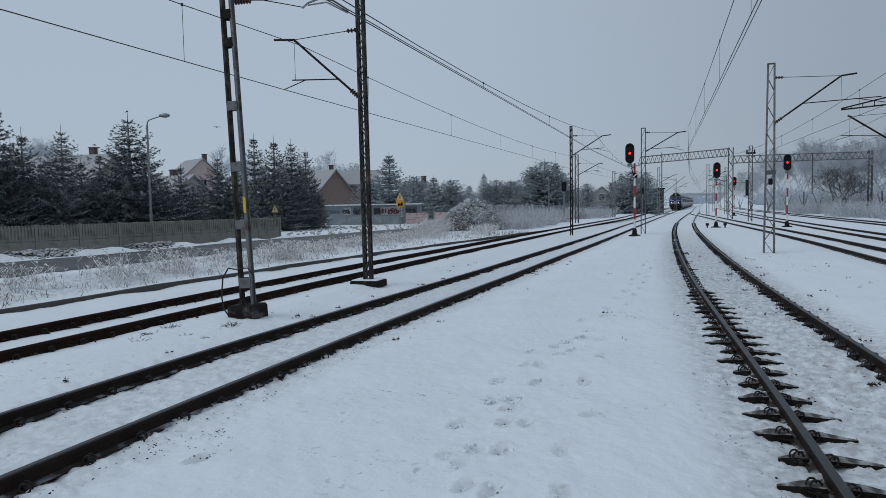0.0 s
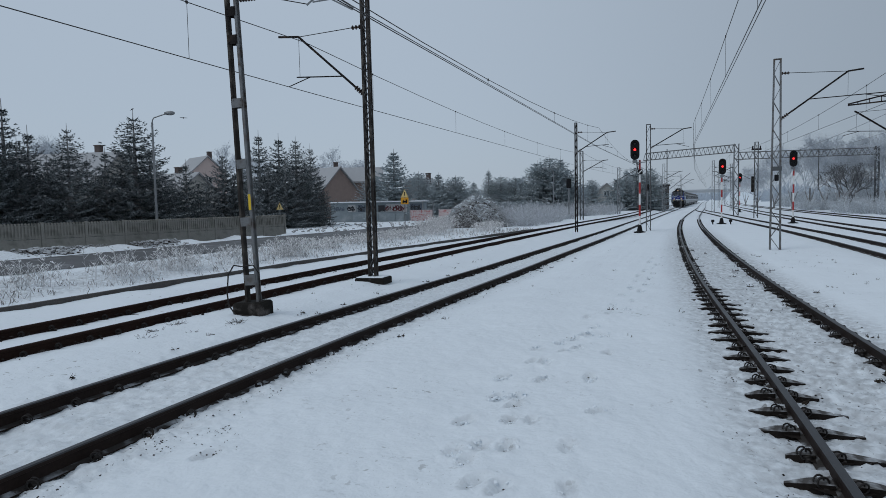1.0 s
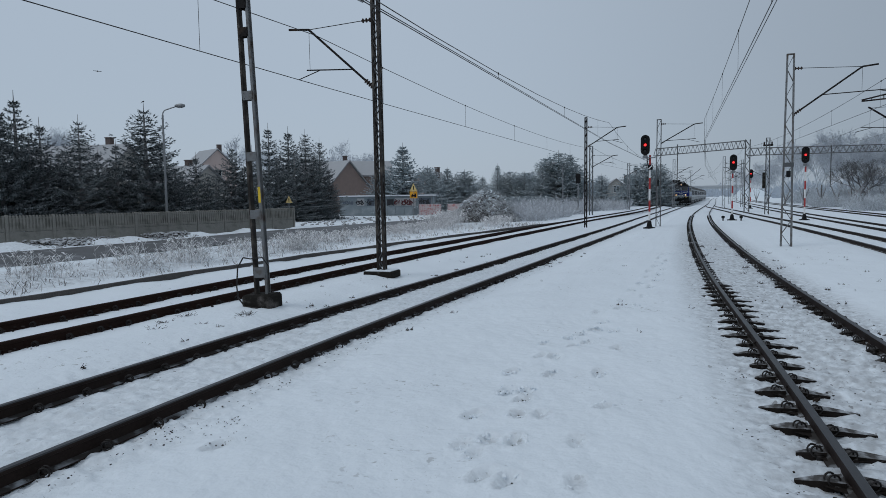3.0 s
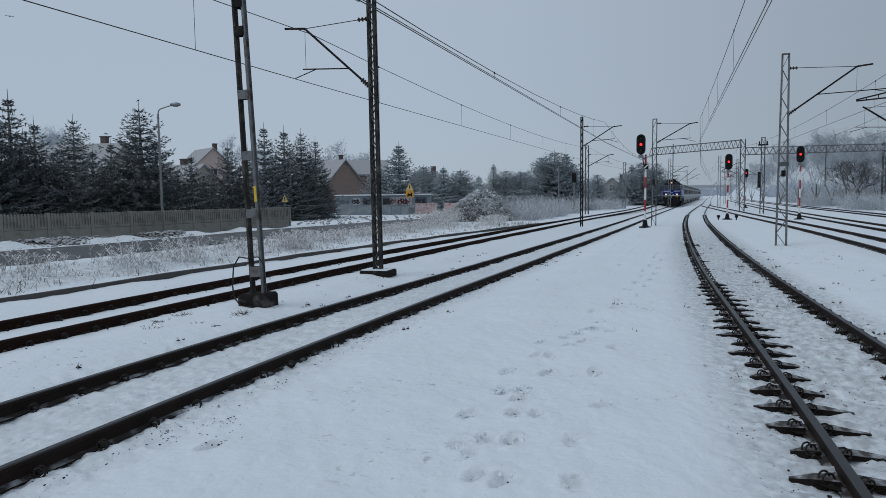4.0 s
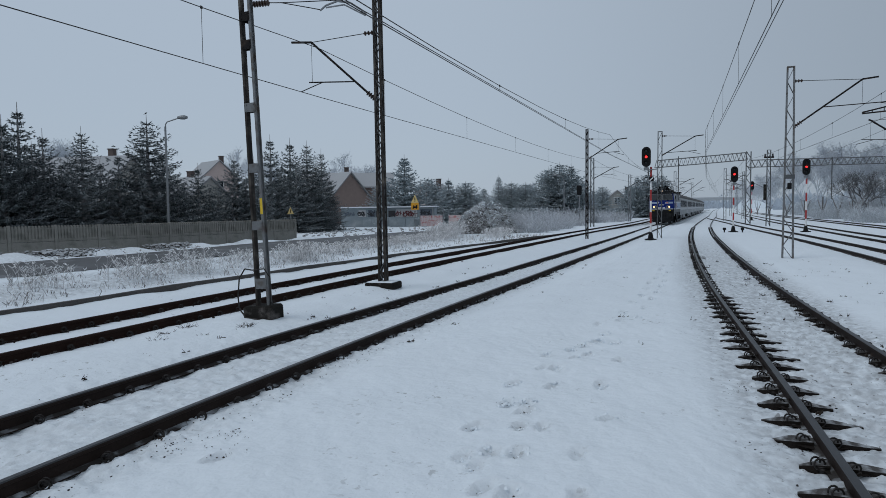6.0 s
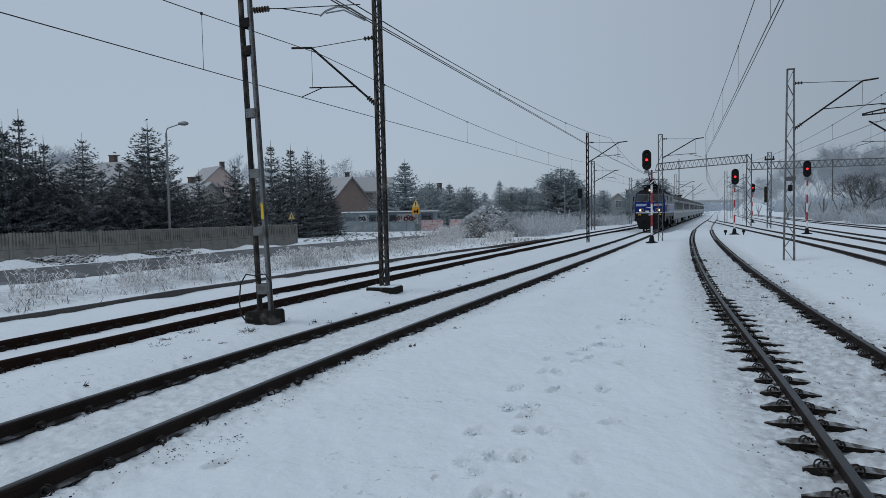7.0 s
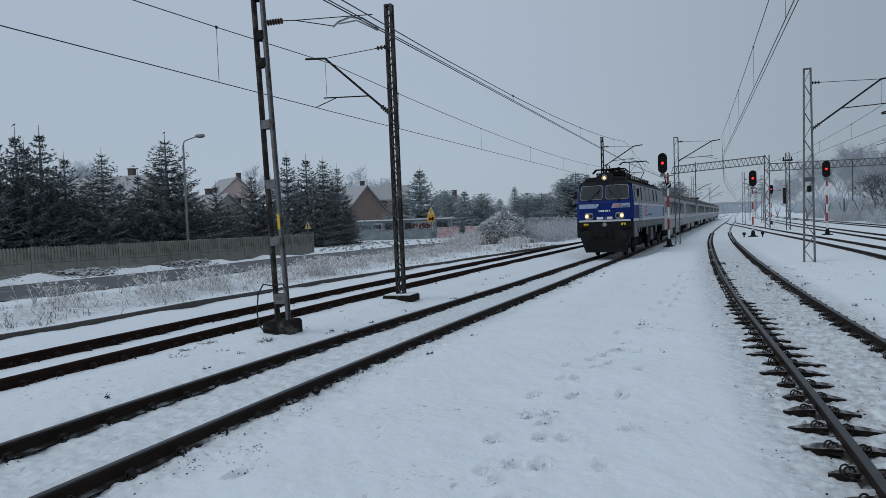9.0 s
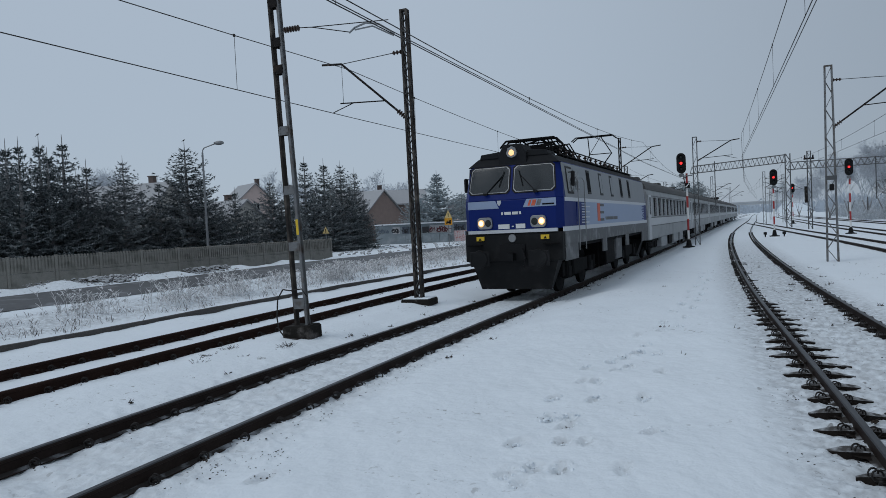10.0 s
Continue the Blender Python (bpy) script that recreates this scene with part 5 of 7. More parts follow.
def weeds():
    rnd = random.Random(12)
    me = Mesh()
    # tall frosted stands on the verge
    for cx, cy, sx, sy, n, h0, h1 in ((-15.6, 12.1, 1.0, 0.5, 26, 0.3, 0.8), (-14.9, 14.6, 0.9, 0.8, 40, 0.2, 0.9), (-14.8, 16.6, 1.0, 0.8, 46, 0.2, 0.9), (-14.6, 19.2, 0.8, 0.7, 30, 0.2, 0.7), (-14.2, 21.8, 0.9, 1.0, 85, 0.2, 0.8), (-15.6, 26.0, 1.3, 1.6, 80, 0.15, 0.55), (-16.2, 30.5, 1.6, 2.0, 110, 0.15, 0.45), (-16.0, 34.0, 1.6, 2.2, 150, 0.2, 0.5), (-15.8, 39.0, 1.6, 2.6, 120, 0.2, 0.5), (-17.0, 44.5, 1.2, 2.6, 150, 0.3, 0.9), (-18.2, 49.5, 0.9, 2.4, 120, 0.4, 1.1), (-13.4, 46.5, 0.8, 2.6, 90, 0.3, 0.7), (-16.6, 10.2, 0.7, 0.4, 14, 0.3, 0.6), (-17.5, 23, 0.9, 4.0, 40, 0.15, 0.35)):
        for i in range(int(n * 1.8)):
            x, y = cx + rnd.gauss(0, 0.45) * sx, cy + rnd.gauss(0, 0.55) * sy
            if x < EDGE(y) - 0.25 and x > -20.0:
                weed_stalk(me, rnd, x, y, 0.10 if y < 40 else 0.05, rnd.uniform(h0, h1), 0.8 if y < 22 else 1.15)
    # low tufts all over the verge
    dark = Mesh()
    for i in range(1500):
        y = 7.5 + 42 * rnd.random() ** 1.25
        x = EDGE(y) - 0.35 - 5.2 * rnd.random() ** 1.3
        if x < -19.6 + 0.02 * y:
            continue
        c = 0.5 + 0.5 * math.sin(x * 2.1 + 1.3 * math.sin(y * 0.9)) * math.sin(y * 1.1 + x)
        if rnd.random() > 0.35 + 0.65 * c:
            continue
        for k in range(rnd.randint(2, 6)):
            a = rnd.uniform(0, 6.28)
            p = Vector((x + rnd.uniform(-0.1, 0.1), y + rnd.uniform(-0.1, 0.1), 0.09 if y < 40 else 0.04))
            q = p + Vector((math.cos(a) * 0.09, math.sin(a) * 0.09, rnd.uniform(0.04, 0.2)))
            (dark if rnd.random() < 0.3 else me).tube(p, q, 0.010, 0.006, 3, caps=False)
    thing("verge_grass", dark, mat("withered_verge_grass", (0.13, 0.115, 0.105), 0.95, island=0.5, frost=0.2, spec=0.1), "short withered grass in the snow of the verge", "grass", kind="stuff")
    thing("frosted_weeds", me, STRAW, "frosted dry weeds along the track side", "weeds", kind="stuff")
    sm = Mesh()
    for i in range(230):
        x, y = rnd.uniform(-9.2, 4.5), 4 + 24 * rnd.random() ** 1.3
        if abs(x - LINE_A(y)) < 1.0 or (-4.2 < x < 0.6 and rnd.random() < 0.92):
            continue
        for k in range(rnd.randint(2, 6)):
            a = rnd.uniform(0, 6.28)
            p = Vector((x + rnd.uniform(-0.06, 0.06), y + rnd.uniform(-0.06, 0.06), level(x, y) + 0.02))
            sm.tube(p, p + Vector((math.cos(a) * 0.05, math.sin(a) * 0.05, rnd.uniform(0.02, 0.07))), 0.005, 0.003, 3, caps=False)
            sm.box((p.x + 0.03 * math.cos(a), p.y + 0.03 * math.sin(a), p.z + 0.012), (rnd.uniform(0.01, 0.05), rnd.uniform(0.01, 0.03), 0.012), (0, 0, rnd.uniform(0, 90)))
    for x, y in ((-8.35, 8.8), (-8.5, 9.4), (-8.15, 8.3), (-7.6, 9.9), (-7.5, 9.8)):
        for k in range(26):
            a = rnd.uniform(0, 6.28)
            r = rnd.uniform(0, 0.16)
            p = Vector((x + r * math.cos(a), y + r * math.sin(a), 0.03))
            sm.tube(p, p + Vector((math.cos(a) * 0.06, math.sin(a) * 0.06, rnd.uniform(0.01, 0.05))), 0.004, 0.002, 3, caps=False)
    thing("dead_grass", sm, mat("dead_grass_stalk", (0.040, 0.032, 0.026), 0.95, island=0.4, spec=0.1), "dark dead grass tips poking through snow", "grass", kind="stuff")
    # earth and stones showing through the snow
    st = Mesh()

    def stone(x, y, z, s):
        st.box((x, y, z), (s * rnd.uniform(0.7, 1.5), s * rnd.uniform(0.6, 1.2), s * rnd.uniform(0.3, 0.6)), (rnd.uniform(-20, 20), rnd.uniform(-20, 20), rnd.uniform(0, 180)))

    # dark specks stand for dirt and for the shading inside the prints
    for fx, fy, fa, dep in feet():
        for k in range(int(13 * dep)):
            stone(fx + rnd.gauss(0, 0.06), fy + rnd.gauss(0, 0.10), 0.040 - 0.055 * dep + rnd.uniform(0, 0.01) + 0.018 * dep, rnd.uniform(0.006, 0.014))
    crumbs = Mesh()
    for fx, fy, fa, dep in feet():
        for k in range(int(26 * dep) if fx > -2.7 else 0):
            a, q = rnd.uniform(0, 6.28), rnd.uniform(0.1, 1.5)
            s = rnd.uniform(0.008, 0.026)
            crumbs.box((fx + 0.07 * q * math.cos(a), fy + 0.13 * q * math.sin(a), 0.046 - (0.045 * dep if q < 0.9 else -0.006)), (s * 1.3, s, s * 0.8), (rnd.uniform(-40, 40), rnd.uniform(-40, 40), rnd.uniform(0, 180)))
    for i in range(420):
        y = 4.5 + 30 * rnd.random() ** 1.5
        x = LINE_B(y) + rnd.choice((rnd.uniform(-1.35, 1.3), -0.75 + rnd.gauss(0, 0.2), rnd.uniform(-0.6, 0.6)))
        stone(x, y, rnd.uniform(-0.012, 0.004), rnd.uniform(0.008, 0.022))
    for i in range(420):
        y = 3.4 + 22 * rnd.random() ** 1.4
        x = LINE_A(y) + rnd.choice((0.95, -0.55, 1.05, 1.2, -1.0)) + rnd.gauss(0, 0.13)
        stone(x, y, level(x, y) + 0.018 + rnd.uniform(-0.012, 0.006), rnd.uniform(0.005, 0.015))
    # scuffed places where earth shows beside the rails
    for cx, cy, n in ((-4.25, 4.55, 30), (-4.0, 4.95, 24), (-3.75, 4.6, 16), (-4.3, 6.2, 14), (-7.9, 8.9, 26), (-8.3, 8.5, 22), (-8.6, 9.6, 18), (-7.6, 7.6, 14), (-8.1, 6.9, 12), (-6.4, 11.5, 14), (-4.4, 8.1, 10), (0.75, 4.9, 16), (0.6, 6.1, 14), (0.45, 8.0, 12), (2.9, 9.0, 12)):
        for k in range(n):
            x, y = cx + rnd.gauss(0, 0.11), cy + rnd.gauss(0, 0.12)
            stone(x, y, level(x, y) + 0.036 + rnd.uniform(-0.008, 0.004), rnd.uniform(0.004, 0.013))
    for i in range(260):
        y = 6 + 16 * rnd.random()
        stone(LINE_C(y) + rnd.choice((0.9, -0.6)) + rnd.gauss(0, 0.1), y, rnd.uniform(0, 0.02), rnd.uniform(0.015, 0.04))
    thing("snow_crumbs", crumbs, SNOW, "crumbs of broken snow round the footprints", "snow", kind="stuff")
    thing("ballast_stones", st, mat("dark_wet_ballast", (0.035, 0.030, 0.027), 0.9, island=0.5, spec=0.15), "dark ballast and earth showing through snow", "ballast", kind="stuff")
    # clods on the bank by the road and on the field beyond
    cl = Mesh()
    for i in range(2400):
        if rnd.random() < 0.93:
            y = rnd.uniform(10, 30)
            off = rnd.gauss(0, 0.5)
            x = -25.8 + 0.16 * (y - 36) + off
            z, s = 0.34 * math.exp(-(off / 0.7) ** 2) + rnd.uniform(-0.06, 0.06), rnd.uniform(0.04, 0.17) * (0.6 + 0.5 * math.sin(y * 0.9) + 0.2 * math.sin(y * 2.3))
        else:
            y = rnd.uniform(46, 70)
            x = -28 - (y - 46) * 0.25 + rnd.gauss(0, 4.0)
            z, s = 0.03, rnd.uniform(0.06, 0.26)
        if s < 0.03:
            continue
        cl.box((x, y, z), (s * 1.3, s, s * 0.75), (rnd.uniform(-25, 25), rnd.uniform(-25, 25), rnd.uniform(0, 180)), chamfer=s * 0.14)
    thing("earth_clods", cl, SOIL, "snow-dusted clods of earth beside the road", "earth", kind="stuff")


weeds()


def hedge():
    rnd = random.Random(17)
    me = Mesh()
    x0, y0 = polar(bearing(835), 92)
    x1, y1 = polar(bearing(950), 96)
    for i in range(4200):
        t, u, v = rnd.random(), rnd.uniform(-0.9, 0.9), rnd.random()
        c = Vector((x0 + (x1 - x0) * t + u * 0.5, y0 + (y1 - y0) * t + u, 0.1 + 2.0 * v))
        a = rnd.uniform(0, 6.28)
        d = Vector((math.cos(a), math.sin(a), rnd.uniform(-0.6, 0.8))) * rnd.uniform(0.15, 0.3)
        w = Vector((-math.sin(a), math.cos(a), 0.4)) * 0.07
        me.add([c - w, c + w, c + d], [(0, 1, 2)])
    # the hedge shares the pale needles that carry haze in their colour
    thing("hedge", me, NEEDLE_PALE, "long clipped grey-green hedge, frost and haze in its colour", "hedge")


hedge()


# ---------- houses ----------
# brick and tile are lightened: distance haze is put into their colours
BRICK = mat("brown_brick", (0.25, 0.19, 0.168), 0.9, vary=0.18, scale=2, fine=12)
TILE = mat("frosty_roof_tile", (0.19, 0.185, 0.19), 0.85, vary=0.2, scale=2, fine=10, frost=0.35)
PLASTER = mat("pinkish_plaster", (0.50, 0.40, 0.37), 0.9, vary=0.08, scale=1, fine=20)
GREY_PLASTER = mat("grey_plaster", (0.30, 0.29, 0.27), 0.9, vary=0.12, scale=1, fine=20)
PANE = mat("dark_window_glass", (0.012, 0.014, 0.016), 0.25, vary=0.05, spec=0.2)


CHIMNEY = mat("sooty_chimney", (0.11, 0.085, 0.078), 0.9, vary=0.2, scale=2, fine=12)


def house(x, y, turn, w, l, eave, ridge, wall, label, windows=(), chimney=(0.3, 0.0), base=0.0, host=None):
    """Gabled house: gable faces local -y, ridge along y."""
    e = empty("house", pose(x, y, base, 0, 0, turn), label, "house", "houses")
    part("wall", Mesh().prism([(-w / 2, -1.5), (w / 2, -1.5), (w / 2, eave), (0, ridge), (-w / 2, eave)], 0, l, "y"), wall, e)
    for s in (-1, 1):
        o = 0.5
        sl = (ridge - eave) / (w / 2)
        part("roof", Mesh().prism([(0, ridge + 0.02), (s * (w / 2 + o), eave - sl * o + 0.02), (s * (w / 2 + o), eave - sl * o + 0.22), (0, ridge + 0.25)], -0.4, l + 0.4, "y"), TILE, e)
    if chimney:
        part("chimney", Mesh().box((w * chimney[0], l * (0.5 + chimney[1]), ridge + 0.1), (0.7, 0.7, 2.0)).box((w * chimney[0], l * (0.5 + chimney[1]), ridge + 1.1), (0.85, 0.85, 0.12)), CHIMNEY, e)
    for side, u, z, ww, hh in windows:
        if side == "front":
            m = pose(u, -0.03, z)
        else:
            m = pose(w / 2 + 0.03, u, z, 0, 0, 90)
        f = Mesh()
        for sx in (-1, 1):
            f.box((sx * ww / 2, 0, 0), (0.09, 0.1, hh))
        for sz in (-1, 1):
            f.box((0, 0, sz * hh / 2), (ww + 0.09, 0.1, 0.09))
        f.box((0, 0, 0), (0.06, 0.08, hh))
        win = part("window", f, WHITE, e)
        win.matrix_local = m
        part("pane", Mesh().box((0, 0.02, 0), (ww, 0.03, hh)), PANE, win)
    if host:
        # a wing: its parts belong to the house that it is built on to
        rel = host.matrix_world.inverted() @ e.matrix_world
        for o in list(e.children):
            o.parent = host
            o.matrix_basis = rel @ o.matrix_basis
        bpy.data.objects.remove(e)
        return host
    return e


x, y = polar(bearing(596), 99)
brick = house(x, y, 62, 8.6, 8, 3.0, 7.5, BRICK, "brown brick house with a steep gable and long frosty roof", chimney=None)
x, y = polar(bearing(668), 104)
house(x, y, 118, 6.0, 13, 5.7, 7.6, BRICK, "", [("side", 3.6, 4.9, 1.4, 1.1), ("side", 5.0, 4.9, 1.4, 1.1), ("side", 8.2, 2.4, 1.6, 1.3)], chimney=(0.25, 0.02), host=brick)
x, y = polar(bearing(364), 130)
house(x, y, 62, 7, 8, 8.2, 11.4, PLASTER, "tall pinkish rendered house with snowy roof", [("front", 0, 7.0, 1.3, 1.5), ("side", 3, 6.6, 1.3, 1.4)], chimney=(0.2, -0.2))
x, y = polar(bearing(205), 92)
house(x, y, 100, 9, 14, 5.4, 9.0, GREY_PLASTER, "grey house with snowy tiled roof behind spruces", [("front", 0, 5.4, 1.2, 1.3)], chimney=(0.05, -0.3))
x, y = polar(bearing(345), 88)
house(x, y, 80, 7, 12, 3.6, 6.3, GREY_PLASTER, "low grey house under a white snowy roof", [])
x, y = polar(bearing(1066), 190)
house(x, y, 10, 9.5, 11, 2.9, 6.6, GREY_PLASTER, "distant grey gabled house with snow on its roof", [("front", 0, 3.9, 1.5, 1.8), ("front", -3, 1.2, 1.5, 1.2)])
x, y = polar(bearing(722), 130)
house(x, y, -20, 6, 6, 3.8, 6.9, PLASTER, "pale house with snowy roof behind conifers", [])

# signal box building by the main track
x, y = polar(bearing(1172), 150)
sb = empty("signal_box", pose(x - 1.0, y, 0, 0, 0, 0), "dark flat-roofed brick signal building", "building")
part("wall", Mesh().box((0, 0, 2.4), (2.7, 5.0, 5.0)), mat("sooty_brick", (0.075, 0.066, 0.064), 0.9, vary=0.2, scale=2, fine=12), sb)
part("roof", Mesh().box((0, 0, 5.0), (3.2, 5.6, 0.25)), DARK_CONCRETE, sb)
for u in (-0.7, 0.7):
    part("window", Mesh().box((u, -2.52, 3.2), (0.7, 0.06, 1.0)), PANE, sb)

# low garage row with painted shapes
def garages():
    a = Vector((-41.4, 73.3, 0))
    b = Vector((-30.2, 76.5, 0))
    ang = math.degrees(math.atan2(b.y - a.y, b.x - a.x))
    L = (b - a).length
    e = empty("garage_row", pose(a.x, a.y, 0, 0, 0, ang), "low grey garage row covered with painted graffiti", "garages")
    # this wall colour is raised as well, to hold some haze
    gw = mat("grey_blue_garage_wall", (0.21, 0.245, 0.265), 0.8, vary=0.22, scale=1, fine=15, second=(0.27, 0.295, 0.31), spread=0.58)
    part("wall", Mesh().box((L / 2, 1.5, 1.15), (L, 3.0, 2.5)), gw, e)
    part("roof", Mesh().box((L / 2, 1.4, 2.45), (L + 0.5, 3.5, 0.14)), mat("snowy_roof_edge", (0.7, 0.72, 0.75), 0.8, vary=0.06), e, "thin flat roof edged with snow")
    for u, w, c in ((4.75, 0.7, (0.035, 0.035, 0.04)), (6.35, 0.8, (0.035, 0.035, 0.04))):
        part("door", Mesh().box((u, -0.03, 1.0), (w, 0.06, 2.0)), mat("dark_garage_door", c, 0.6), e)
    rnd = random.Random(4)
    chalk, black, wine, slate = [mat(n, c, 0.6, vary=0.2, scale=3) for n, c in (("white_spray_paint", (0.42, 0.42, 0.43)), ("black_spray_paint", (0.03, 0.03, 0.034)), ("wine_red_spray_paint", (0.12, 0.035, 0.04)), ("slate_spray_paint", (0.10, 0.12, 0.15)))]

    def scrawl(u0, u1, z0, z1, paint, ground=None):
        """A row of sprayed strokes and loops, on a painted patch or on the bare wall."""
        if ground:
            part("painted_patch", Mesh().box(((u0 + u1) / 2, -0.004, (z0 + z1) / 2), (u1 - u0, 0.012, z1 - z0 + 0.1)), ground, e)
        u = u0 + 0.12
        while u < u1 - 0.1:
            g = Mesh()
            for k in range(rnd.randint(2, 4)):
                g.box((u + rnd.uniform(-0.08, 0.08), -0.014 - 0.004 * k, (z0 + z1) / 2 + rnd.uniform(-0.12, 0.12)), (0.07, 0.008, (z1 - z0) * rnd.uniform(0.4, 0.9)), (0, rnd.choice((-60, -35, 0, 0, 30, 85)), 0))
            if rnd.random() < 0.6:
                r = (z1 - z0) * rnd.uniform(0.2, 0.34)
                g.lathe([(r * 0.55, -0.034), (r, -0.034)], 12, (u, 0, z0 + r + rnd.uniform(0, 0.3) * (z1 - z0)), "y")
            part("graffiti_stroke", g, paint, e)
            u += rnd.uniform(0.24, 0.36)

    scrawl(0.5, 1.9, 1.35, 1.95, slate)
    scrawl(2.2, 3.1, 1.3, 2.1, black, chalk)
    scrawl(3.4, 4.3, 1.25, 2.05, black, slate)
    scrawl(6.9, 9.5, 1.2, 2.1, wine, chalk)
    scrawl(9.9, L - 0.3, 1.2, 2.1, black, slate)
    for i in range(6):
        part("fence_panel", Mesh().box((3.5 + i * 1.05, -1.2, 0.62), (1.0, 0.05, 1.2), chamfer=0.01).box((3.5 + i * 1.05, -1.24, 1.18), (1.02, 0.06, 0.07)), gw, e)
    for u in (L - 0.2, L + 1.1):
        part("canopy_post", Mesh().tube((u, -0.3, -0.1), (u, -0.3, 2.4), 0.06, n=6), GALV, e)
    bx, by = -30.5, 73.0
    w = empty("banner_fence", pose(bx, by, 0, 0, 0, ang), "low mesh fence with red and white banners", "banner fence")
    part("banner", Mesh().box((1.2, 0, 0.75), (2.6, 0.03, 1.25)), mat("banner_red", (0.46, 0.40, 0.40), 0.7, second=(0.34, 0.10, 0.10), spread=0.55, scale=4.5), w)
    part("banner", Mesh().box((4.0, 0.2, 0.75), (1.5, 0.03, 1.25)), mat("banner_pale", (0.55, 0.45, 0.44), 0.7, second=(0.4, 0.1, 0.1), spread=0.55, scale=2.5), w)
    for u in (-0.2, 2.6, 3.2, 4.8):
        part("post", Mesh().tube((u, 0.05, 0), (u, 0.05, 1.5), 0.04, n=6), GALV, w)


garages()

# road bridge far down the line
br = empty("road_bridge", pose(13.8, 560, 0), "distant grey concrete road bridge over the tracks", "bridge")
part("deck", Mesh().box((0, 0, 7.2), (40, 8, 1.3)), CONCRETE, br)
part("parapet", Mesh().box((0, -4.1, 8.4), (40, 0.3, 1.1)), CONCRETE, br)
for u in (-12, 12):
    part("pier", Mesh().box((u, 0, 3.2), (1.2, 6, 6.6)), CONCRETE, br)
for s in (-1, 1):
    part("abutment", Mesh().prism([(s * 12, -0.5), (s * 42, -0.5), (s * 30, 5.5), (s * 19, 7.9)], -6, 6, "y"), SNOW, br, "snow-covered embankment")


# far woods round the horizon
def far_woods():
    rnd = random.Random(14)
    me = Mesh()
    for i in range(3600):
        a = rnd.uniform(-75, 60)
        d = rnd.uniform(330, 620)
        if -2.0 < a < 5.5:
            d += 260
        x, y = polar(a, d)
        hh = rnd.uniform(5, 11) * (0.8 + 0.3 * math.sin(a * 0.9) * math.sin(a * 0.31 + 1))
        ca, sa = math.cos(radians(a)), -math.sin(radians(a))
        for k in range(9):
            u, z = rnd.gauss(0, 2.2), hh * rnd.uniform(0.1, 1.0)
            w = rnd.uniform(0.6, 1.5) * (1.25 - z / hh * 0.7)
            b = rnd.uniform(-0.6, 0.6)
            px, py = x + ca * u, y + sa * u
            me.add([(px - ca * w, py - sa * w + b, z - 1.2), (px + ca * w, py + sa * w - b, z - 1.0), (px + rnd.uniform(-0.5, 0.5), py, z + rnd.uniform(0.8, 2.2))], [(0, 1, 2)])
    # base colour near the sky's: the haze is painted in
    thing("far_woods", me, mat("hazy_frosted_wood", (0.40, 0.45, 0.51), 1.0, vary=0.1, island=0.15), "pale frosted woods along the horizon, haze in their colour", "woods", kind="stuff")


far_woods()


# ---------- the train ----------
BLUE = mat("deep_blue_enamel", (0.0025, 0.016, 0.135), 0.45, vary=0.12, scale=1.5, fine=30, spec=0.18)
NIGHT = mat("dirty_black_underframe", (0.0065, 0.0065, 0.007), 0.8, vary=0.35, scale=3, fine=30, bump=0.3, spec=0.12)
ROOF_GREY = mat("sooty_grey_roof", (0.013, 0.014, 0.016), 0.75, spec=0.2, vary=0.25, scale=2, fine=25)
SIDE_GREY = mat("light_grey_enamel", (0.24, 0.255, 0.27), 0.5, vary=0.08, scale=1.5, fine=25)
SIDE_BLUE = mat("pale_blue_enamel", (0.29, 0.36, 0.50), 0.45, vary=0.06, scale=1.5, fine=25)
STRIPE = mat("white_stripe_enamel", (0.55, 0.57, 0.60), 0.5, vary=0.08)
SKIRT = mat("grimy_grey_skirt", (0.115, 0.12, 0.125), 0.65, vary=0.2, scale=2.5, fine=25, second=(0.22, 0.225, 0.23), spread=0.6)
GLASS = mat("cab_glass", (0.012, 0.016, 0.018), 0.12, vary=0.35, scale=1.2, fine=5, spec=0.75)
FRONT_GREY = mat("dark_grey_front", (0.0085, 0.009, 0.010), 0.65, vary=0.35, scale=3, fine=30, spec=0.2, second=(0.016, 0.016, 0.017), spread=0.56)
CHROME = mat("brushed_bezel", (0.28, 0.285, 0.29), 0.4, 0.6, vary=0.1)
LIT = mat("lit_headlamp", (0.9, 0.8, 0.6), 0.3, vary=0.0, emit=(1.0, 0.66, 0.28), power=3.2)
LIT_RIM = mat("lit_lamp_reflector", (0.8, 0.6, 0.35), 0.3, vary=0.0, emit=(1.0, 0.46, 0.13), power=0.75)
LIT_TOP = mat("lit_top_lamp", (0.9, 0.7, 0.45), 0.3, vary=0.0, emit=(1.0, 0.50, 0.17), power=1.1)
ORANGE = mat("red_orange_logo", (0.62, 0.12, 0.06), 0.5)
SILVER = mat("coach_silver_grey", (0.33, 0.345, 0.355), 0.5, 0.15, vary=0.2, scale=0.8, fine=12, second=(0.24, 0.25, 0.255), spread=0.58)
SILVER_BAND = mat("coach_pale_band", (0.52, 0.535, 0.55), 0.55, vary=0.08, scale=1.2, fine=20)
COACH_ROOF = mat("coach_dull_roof", (0.075, 0.074, 0.072), 0.75, vary=0.18, scale=1.2, fine=20)


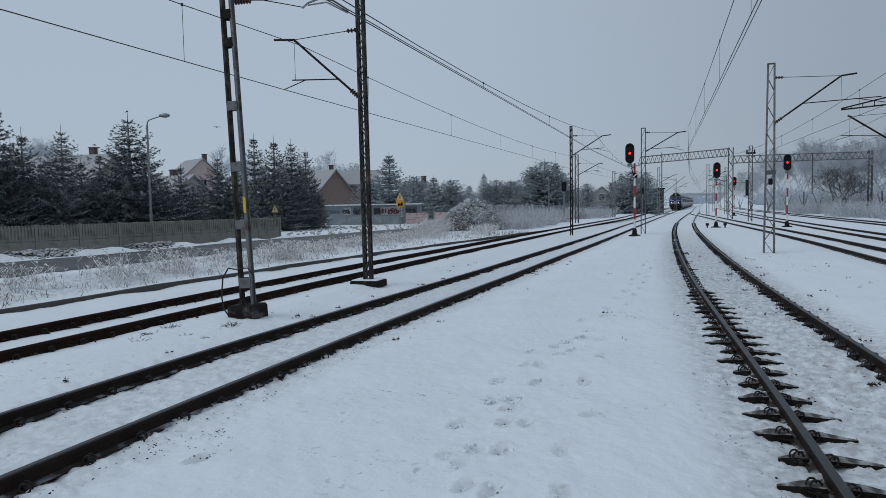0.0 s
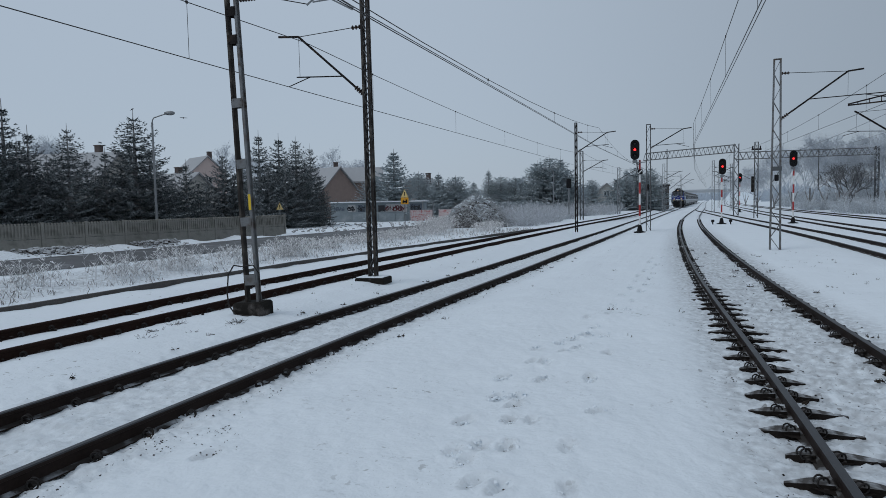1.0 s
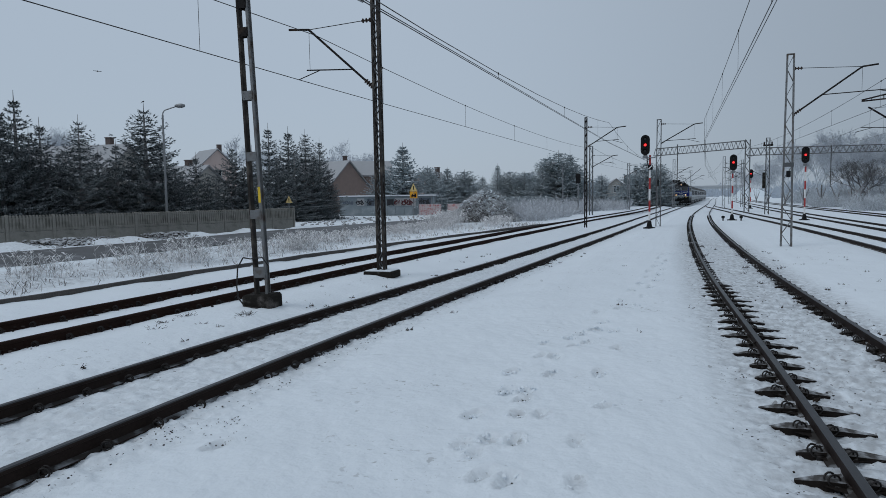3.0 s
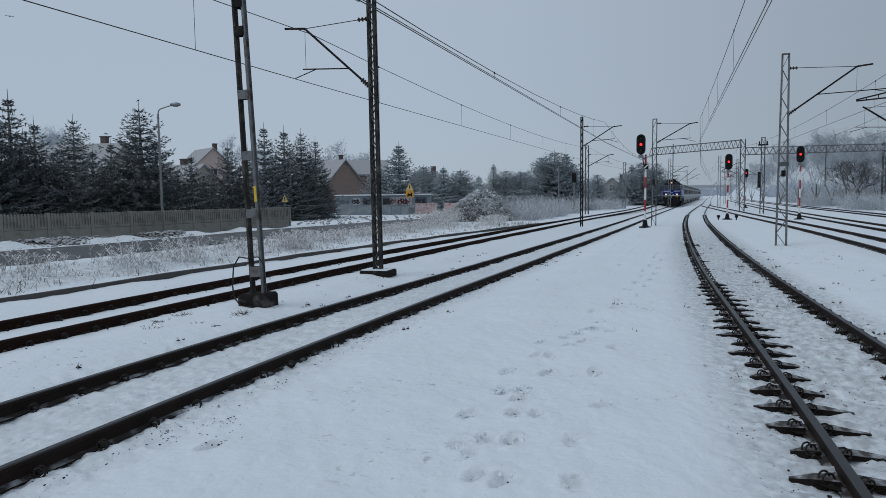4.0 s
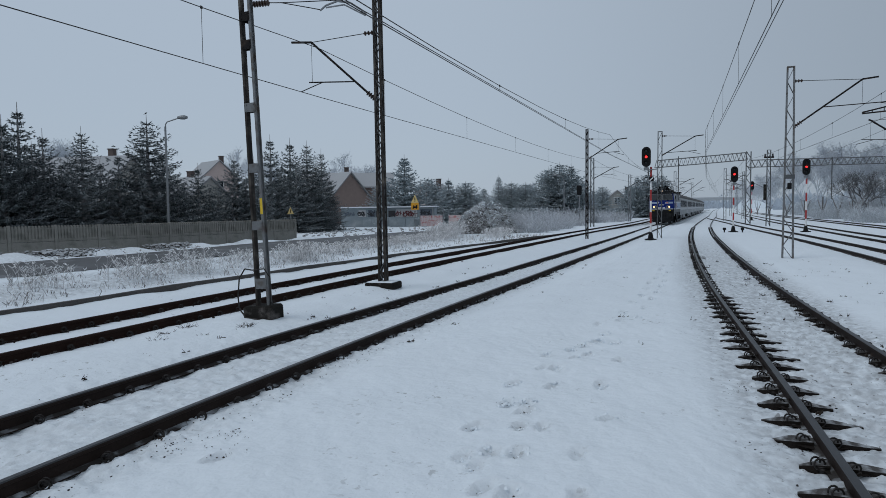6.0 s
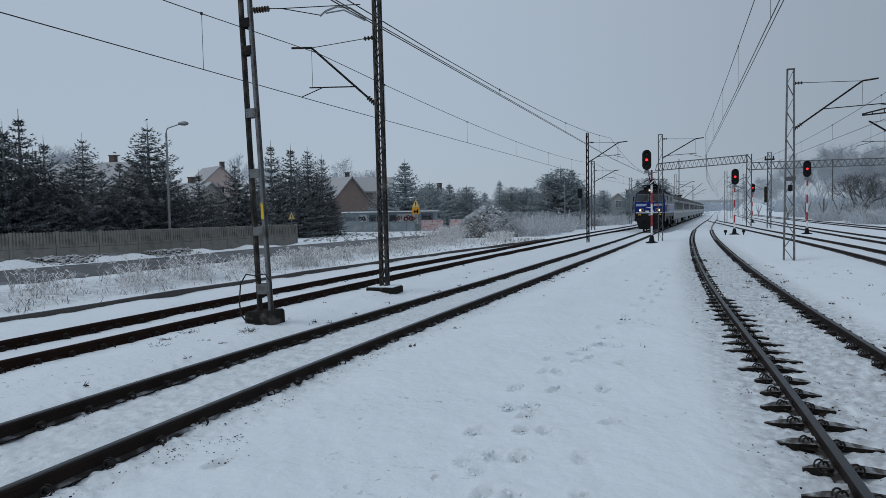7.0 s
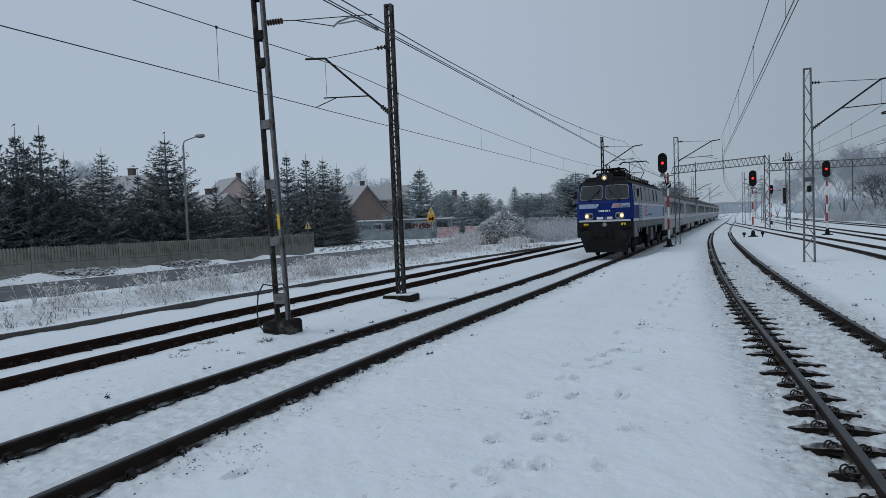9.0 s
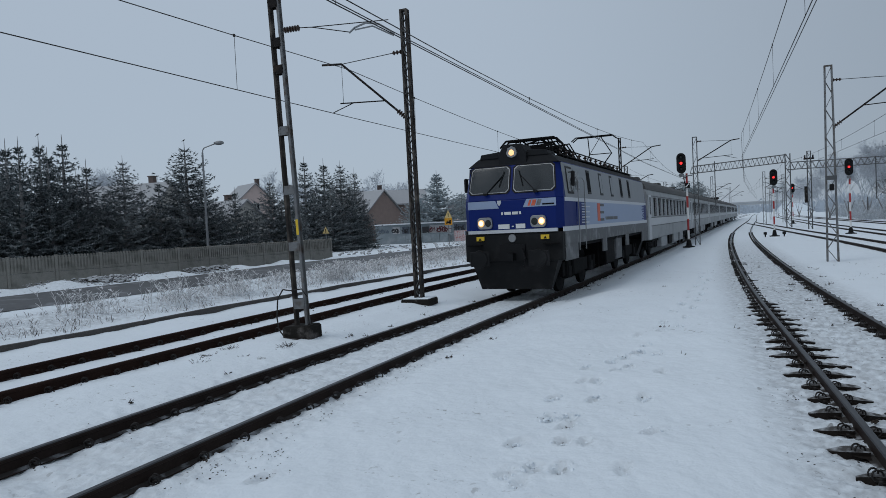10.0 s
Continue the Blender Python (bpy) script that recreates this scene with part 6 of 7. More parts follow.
def bogie(e, y, r, wheels, w=2.2):
    b = part("bogie", Mesh().box((0.98, y, 0.72), (0.14, wheels + 1.0, 0.28)).box((-0.98, y, 0.72), (0.14, wheels + 1.0, 0.28)).box((0, y, 0.75), (2.0, 0.6, 0.3)).box((1.06, y, 0.72), (0.10, wheels + 1.5, 0.42)).box((-1.06, y, 0.72), (0.10, wheels + 1.5, 0.42)).box((0, y, 0.62), (1.7, wheels + 1.2, 0.5)), NIGHT, e)
    for dy in (-wheels / 2, wheels / 2):
        for s in (-1, 1):
            part("wheel", Mesh().lathe([(0.0, 0.80), (r * 0.35, 0.80), (r * 0.8, 0.70), (r, 0.69), (r, 0.82), (r * 0.35, 0.86), (0.0, 0.86)] if s > 0 else [(0.0, -0.80), (r * 0.35, -0.80), (r * 0.8, -0.70), (r, -0.69), (r, -0.82), (r * 0.35, -0.86), (0.0, -0.86)], 18, (0, y + dy, r), "x"), NIGHT, b)
            part("spring", Mesh().tube((s * 1.08, y + dy - 0.35, 0.45), (s * 1.08, y + dy - 0.35, 0.95), 0.11, n=8).tube((s * 1.08, y + dy + 0.35, 0.45), (s * 1.08, y + dy + 0.35, 0.95), 0.11, n=8).box((s * 1.08, y + dy, 0.6), (0.16, 0.34, 0.34)), NIGHT, b)


def hexa(a, b):
    """Faces between two rings of points, with caps."""
    n = len(a)
    return list(a) + list(b), [(i, (i + 1) % n, n + (i + 1) % n, n + i) for i in range(n)] + [tuple(reversed(range(n))), tuple(range(n, 2 * n))]


def front_y(z):
    """How far the cab front leans back at height z."""
    return 0.0 if z < 2.62 else (z - 2.62) * 0.30


BODY_HEIGHTS = ((0.1, 0.15), (0.96, 1.08), (1.795, 1.93), (2.86, 3.09), (3.52, 3.77), (4.03, 4.17), (4.6, 4.90), (6.0, 6.28))
COACH_HEIGHTS = ((0.4, 0.4), (0.95, 0.97), (2.02, 2.12), (3.05, 3.24), (3.98, 4.24), (5.0, 5.25))


def raise_body(e, table):
    """Sets the built height above the rail of every part of a vehicle's body."""
    for o in e.children_recursive:
        for v in o.data.vertices:
            v.co.z = float(np.interp(v.co.z, [a for a, b in table], [b for a, b in table]))


def locomotive():
    e = empty("electric_locomotive", pose(0, 0, 0), "blue and grey electric locomotive with lit headlamps", "locomotive")
    L, W = 15.9, 1.485
    # lower cab front and body shell
    ring = lambda z, y0, w: [(-w + 0.18, y0, z), (w - 0.18, y0, z), (w, y0 + 0.22, z), (w, L - y0 - 0.22, z), (w - 0.18, L - y0, z), (-w + 0.18, L - y0, z), (-w, L - y0 - 0.22, z), (-w, y0 + 0.22, z)]
    body = Mesh()
    body.add(*hexa(ring(1.83, 0.0, W), ring(2.62, 0.0, W)), mi=1)
    body.add(*hexa(ring(2.62, 0.0, W), ring(3.62, front_y(3.62), W - 0.10)), mi=1)
    part("body", body, [BLUE, BLUE], e, "deep blue enamelled body", bevel=0.02)
    # grey upper side and pale lower side panels
    for s in (-1, 1):
        def side(y0, y1, z0, z1, m, nm, lab="", off=0.006):
            x0 = s * ((W if z0 <= 2.62 else W - 0.10 * (z0 - 2.62)) + off)
            x1 = s * ((W if z1 <= 2.62 else W - 0.10 * (z1 - 2.62)) + off)
            i0, i1 = x0 - s * 0.02, x1 - s * 0.02
            me = Mesh().add([(x0, y0, z0), (x0, y1, z0), (x1, y1, z1), (x1, y0, z1), (i0, y0, z0), (i0, y1, z0), (i1, y1, z1), (i1, y0, z1)], [(0, 1, 2, 3), (4, 7, 6, 5), (0, 3, 7, 4), (1, 5, 6, 2), (0, 4, 5, 1), (3, 2, 6, 7)])
            return part(nm, me, m, e, lab)
        side(0.42, L - 0.42, 2.60, 3.58, SIDE_GREY, "upper_side_panel", "light grey upper side")
        side(2.9, L - 0.9, 1.85, 2.52, SIDE_BLUE, "lower_side_panel", "pale blue lower side")
        side(0.30, L - 0.30, 2.52, 2.62, STRIPE, "side_stripe", "", 0.009)
        side(0.05, L - 0.05, 1.74, 1.86, STRIPE, "side_stripe", "", 0.012)
        for k in range(8):
            z = 1.92 + k * 0.075
            side(2.2, 3.25 + 0.06 * ((k * 3) % 5), z, z + 0.035, SIDE_BLUE if k % 2 else STRIPE, "speed_line", "", 0.014)
            side(L - 1.6 + 0.09 * ((k * 3) % 5), L - 0.75, z, z + 0.04, BLUE, "speed_line", "", 0.014)
        # logo bars and lettering bars
        side(4.55, 4.95, 1.95, 2.5, ORANGE, "logo_bar", "", 0.016)
        for lz in (1.95, 2.18, 2.41):
            side(5.0, 5.6, lz, lz + 0.08, SKIRT, "logo_bar", "", 0.016)
        side(5.85, 8.1, 1.98, 2.08, SKIRT, "lettering_bar", "", 0.016)
        # tall narrow side louvres, the second and third in body grey
        for i, y0 in enumerate((3.4, 5.3, 7.2, 9.2, 11.0)):
            fr = side(y0 - 0.06, y0 + 0.40, 2.76, 3.50, BLACK, "window_frame", "", 0.014)
            g = side(y0, y0 + 0.34, 2.83, 3.43, SIDE_GREY if i in (1, 2) else NIGHT, "window_pane", "", 0.022)
        # cab side window, door and handrails
        fr = side(0.75, 1.45, 2.72, 3.48, BLACK, "cab_side_window_frame", "", 0.014)
        side(0.82, 1.38, 2.78, 3.42, GLASS, "cab_side_window", "", 0.022)
        side(1.65, 2.25, 1.9, 3.45, SIDE_GREY, "cab_door", "", 0.012)
        side(1.65, 2.25, 1.88, 2.52, BLUE, "cab_door_lower", "", 0.016)
        side(1.75, 2.15, 2.85, 3.38, GLASS, "cab_door_window", "", 0.02)
        for yy in (1.55, 2.38):
            part("handrail", Mesh().line([(s * (W + 0.03), yy, 3.2), (s * (W + 0.09), yy, 3.1), (s * (W + 0.10), yy, 1.6), (s * (W + 0.06), yy + 0.1, 1.15)], 0.018, 6), CHROME, e)
        part("rear_view_mirror", Mesh().box((s * (W + 0.16), 0.72, 3.12), (0.10, 0.16, 0.42), chamfer=0.03).tube((s * W, 0.8, 3.3), (s * (W + 0.16), 0.72, 3.3), 0.015, n=6), BLACK, e)
        # skirt with cutouts above the bogies
        sk = Mesh().box((s * (W - 0.02), L / 2, 1.56), (0.05, L - 0.5, 0.40))
        for y0, y1 in ((0.3, 1.7), (5.3, 6.0), (L - 6.0, L - 5.3), (L - 1.7, L - 0.3)):
            sk.box((s * (W - 0.02), (y0 + y1) / 2, 1.15), (0.05, y1 - y0, 0.46))
        part("skirt", sk, SKIRT, e, "grimy grey side skirt")
        for y0, yl, z0, z1 in ((6.2, 1.6, 0.45, 1.3), (8.2, 1.2, 0.5, 1.35)):
            part("equipment_box", Mesh().box((s * 1.15, y0 + yl / 2, (z0 + z1) / 2), (0.5, yl, z1 - z0), chamfer=0.03), SKIRT if y0 > 8 else NIGHT, e)
    part("battery_box", Mesh().box((0, L / 2, 0.85), (2.3, 3.6, 0.8), chamfer=0.05), NIGHT, e)
    # frame, beam and plough at both ends
    part("underframe", Mesh().box((0, L / 2, 1.5), (2.8, L - 0.3, 0.5)), NIGHT, e)
    for k, (yy, sg) in enumerate(((0.0, 1), (L, -1))):
        y = lambda v: yy + sg * v
        beam = Mesh().prism([(-W + 0.02, 0.95), (W - 0.02, 0.95), (W - 0.02, 1.74), (-W + 0.02, 1.74)], y(0.02), y(0.5), "y")
        bm_ = part("buffer_beam", beam, FRONT_GREY, e, "black buffer beam", bevel=0.03)
        part("front_stripe", Mesh().box((0, y(0.02), 1.795), (2 * W - 0.30, 0.09, 0.09)), STRIPE, e, "white stripe")
        pl = Mesh().add(*hexa([(-1.30, y(0.06), 0.96), (1.30, y(0.06), 0.96), (1.30, y(0.6), 0.96), (-1.30, y(0.6), 0.96)], [(-1.05, y(0.16), 0.20), (1.05, y(0.16), 0.20), (0.98, y(0.6), 0.20), (-0.98, y(0.6), 0.20)]))
        part("plough", pl, FRONT_GREY, e, "black snow plough")
        for s in (-1, 1):
            bf = part("buffer", Mesh().lathe([(0.0, y(-0.42)), (0.24, y(-0.42)), (0.25, y(-0.36)), (0.11, y(-0.34)), (0.10, y(0.0)), (0.16, y(0.0))], 16, (s * 0.875, 0, 1.05), "y").box((s * 0.875, y(-0.36), 1.05), (0.60, 0.06, 0.42), chamfer=0.02), FRONT_GREY, e, "black round-headed buffer")
            part("yellow_plate", Mesh().box((s * 0.97, y(-0.005), 1.61), (0.24, 0.03, 0.12)), YELLOW, e, "small yellow warning plate")
            part("plate_mark", Mesh().prism([(s * 0.98 - 0.05, 1.56), (s * 0.98 + 0.05, 1.56), (s * 0.98, 1.64)], y(-0.024), y(-0.021), "y"), BLACK, e)
            part("step", Mesh().box((s * 1.15, y(-0.02), 1.42), (0.45, 0.12, 0.03)), NIGHT, e)
        part("coupler_recess", Mesh().box((0, y(-0.01), 1.2), (0.75, 0.06, 0.46)).box((0, y(-0.12), 1.08), (0.16, 0.25, 0.2)).line([(0.3, y(-0.05), 1.3), (0.42, y(-0.14), 1.0), (0.34, y(-0.06), 0.8)], 0.03, 6), BLACK, e)
        part("maker_plate", Mesh().lathe([(0.0, y(-0.01)), (0.11, y(-0.01)), (0.12, y(0.02))], 14, (0.0, 0, 1.60), "y"), CHROME, e)
        if k == 0:
            # windscreens
            for s in (-1, 1):
                za, zb = 2.84, 3.54
                ya, yb = front_y(za), front_y(zb)
                xa, xb = s * 0.09, s * 1.26
                def pane(g, off, m, nm, lab=""):
                    lo, hi = min(xa, xb) - g, max(xa, xb) + g
                    dz = g
                    yl, yh = front_y(za - dz) - off, front_y(zb + dz) - off
                    k2 = 0.08
                    pts = [(lo + k2, za - dz), (hi - k2, za - dz), (hi, za - dz + k2), (hi - (0.05 if s > 0 else 0), zb + dz - k2), (hi - k2 - (0.05 if s > 0 else 0), zb + dz), (lo + k2 + (0.05 if s < 0 else 0), zb + dz), (lo + (0.05 if s < 0 else 0), zb + dz - k2), (lo, za - dz + k2)]
                    A = [(px, front_y(pz) - off, pz) for px, pz in pts]
                    B_ = [(px, front_y(pz) - off + 0.03, pz) for px, pz in pts]
                    return part(nm, Mesh().add(*hexa(A, B_)), m, e, lab)
                pane(0.055, 0.012, BLACK, "windscreen_rubber")
                pane(0.020, 0.017, CHROME, "windscreen_trim", "thin bright windscreen trim")
                pane(0.0, 0.022, GLASS, "windscreen", "dark reflecting windscreen")
                part("wiper", Mesh().tube((s * 0.75, front_y(2.84) - 0.05, 2.80), (s * 0.28, front_y(3.28) - 0.05, 3.28), 0.014, n=5).tube((s * 0.36, front_y(3.0) - 0.055, 2.98), (s * 0.22, front_y(3.42) - 0.055, 3.42), 0.012, n=5).box((s * 0.75, -0.02, 2.80), (0.12, 0.07, 0.06)), BLACK, e)
                # headlamp cluster
                cx = s * 0.80
                out = [(cx + a * 0.125 + 0.10 * math.cos(k2), 2.03 + b * 0.055 + 0.10 * math.sin(k2)) for a, b, k0 in ((1, 1, 0), (-1, 1, 0.5), (-1, -1, 1), (1, -1, 1.5)) for k2 in np.linspace(k0 * math.pi, (k0 + 0.5) * math.pi, 5)]
                hl = part("headlamp_bezel", Mesh().prism(out, -0.06, 0.02, "y"), CHROME, e, "bright rounded headlamp bezel", bevel=0.01)
                part("reflector", Mesh().lathe([(0.0, -0.075), (0.085, -0.07), (0.098, -0.062)], 18, (cx + s * 0.105, 0, 2.03), "y"), LIT_RIM, hl, "warm glowing reflector")
                part("headlamp", Mesh().lathe([(0.0, -0.10), (0.045, -0.095), (0.062, -0.078)], 18, (cx + s * 0.105, 0, 2.03), "y"), LIT, hl, "lit warm headlamp")
                part("tail_lamp", Mesh().lathe([(0.0, -0.08), (0.085, -0.075), (0.095, -0.062)], 18, (cx - s * 0.105, 0, 2.03), "y"), LENS_OFF, hl, "unlit dark lamp")
                # pale slanted bars
                pts = [(s * 0.36, 2.41), (s * 1.32, 2.41), (s * 1.32, 2.615), (s * 0.47, 2.615)]
                part("livery_bar", Mesh().prism(pts, -0.012, 0.0, "y"), SIDE_BLUE, e, "pale slanted livery bar")
            part("logo_bar", Mesh().prism([(0.50, 2.44), (0.56, 2.44), (0.62, 2.59), (0.56, 2.59)], -0.02, -0.012, "y").prism([(0.60, 2.44), (0.71, 2.44), (0.77, 2.59), (0.66, 2.59)], -0.02, -0.012, "y"), ORANGE, e)
            part("logo_bar", Mesh().prism([(0.75, 2.44), (0.86, 2.44), (0.92, 2.59), (0.81, 2.59)], -0.02, -0.012, "y"), SKIRT, e)
            part("lettering_bar", Mesh().box((1.10, -0.016, 2.465), (0.34, 0.008, 0.04)), NIGHT, e)
            for u, wd in ((-0.25, 0.34), (0.02, 0.06), (0.25, 0.28)):
                part("number_bar", Mesh().box((u + 0.02, -0.012, 1.925), (wd, 0.012, 0.12 if wd > 0.1 else 0.03)), WHITE, e)
            for u, wd in ((-0.27, 0.05), (-0.10, 0.20), (0.12, 0.17), (0.27, 0.06)):
                part("number_bar", Mesh().box((u, -0.012, 2.27), (wd, 0.012, 0.075)), WHITE, e)
            part("crest", Mesh().prism([(-0.35, 2.47), (-0.30, 2.53), (-0.29, 2.615), (-0.41, 2.615), (-0.40, 2.53)], -0.014, 0.0, "y"), STRIPE, e)
    # roof with sloping cab caps and a raised lamp housing
    y0 = front_y(3.62)
    W2 = W - 0.10
    rf = Mesh()
    lo = [(-W2, y0 - 0.03, 3.60), (W2, y0 - 0.03, 3.60), (W2, L - y0 + 0.03, 3.60), (-W2, L - y0 + 0.03, 3.60)]
    mid = [(-W2 + 0.28, y0 + 0.14, 3.92), (W2 - 0.28, y0 + 0.14, 3.92), (W2 - 0.28, L - y0 - 0.14, 3.92), (-W2 + 0.28, L - y0 - 0.14, 3.92)]
    hi = [(-W2 + 0.75, y0 + 0.5, 4.03), (W2 - 0.75, y0 + 0.5, 4.03), (W2 - 0.75, L - y0 - 0.5, 4.03), (-W2 + 0.75, L - y0 - 0.5, 4.03)]
    rf.add(*hexa(lo, mid)).add(*hexa(mid, hi))
    part("roof", rf, ROOF_GREY, e, "sooty dark grey roof", bevel=0.03)
    part("lamp_housing", Mesh().prism([(-0.42, 3.62), (0.42, 3.62), (0.42, 4.02), (0.26, 4.24), (-0.26, 4.24), (-0.42, 4.02)], y0 + 0.0, y0 + 0.9, "y").prism([(-1.05, 3.9), (-0.42, 3.9), (-0.42, 4.1), (-1.0, 4.06)], y0 + 0.1, y0 + 0.9, "y").prism([(1.05, 3.9), (0.42, 3.9), (0.42, 4.1), (1.0, 4.06)], y0 + 0.1, y0 + 0.9, "y"), ROOF_GREY, e, bevel=0.02)
    tl = part("top_lamp_bezel", Mesh().lathe([(0.0, y0 - 0.06), (0.16, y0 - 0.06), (0.17, y0 + 0.02)], 8, (0, 0, 4.03), "y"), CHROME, e)
    part("top_lamp", Mesh().lathe([(0.0, y0 - 0.09), (0.06, y0 - 0.085), (0.085, y0 - 0.062)], 16, (0, 0, 4.03), "y"), LIT_TOP, tl, "lit warm top lamp")
    # roof gear
    part("roof_hatch", Mesh().box((0, 4.6, 4.08), (1.3, 2.4, 0.14), chamfer=0.03).box((0, 8.0, 4.10), (1.2, 3.0, 0.18), chamfer=0.03).box((0, 11.4, 4.08), (1.2, 2.0, 0.14), chamfer=0.03), ROOF_GREY, e)
    for yy in np.arange(2.8, 13.5, 0.9):
        for s in (-1, 1):
            part("roof_insulator", insulator(Mesh(), (s * 0.72, yy, 4.0), (s * 0.72, yy, 4.26), 0.08, 3), INSUL, e)
    for s in (-1, 1):
        part("busbar", Mesh().line([(s * 0.72, 2.6, 4.28), (s * 0.72, 13.4, 4.28)], 0.02, 6), NIGHT, e)
        part("roof_walk", Mesh().box((s * 1.02, L / 2, 4.0), (0.18, L - 3.4, 0.04)), NIGHT, e)

    def pantograph(yc, up, nm, lab):
        p = part(nm, Mesh().box((0, yc, 4.22), (1.2, 1.7, 0.06)).box((0.45, yc, 4.12), (0.12, 0.12, 0.2)).box((-0.45, yc, 4.12), (0.12, 0.12, 0.2)), NIGHT, e, lab)
        knee = (yc + 1.15, 4.22 + up * 0.52) if up > 0.3 else (yc + 1.6, 4.38)
        head = (yc - 0.1, 4.30 + up) if up > 0.3 else (yc - 0.4, 4.46)
        for s in (-1, 1):
            part("lower_arm", Mesh().tube((s * 0.4, yc - 0.5, 4.25), (s * 0.5, *knee), 0.028, n=6), NIGHT, p)
            part("upper_arm", Mesh().tube((s * 0.5, *knee), (s * 0.28, *head), 0.022, n=6), NIGHT, p)
            part("collector", Mesh().line([(-0.98, head[0] + s * 0.16, head[1] - 0.14), (-0.78, head[0] + s * 0.16, head[1] + 0.02), (0.78, head[0] + s * 0.16, head[1] + 0.02), (0.98, head[0] + s * 0.16, head[1] - 0.14)], 0.026, 6), NIGHT, p)
        part("cross_brace", Mesh().tube((-0.5, *knee), (0.5, *knee), 0.02, n=6).tube((-0.5, *knee), (0.28, *head), 0.014, n=5).tube((-0.28, *head), (0.28, *head), 0.02, n=5), NIGHT, p)

    # cables, resistor frames and arms crowding the front half of the roof
    for k in range(9):
        ya = 1.9 + k * 0.42
        part("roof_cable", Mesh().line([(-0.55 + 0.1 * (k % 3), ya, 4.1), (-0.45, ya + 0.2, 4.44 + 0.06 * (k % 2)), (0.35, ya + 0.35, 4.50 + 0.05 * (k % 3)), (0.62, ya + 0.7, 4.12)], 0.022, 5), NIGHT, e)
    for k in range(4):
        part("roof_frame", Mesh().box((0.0, 2.0 + 0.75 * k, 4.30), (1.5, 0.06, 0.05)).box((0.7, 2.0 + 0.75 * k, 4.18), (0.06, 0.06, 0.24)).box((-0.7, 2.0 + 0.75 * k, 4.18), (0.06, 0.06, 0.24)), NIGHT, e)
    pantograph(2.6, 0.0, "front_pantograph", "folded current collector")
    pantograph(11.6, 1.17, "rear_pantograph", "raised current collector")
    raise_body(e, BODY_HEIGHTS)
    bogie(e, 3.4, 0.6, 2.9)
    bogie(e, L - 3.4, 0.6, 2.9)
    return e


def coach(label):
    e = empty("passenger_coach", pose(0, 0, 0), label, "passenger coach", "coaches")
    L, W = 24.2, 1.41
    part("lower_body", Mesh().prism([(-W, 0.95), (W, 0.95), (W, 2.02), (-W, 2.02)], 0, L, "y"), SILVER, e, bevel=0.03)
    part("upper_body", Mesh().prism([(-W, 2.02), (W, 2.02), (W - 0.03, 3.05), (W - 0.10, 3.32), (-W + 0.10, 3.32), (-W + 0.03, 3.05)], 0, L, "y"), SILVER, e)
    roof = [(-W + 0.06, 3.31), (W - 0.06, 3.31)] + [((W - 0.08) * math.cos(a), 3.36 + 0.62 * math.sin(a)) for a in np.linspace(0.08, math.pi - 0.08, 11)]
    part("roof", Mesh().prism(roof, 0.03, L - 0.03, "y"), COACH_ROOF, e, "dull grey rounded roof", smooth=False)
    for s in (-1, 1):
        part("pale_band", Mesh().box((s * (W + 0.008), L / 2, 1.80), (0.02, L - 1.9, 0.36)), SILVER_BAND, e)
        for z in (1.60, 2.0, 3.03):
            part("body_seam", Mesh().box((s * (W + 0.012 if z < 2.1 else W - 0.02), L / 2, z), (0.03, L - 1.9, 0.025)), SKIRT, e)
        for i in range(11):
            y = 2.75 + i * 1.87
            w = part("window", Mesh().box((s * (W + 0.002), y, 2.52), (0.05, 0.80, 0.90), chamfer=0.02), BLACK, e)
            part("pane", Mesh().box((s * (W + 0.016), y, 2.50), (0.04, 0.68, 0.76)), PANE, w)
        for y in (0.75, L - 0.75):
            d = part("door", Mesh().box((s * (W + 0.004), y, 2.0), (0.04, 0.82, 2.1), chamfer=0.015), SILVER_BAND, e)
            part("door_window", Mesh().box((s * (W + 0.018), y, 2.55), (0.04, 0.38, 0.8)), PANE, d)
            part("step", Mesh().box((s * (W - 0.05), y, 0.62), (0.3, 0.7, 0.04)).box((s * (W - 0.05), y, 0.88), (0.3, 0.7, 0.04)), NIGHT, e)
        for y0, yl in ((5.2, 2.6), (8.6, 1.7), (11.2, 2.8), (15.0, 2.2)):
            part("underfloor_box", Mesh().box((s * 1.18, y0 + yl / 2, 0.68), (0.4, yl, 0.56), chamfer=0.03), SILVER if yl > 2 else NIGHT, e)
    part("underframe", Mesh().box((0, L / 2, 0.9), (2.4, L - 1.0, 0.22)), NIGHT, e)
    for y in (-0.12, L + 0.12):
        part("gangway", Mesh().box((0, y, 2.2), (1.3, 0.3, 2.4)), NIGHT, e)
    for y in (3.2, 12.0, 20.5):
        part("roof_vent", Mesh().box((0.3, y, 4.0), (0.5, 0.8, 0.16), chamfer=0.04), COACH_ROOF, e)
    raise_body(e, COACH_HEIGHTS)
    bogie(e, 3.0, 0.46, 2.5)
    bogie(e, L - 3.0, 0.46, 2.5)
    return e


loco = locomotive()
coaches = [coach("silver-grey passenger coach with dull roof and small windows")]
coaches += [copy_thing(coaches[0], pose(0, 0, 0)) for _ in range(6)]


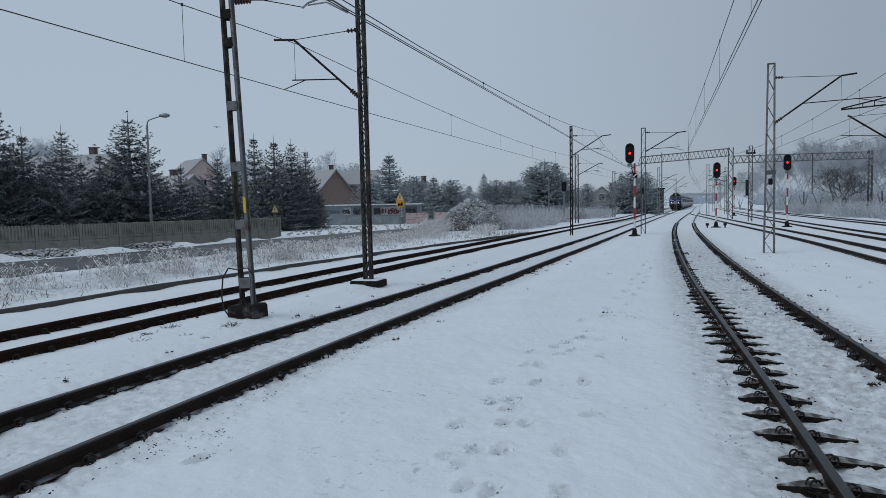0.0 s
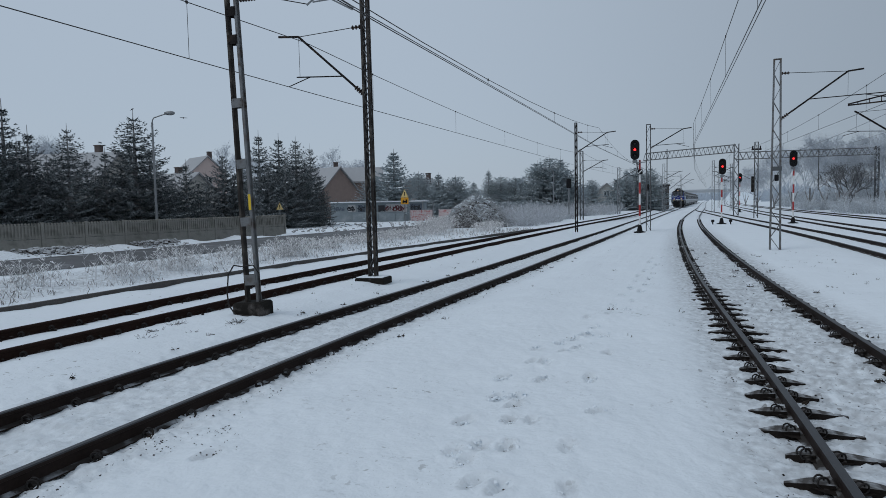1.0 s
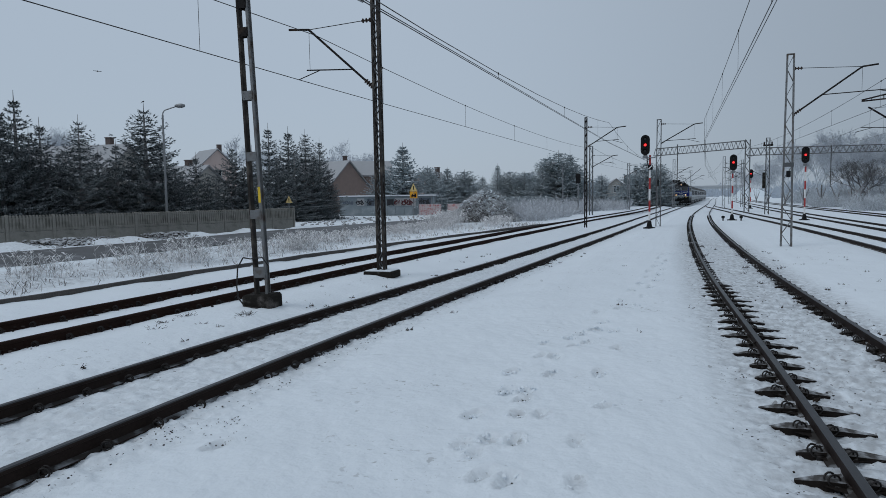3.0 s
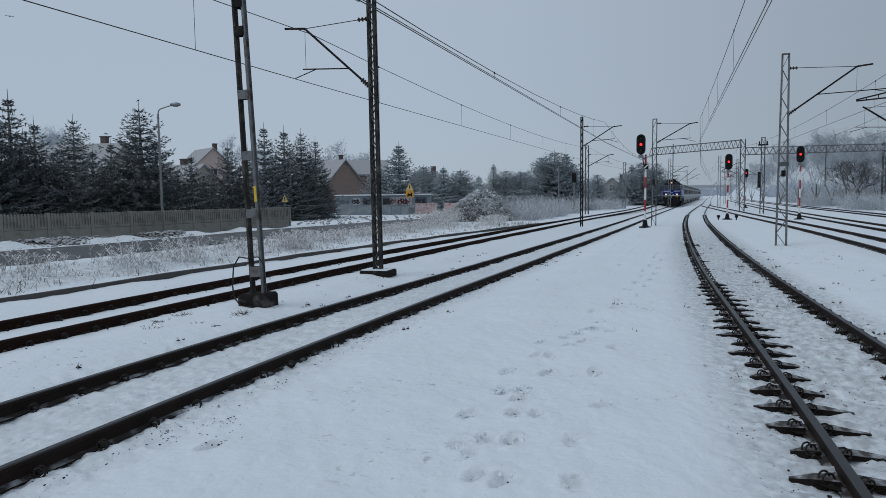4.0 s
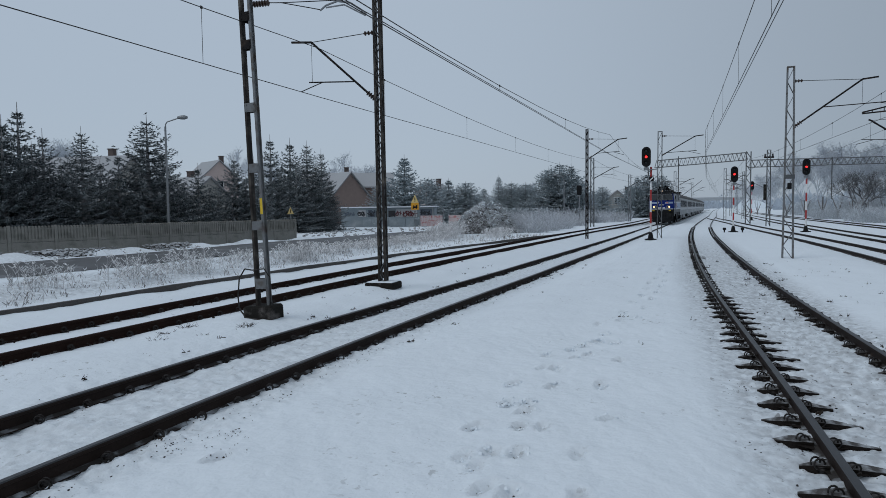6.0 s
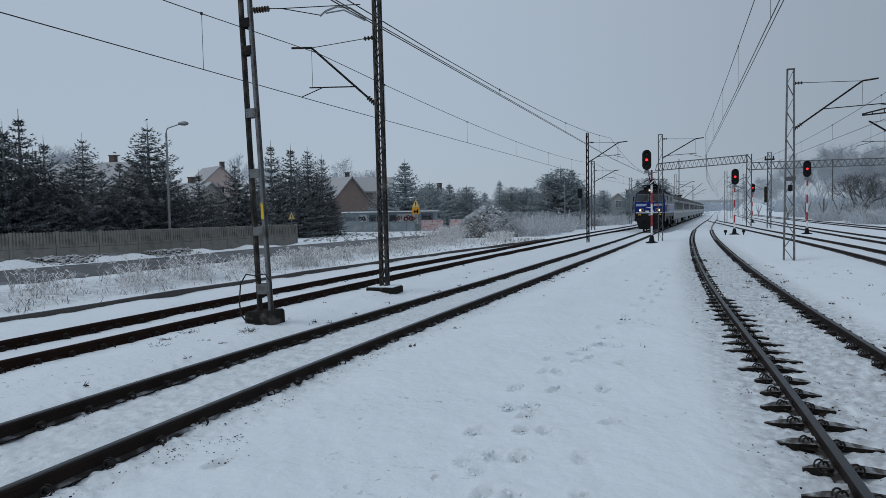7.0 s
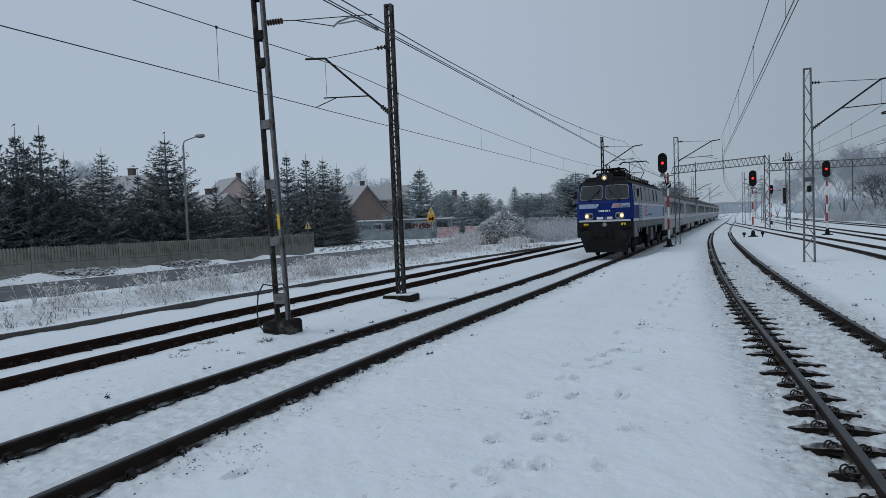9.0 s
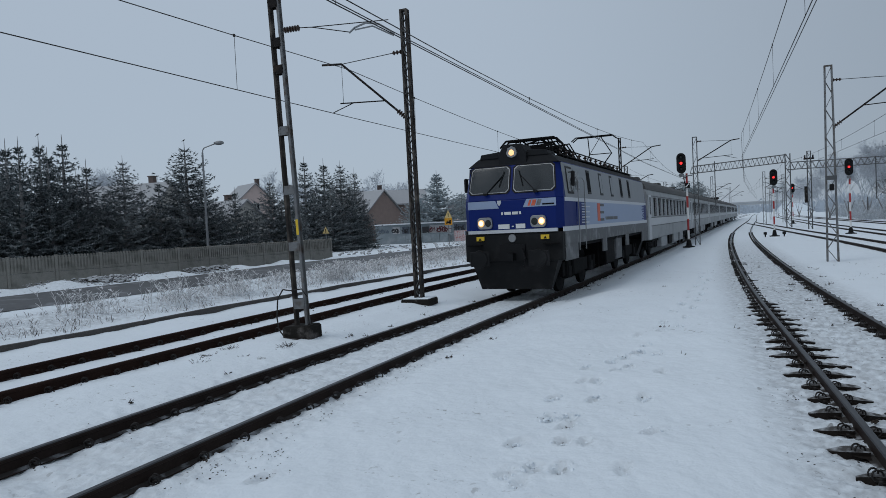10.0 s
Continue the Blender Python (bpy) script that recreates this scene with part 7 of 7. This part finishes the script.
# ---------- a bird crossing the sky ----------
def bird_mesh():
    e = empty("bird", pose(0, 0, 0), "small dark bird flying with spread wings", "bird")
    part("body", Mesh().lathe([(0.0, -0.14), (0.035, -0.08), (0.05, 0.0), (0.03, 0.1), (0.015, 0.16), (0.0, 0.18)], 10, (0, 0, 0), "x"), BLACK, e)
    part("wing", Mesh().prism([(-0.05, 0.03), (0.07, 0.03), (0.0, 0.30), (-0.05, 0.28)], 0.0, 0.015, "z"), BLACK, e)
    part("wing", Mesh().prism([(-0.05, -0.03), (0.07, -0.03), (0.0, -0.30), (-0.05, -0.28)], 0.0, 0.015, "z"), BLACK, e)
    return e


bird = bird_mesh()


def perched_bird(x, y, z, turn):
    e = empty("bird", pose(x, y, z, 0, 0, turn), "small dark bird perched on a spruce tip", "bird")
    e.matrix_world = e.matrix_world @ Matrix.Scale(0.55, 4) @ pose(0, 0, 0, 0, -28, 0)
    part("body", Mesh().lathe([(0.0, -0.15), (0.05, -0.09), (0.075, 0.0), (0.05, 0.1), (0.045, 0.15), (0.0, 0.19)], 10, (0, 0, 0.06), "x"), BLACK, e)
    part("tail", Mesh().box((-0.22, 0, 0.03), (0.20, 0.05, 0.02), (0, -12, 0)), BLACK, e)


x, y = polar(bearing(236), 46)
perched_bird(x, y, 8.24, 30)
x, y = polar(bearing(-40), 44)
perched_bird(x, y, 8.2, 20)


# ---------- cars waiting far off by the crossing ----------
def car(label, paint):
    e = empty("car", pose(0, 0, 0), label, "car", "cars")
    part("body", Mesh().prism([(-2.05, 0.30), (2.05, 0.30), (2.1, 0.62), (1.95, 0.80), (0.95, 0.92), (-1.95, 0.95), (-2.1, 0.6)], -0.85, 0.85, "y"), paint, e, bevel=0.05)
    part("cabin", Mesh().prism([(-1.75, 0.93), (0.95, 0.91), (0.35, 1.42), (-1.35, 1.44)], -0.74, 0.74, "y"), PANE, e)
    part("roof", Mesh().box((-0.5, 0, 1.45), (1.6, 1.42, 0.05), chamfer=0.02), SNOW, e, "roof dusted with snow")
    for x in (-1.3, 1.3):
        for s in (-1, 1):
            part("wheel", Mesh().lathe([(0.0, -0.1), (0.30, -0.1), (0.31, 0.0), (0.30, 0.1), (0.0, 0.1)], 14, (x, s * 0.78, 0.31), "y"), BLACK, e)
    for s in (-1, 1):
        part("headlight", Mesh().lathe([(0.0, 2.16), (0.10, 2.12), (0.13, 2.02)], 10, (0, s * 0.6, 0.66), "x"), CAR_LAMP, e, "lit headlight")
    return e


CAR_LAMP = mat("lit_car_lamp", (0.9, 0.85, 0.7), 0.3, vary=0.0, emit=(1.0, 0.86, 0.66), power=2.5)
cars = [car("small dark car with lit headlights on the road", mat("dark_car_paint", (0.03, 0.03, 0.035), 0.3)), car("small silver car with lit headlights on the road", mat("silver_car_paint", (0.25, 0.26, 0.27), 0.3, 0.4))]


def vehicle_rows(behind, base):
    """A vehicle whose front end is so far behind the train's nose, riding on the main track."""
    rows = []
    for k in range(21):
        t = 0.5 * k
        y = 193.3 - 17.5 * t + behind
        a, b = y + 3.0, y + base
        pa, pb = (LINE_A(a), a, drop(a)), (LINE_A(b), b, drop(b))
        yaw = -math.degrees(math.atan2(pb[0] - pa[0], b - a))
        pit = math.degrees(math.atan2(pb[2] - pa[2], b - a))
        x = pa[0] - 3.0 * (pb[0] - pa[0]) / (b - a)
        z = pa[2] - 3.0 * (pb[2] - pa[2]) / (b - a) + 0.123
        rows.append((t, pose(x, y, z, pit, 0, yaw)))
    return rows


def motions():
    walk(loco, vehicle_rows(0.0, 12.9))
    for i, c in enumerate(coaches):
        walk(c, vehicle_rows(16.5 + 24.75 * i, 21.2))
    for c, px, v in ((cars[0], 1119, -9.0), (cars[1], 1131, -6.0)):
        rows = []
        for t in (0.0, 2.5, 5.0, 7.5, 10.0):
            x, y = polar(bearing(px + v * t), 205)
            rows.append((t, pose(x, y, 0.0, 0, 0, -110)))
        walk(c, rows)
    walk(bird, [(0.0, pose(-35.66, 45.74, 8.86, 0, 10, 140)), (0.5, pose(-36.85, 44.79, 9.12, 0, -8, 142)), (1.0, pose(-37.9, 43.92, 9.33, 0, 10, 144)), (2.0, pose(-40.03, 41.98, 10.27, 0, -10, 148)), (2.7, pose(-41.9, 40.2, 11.3, 0, 8, 150)), (4.5, pose(-49, 34, 17.5, 0, -8, 152)), (10.0, pose(-75, 12, 26, 0, 0, 152))])


motions()
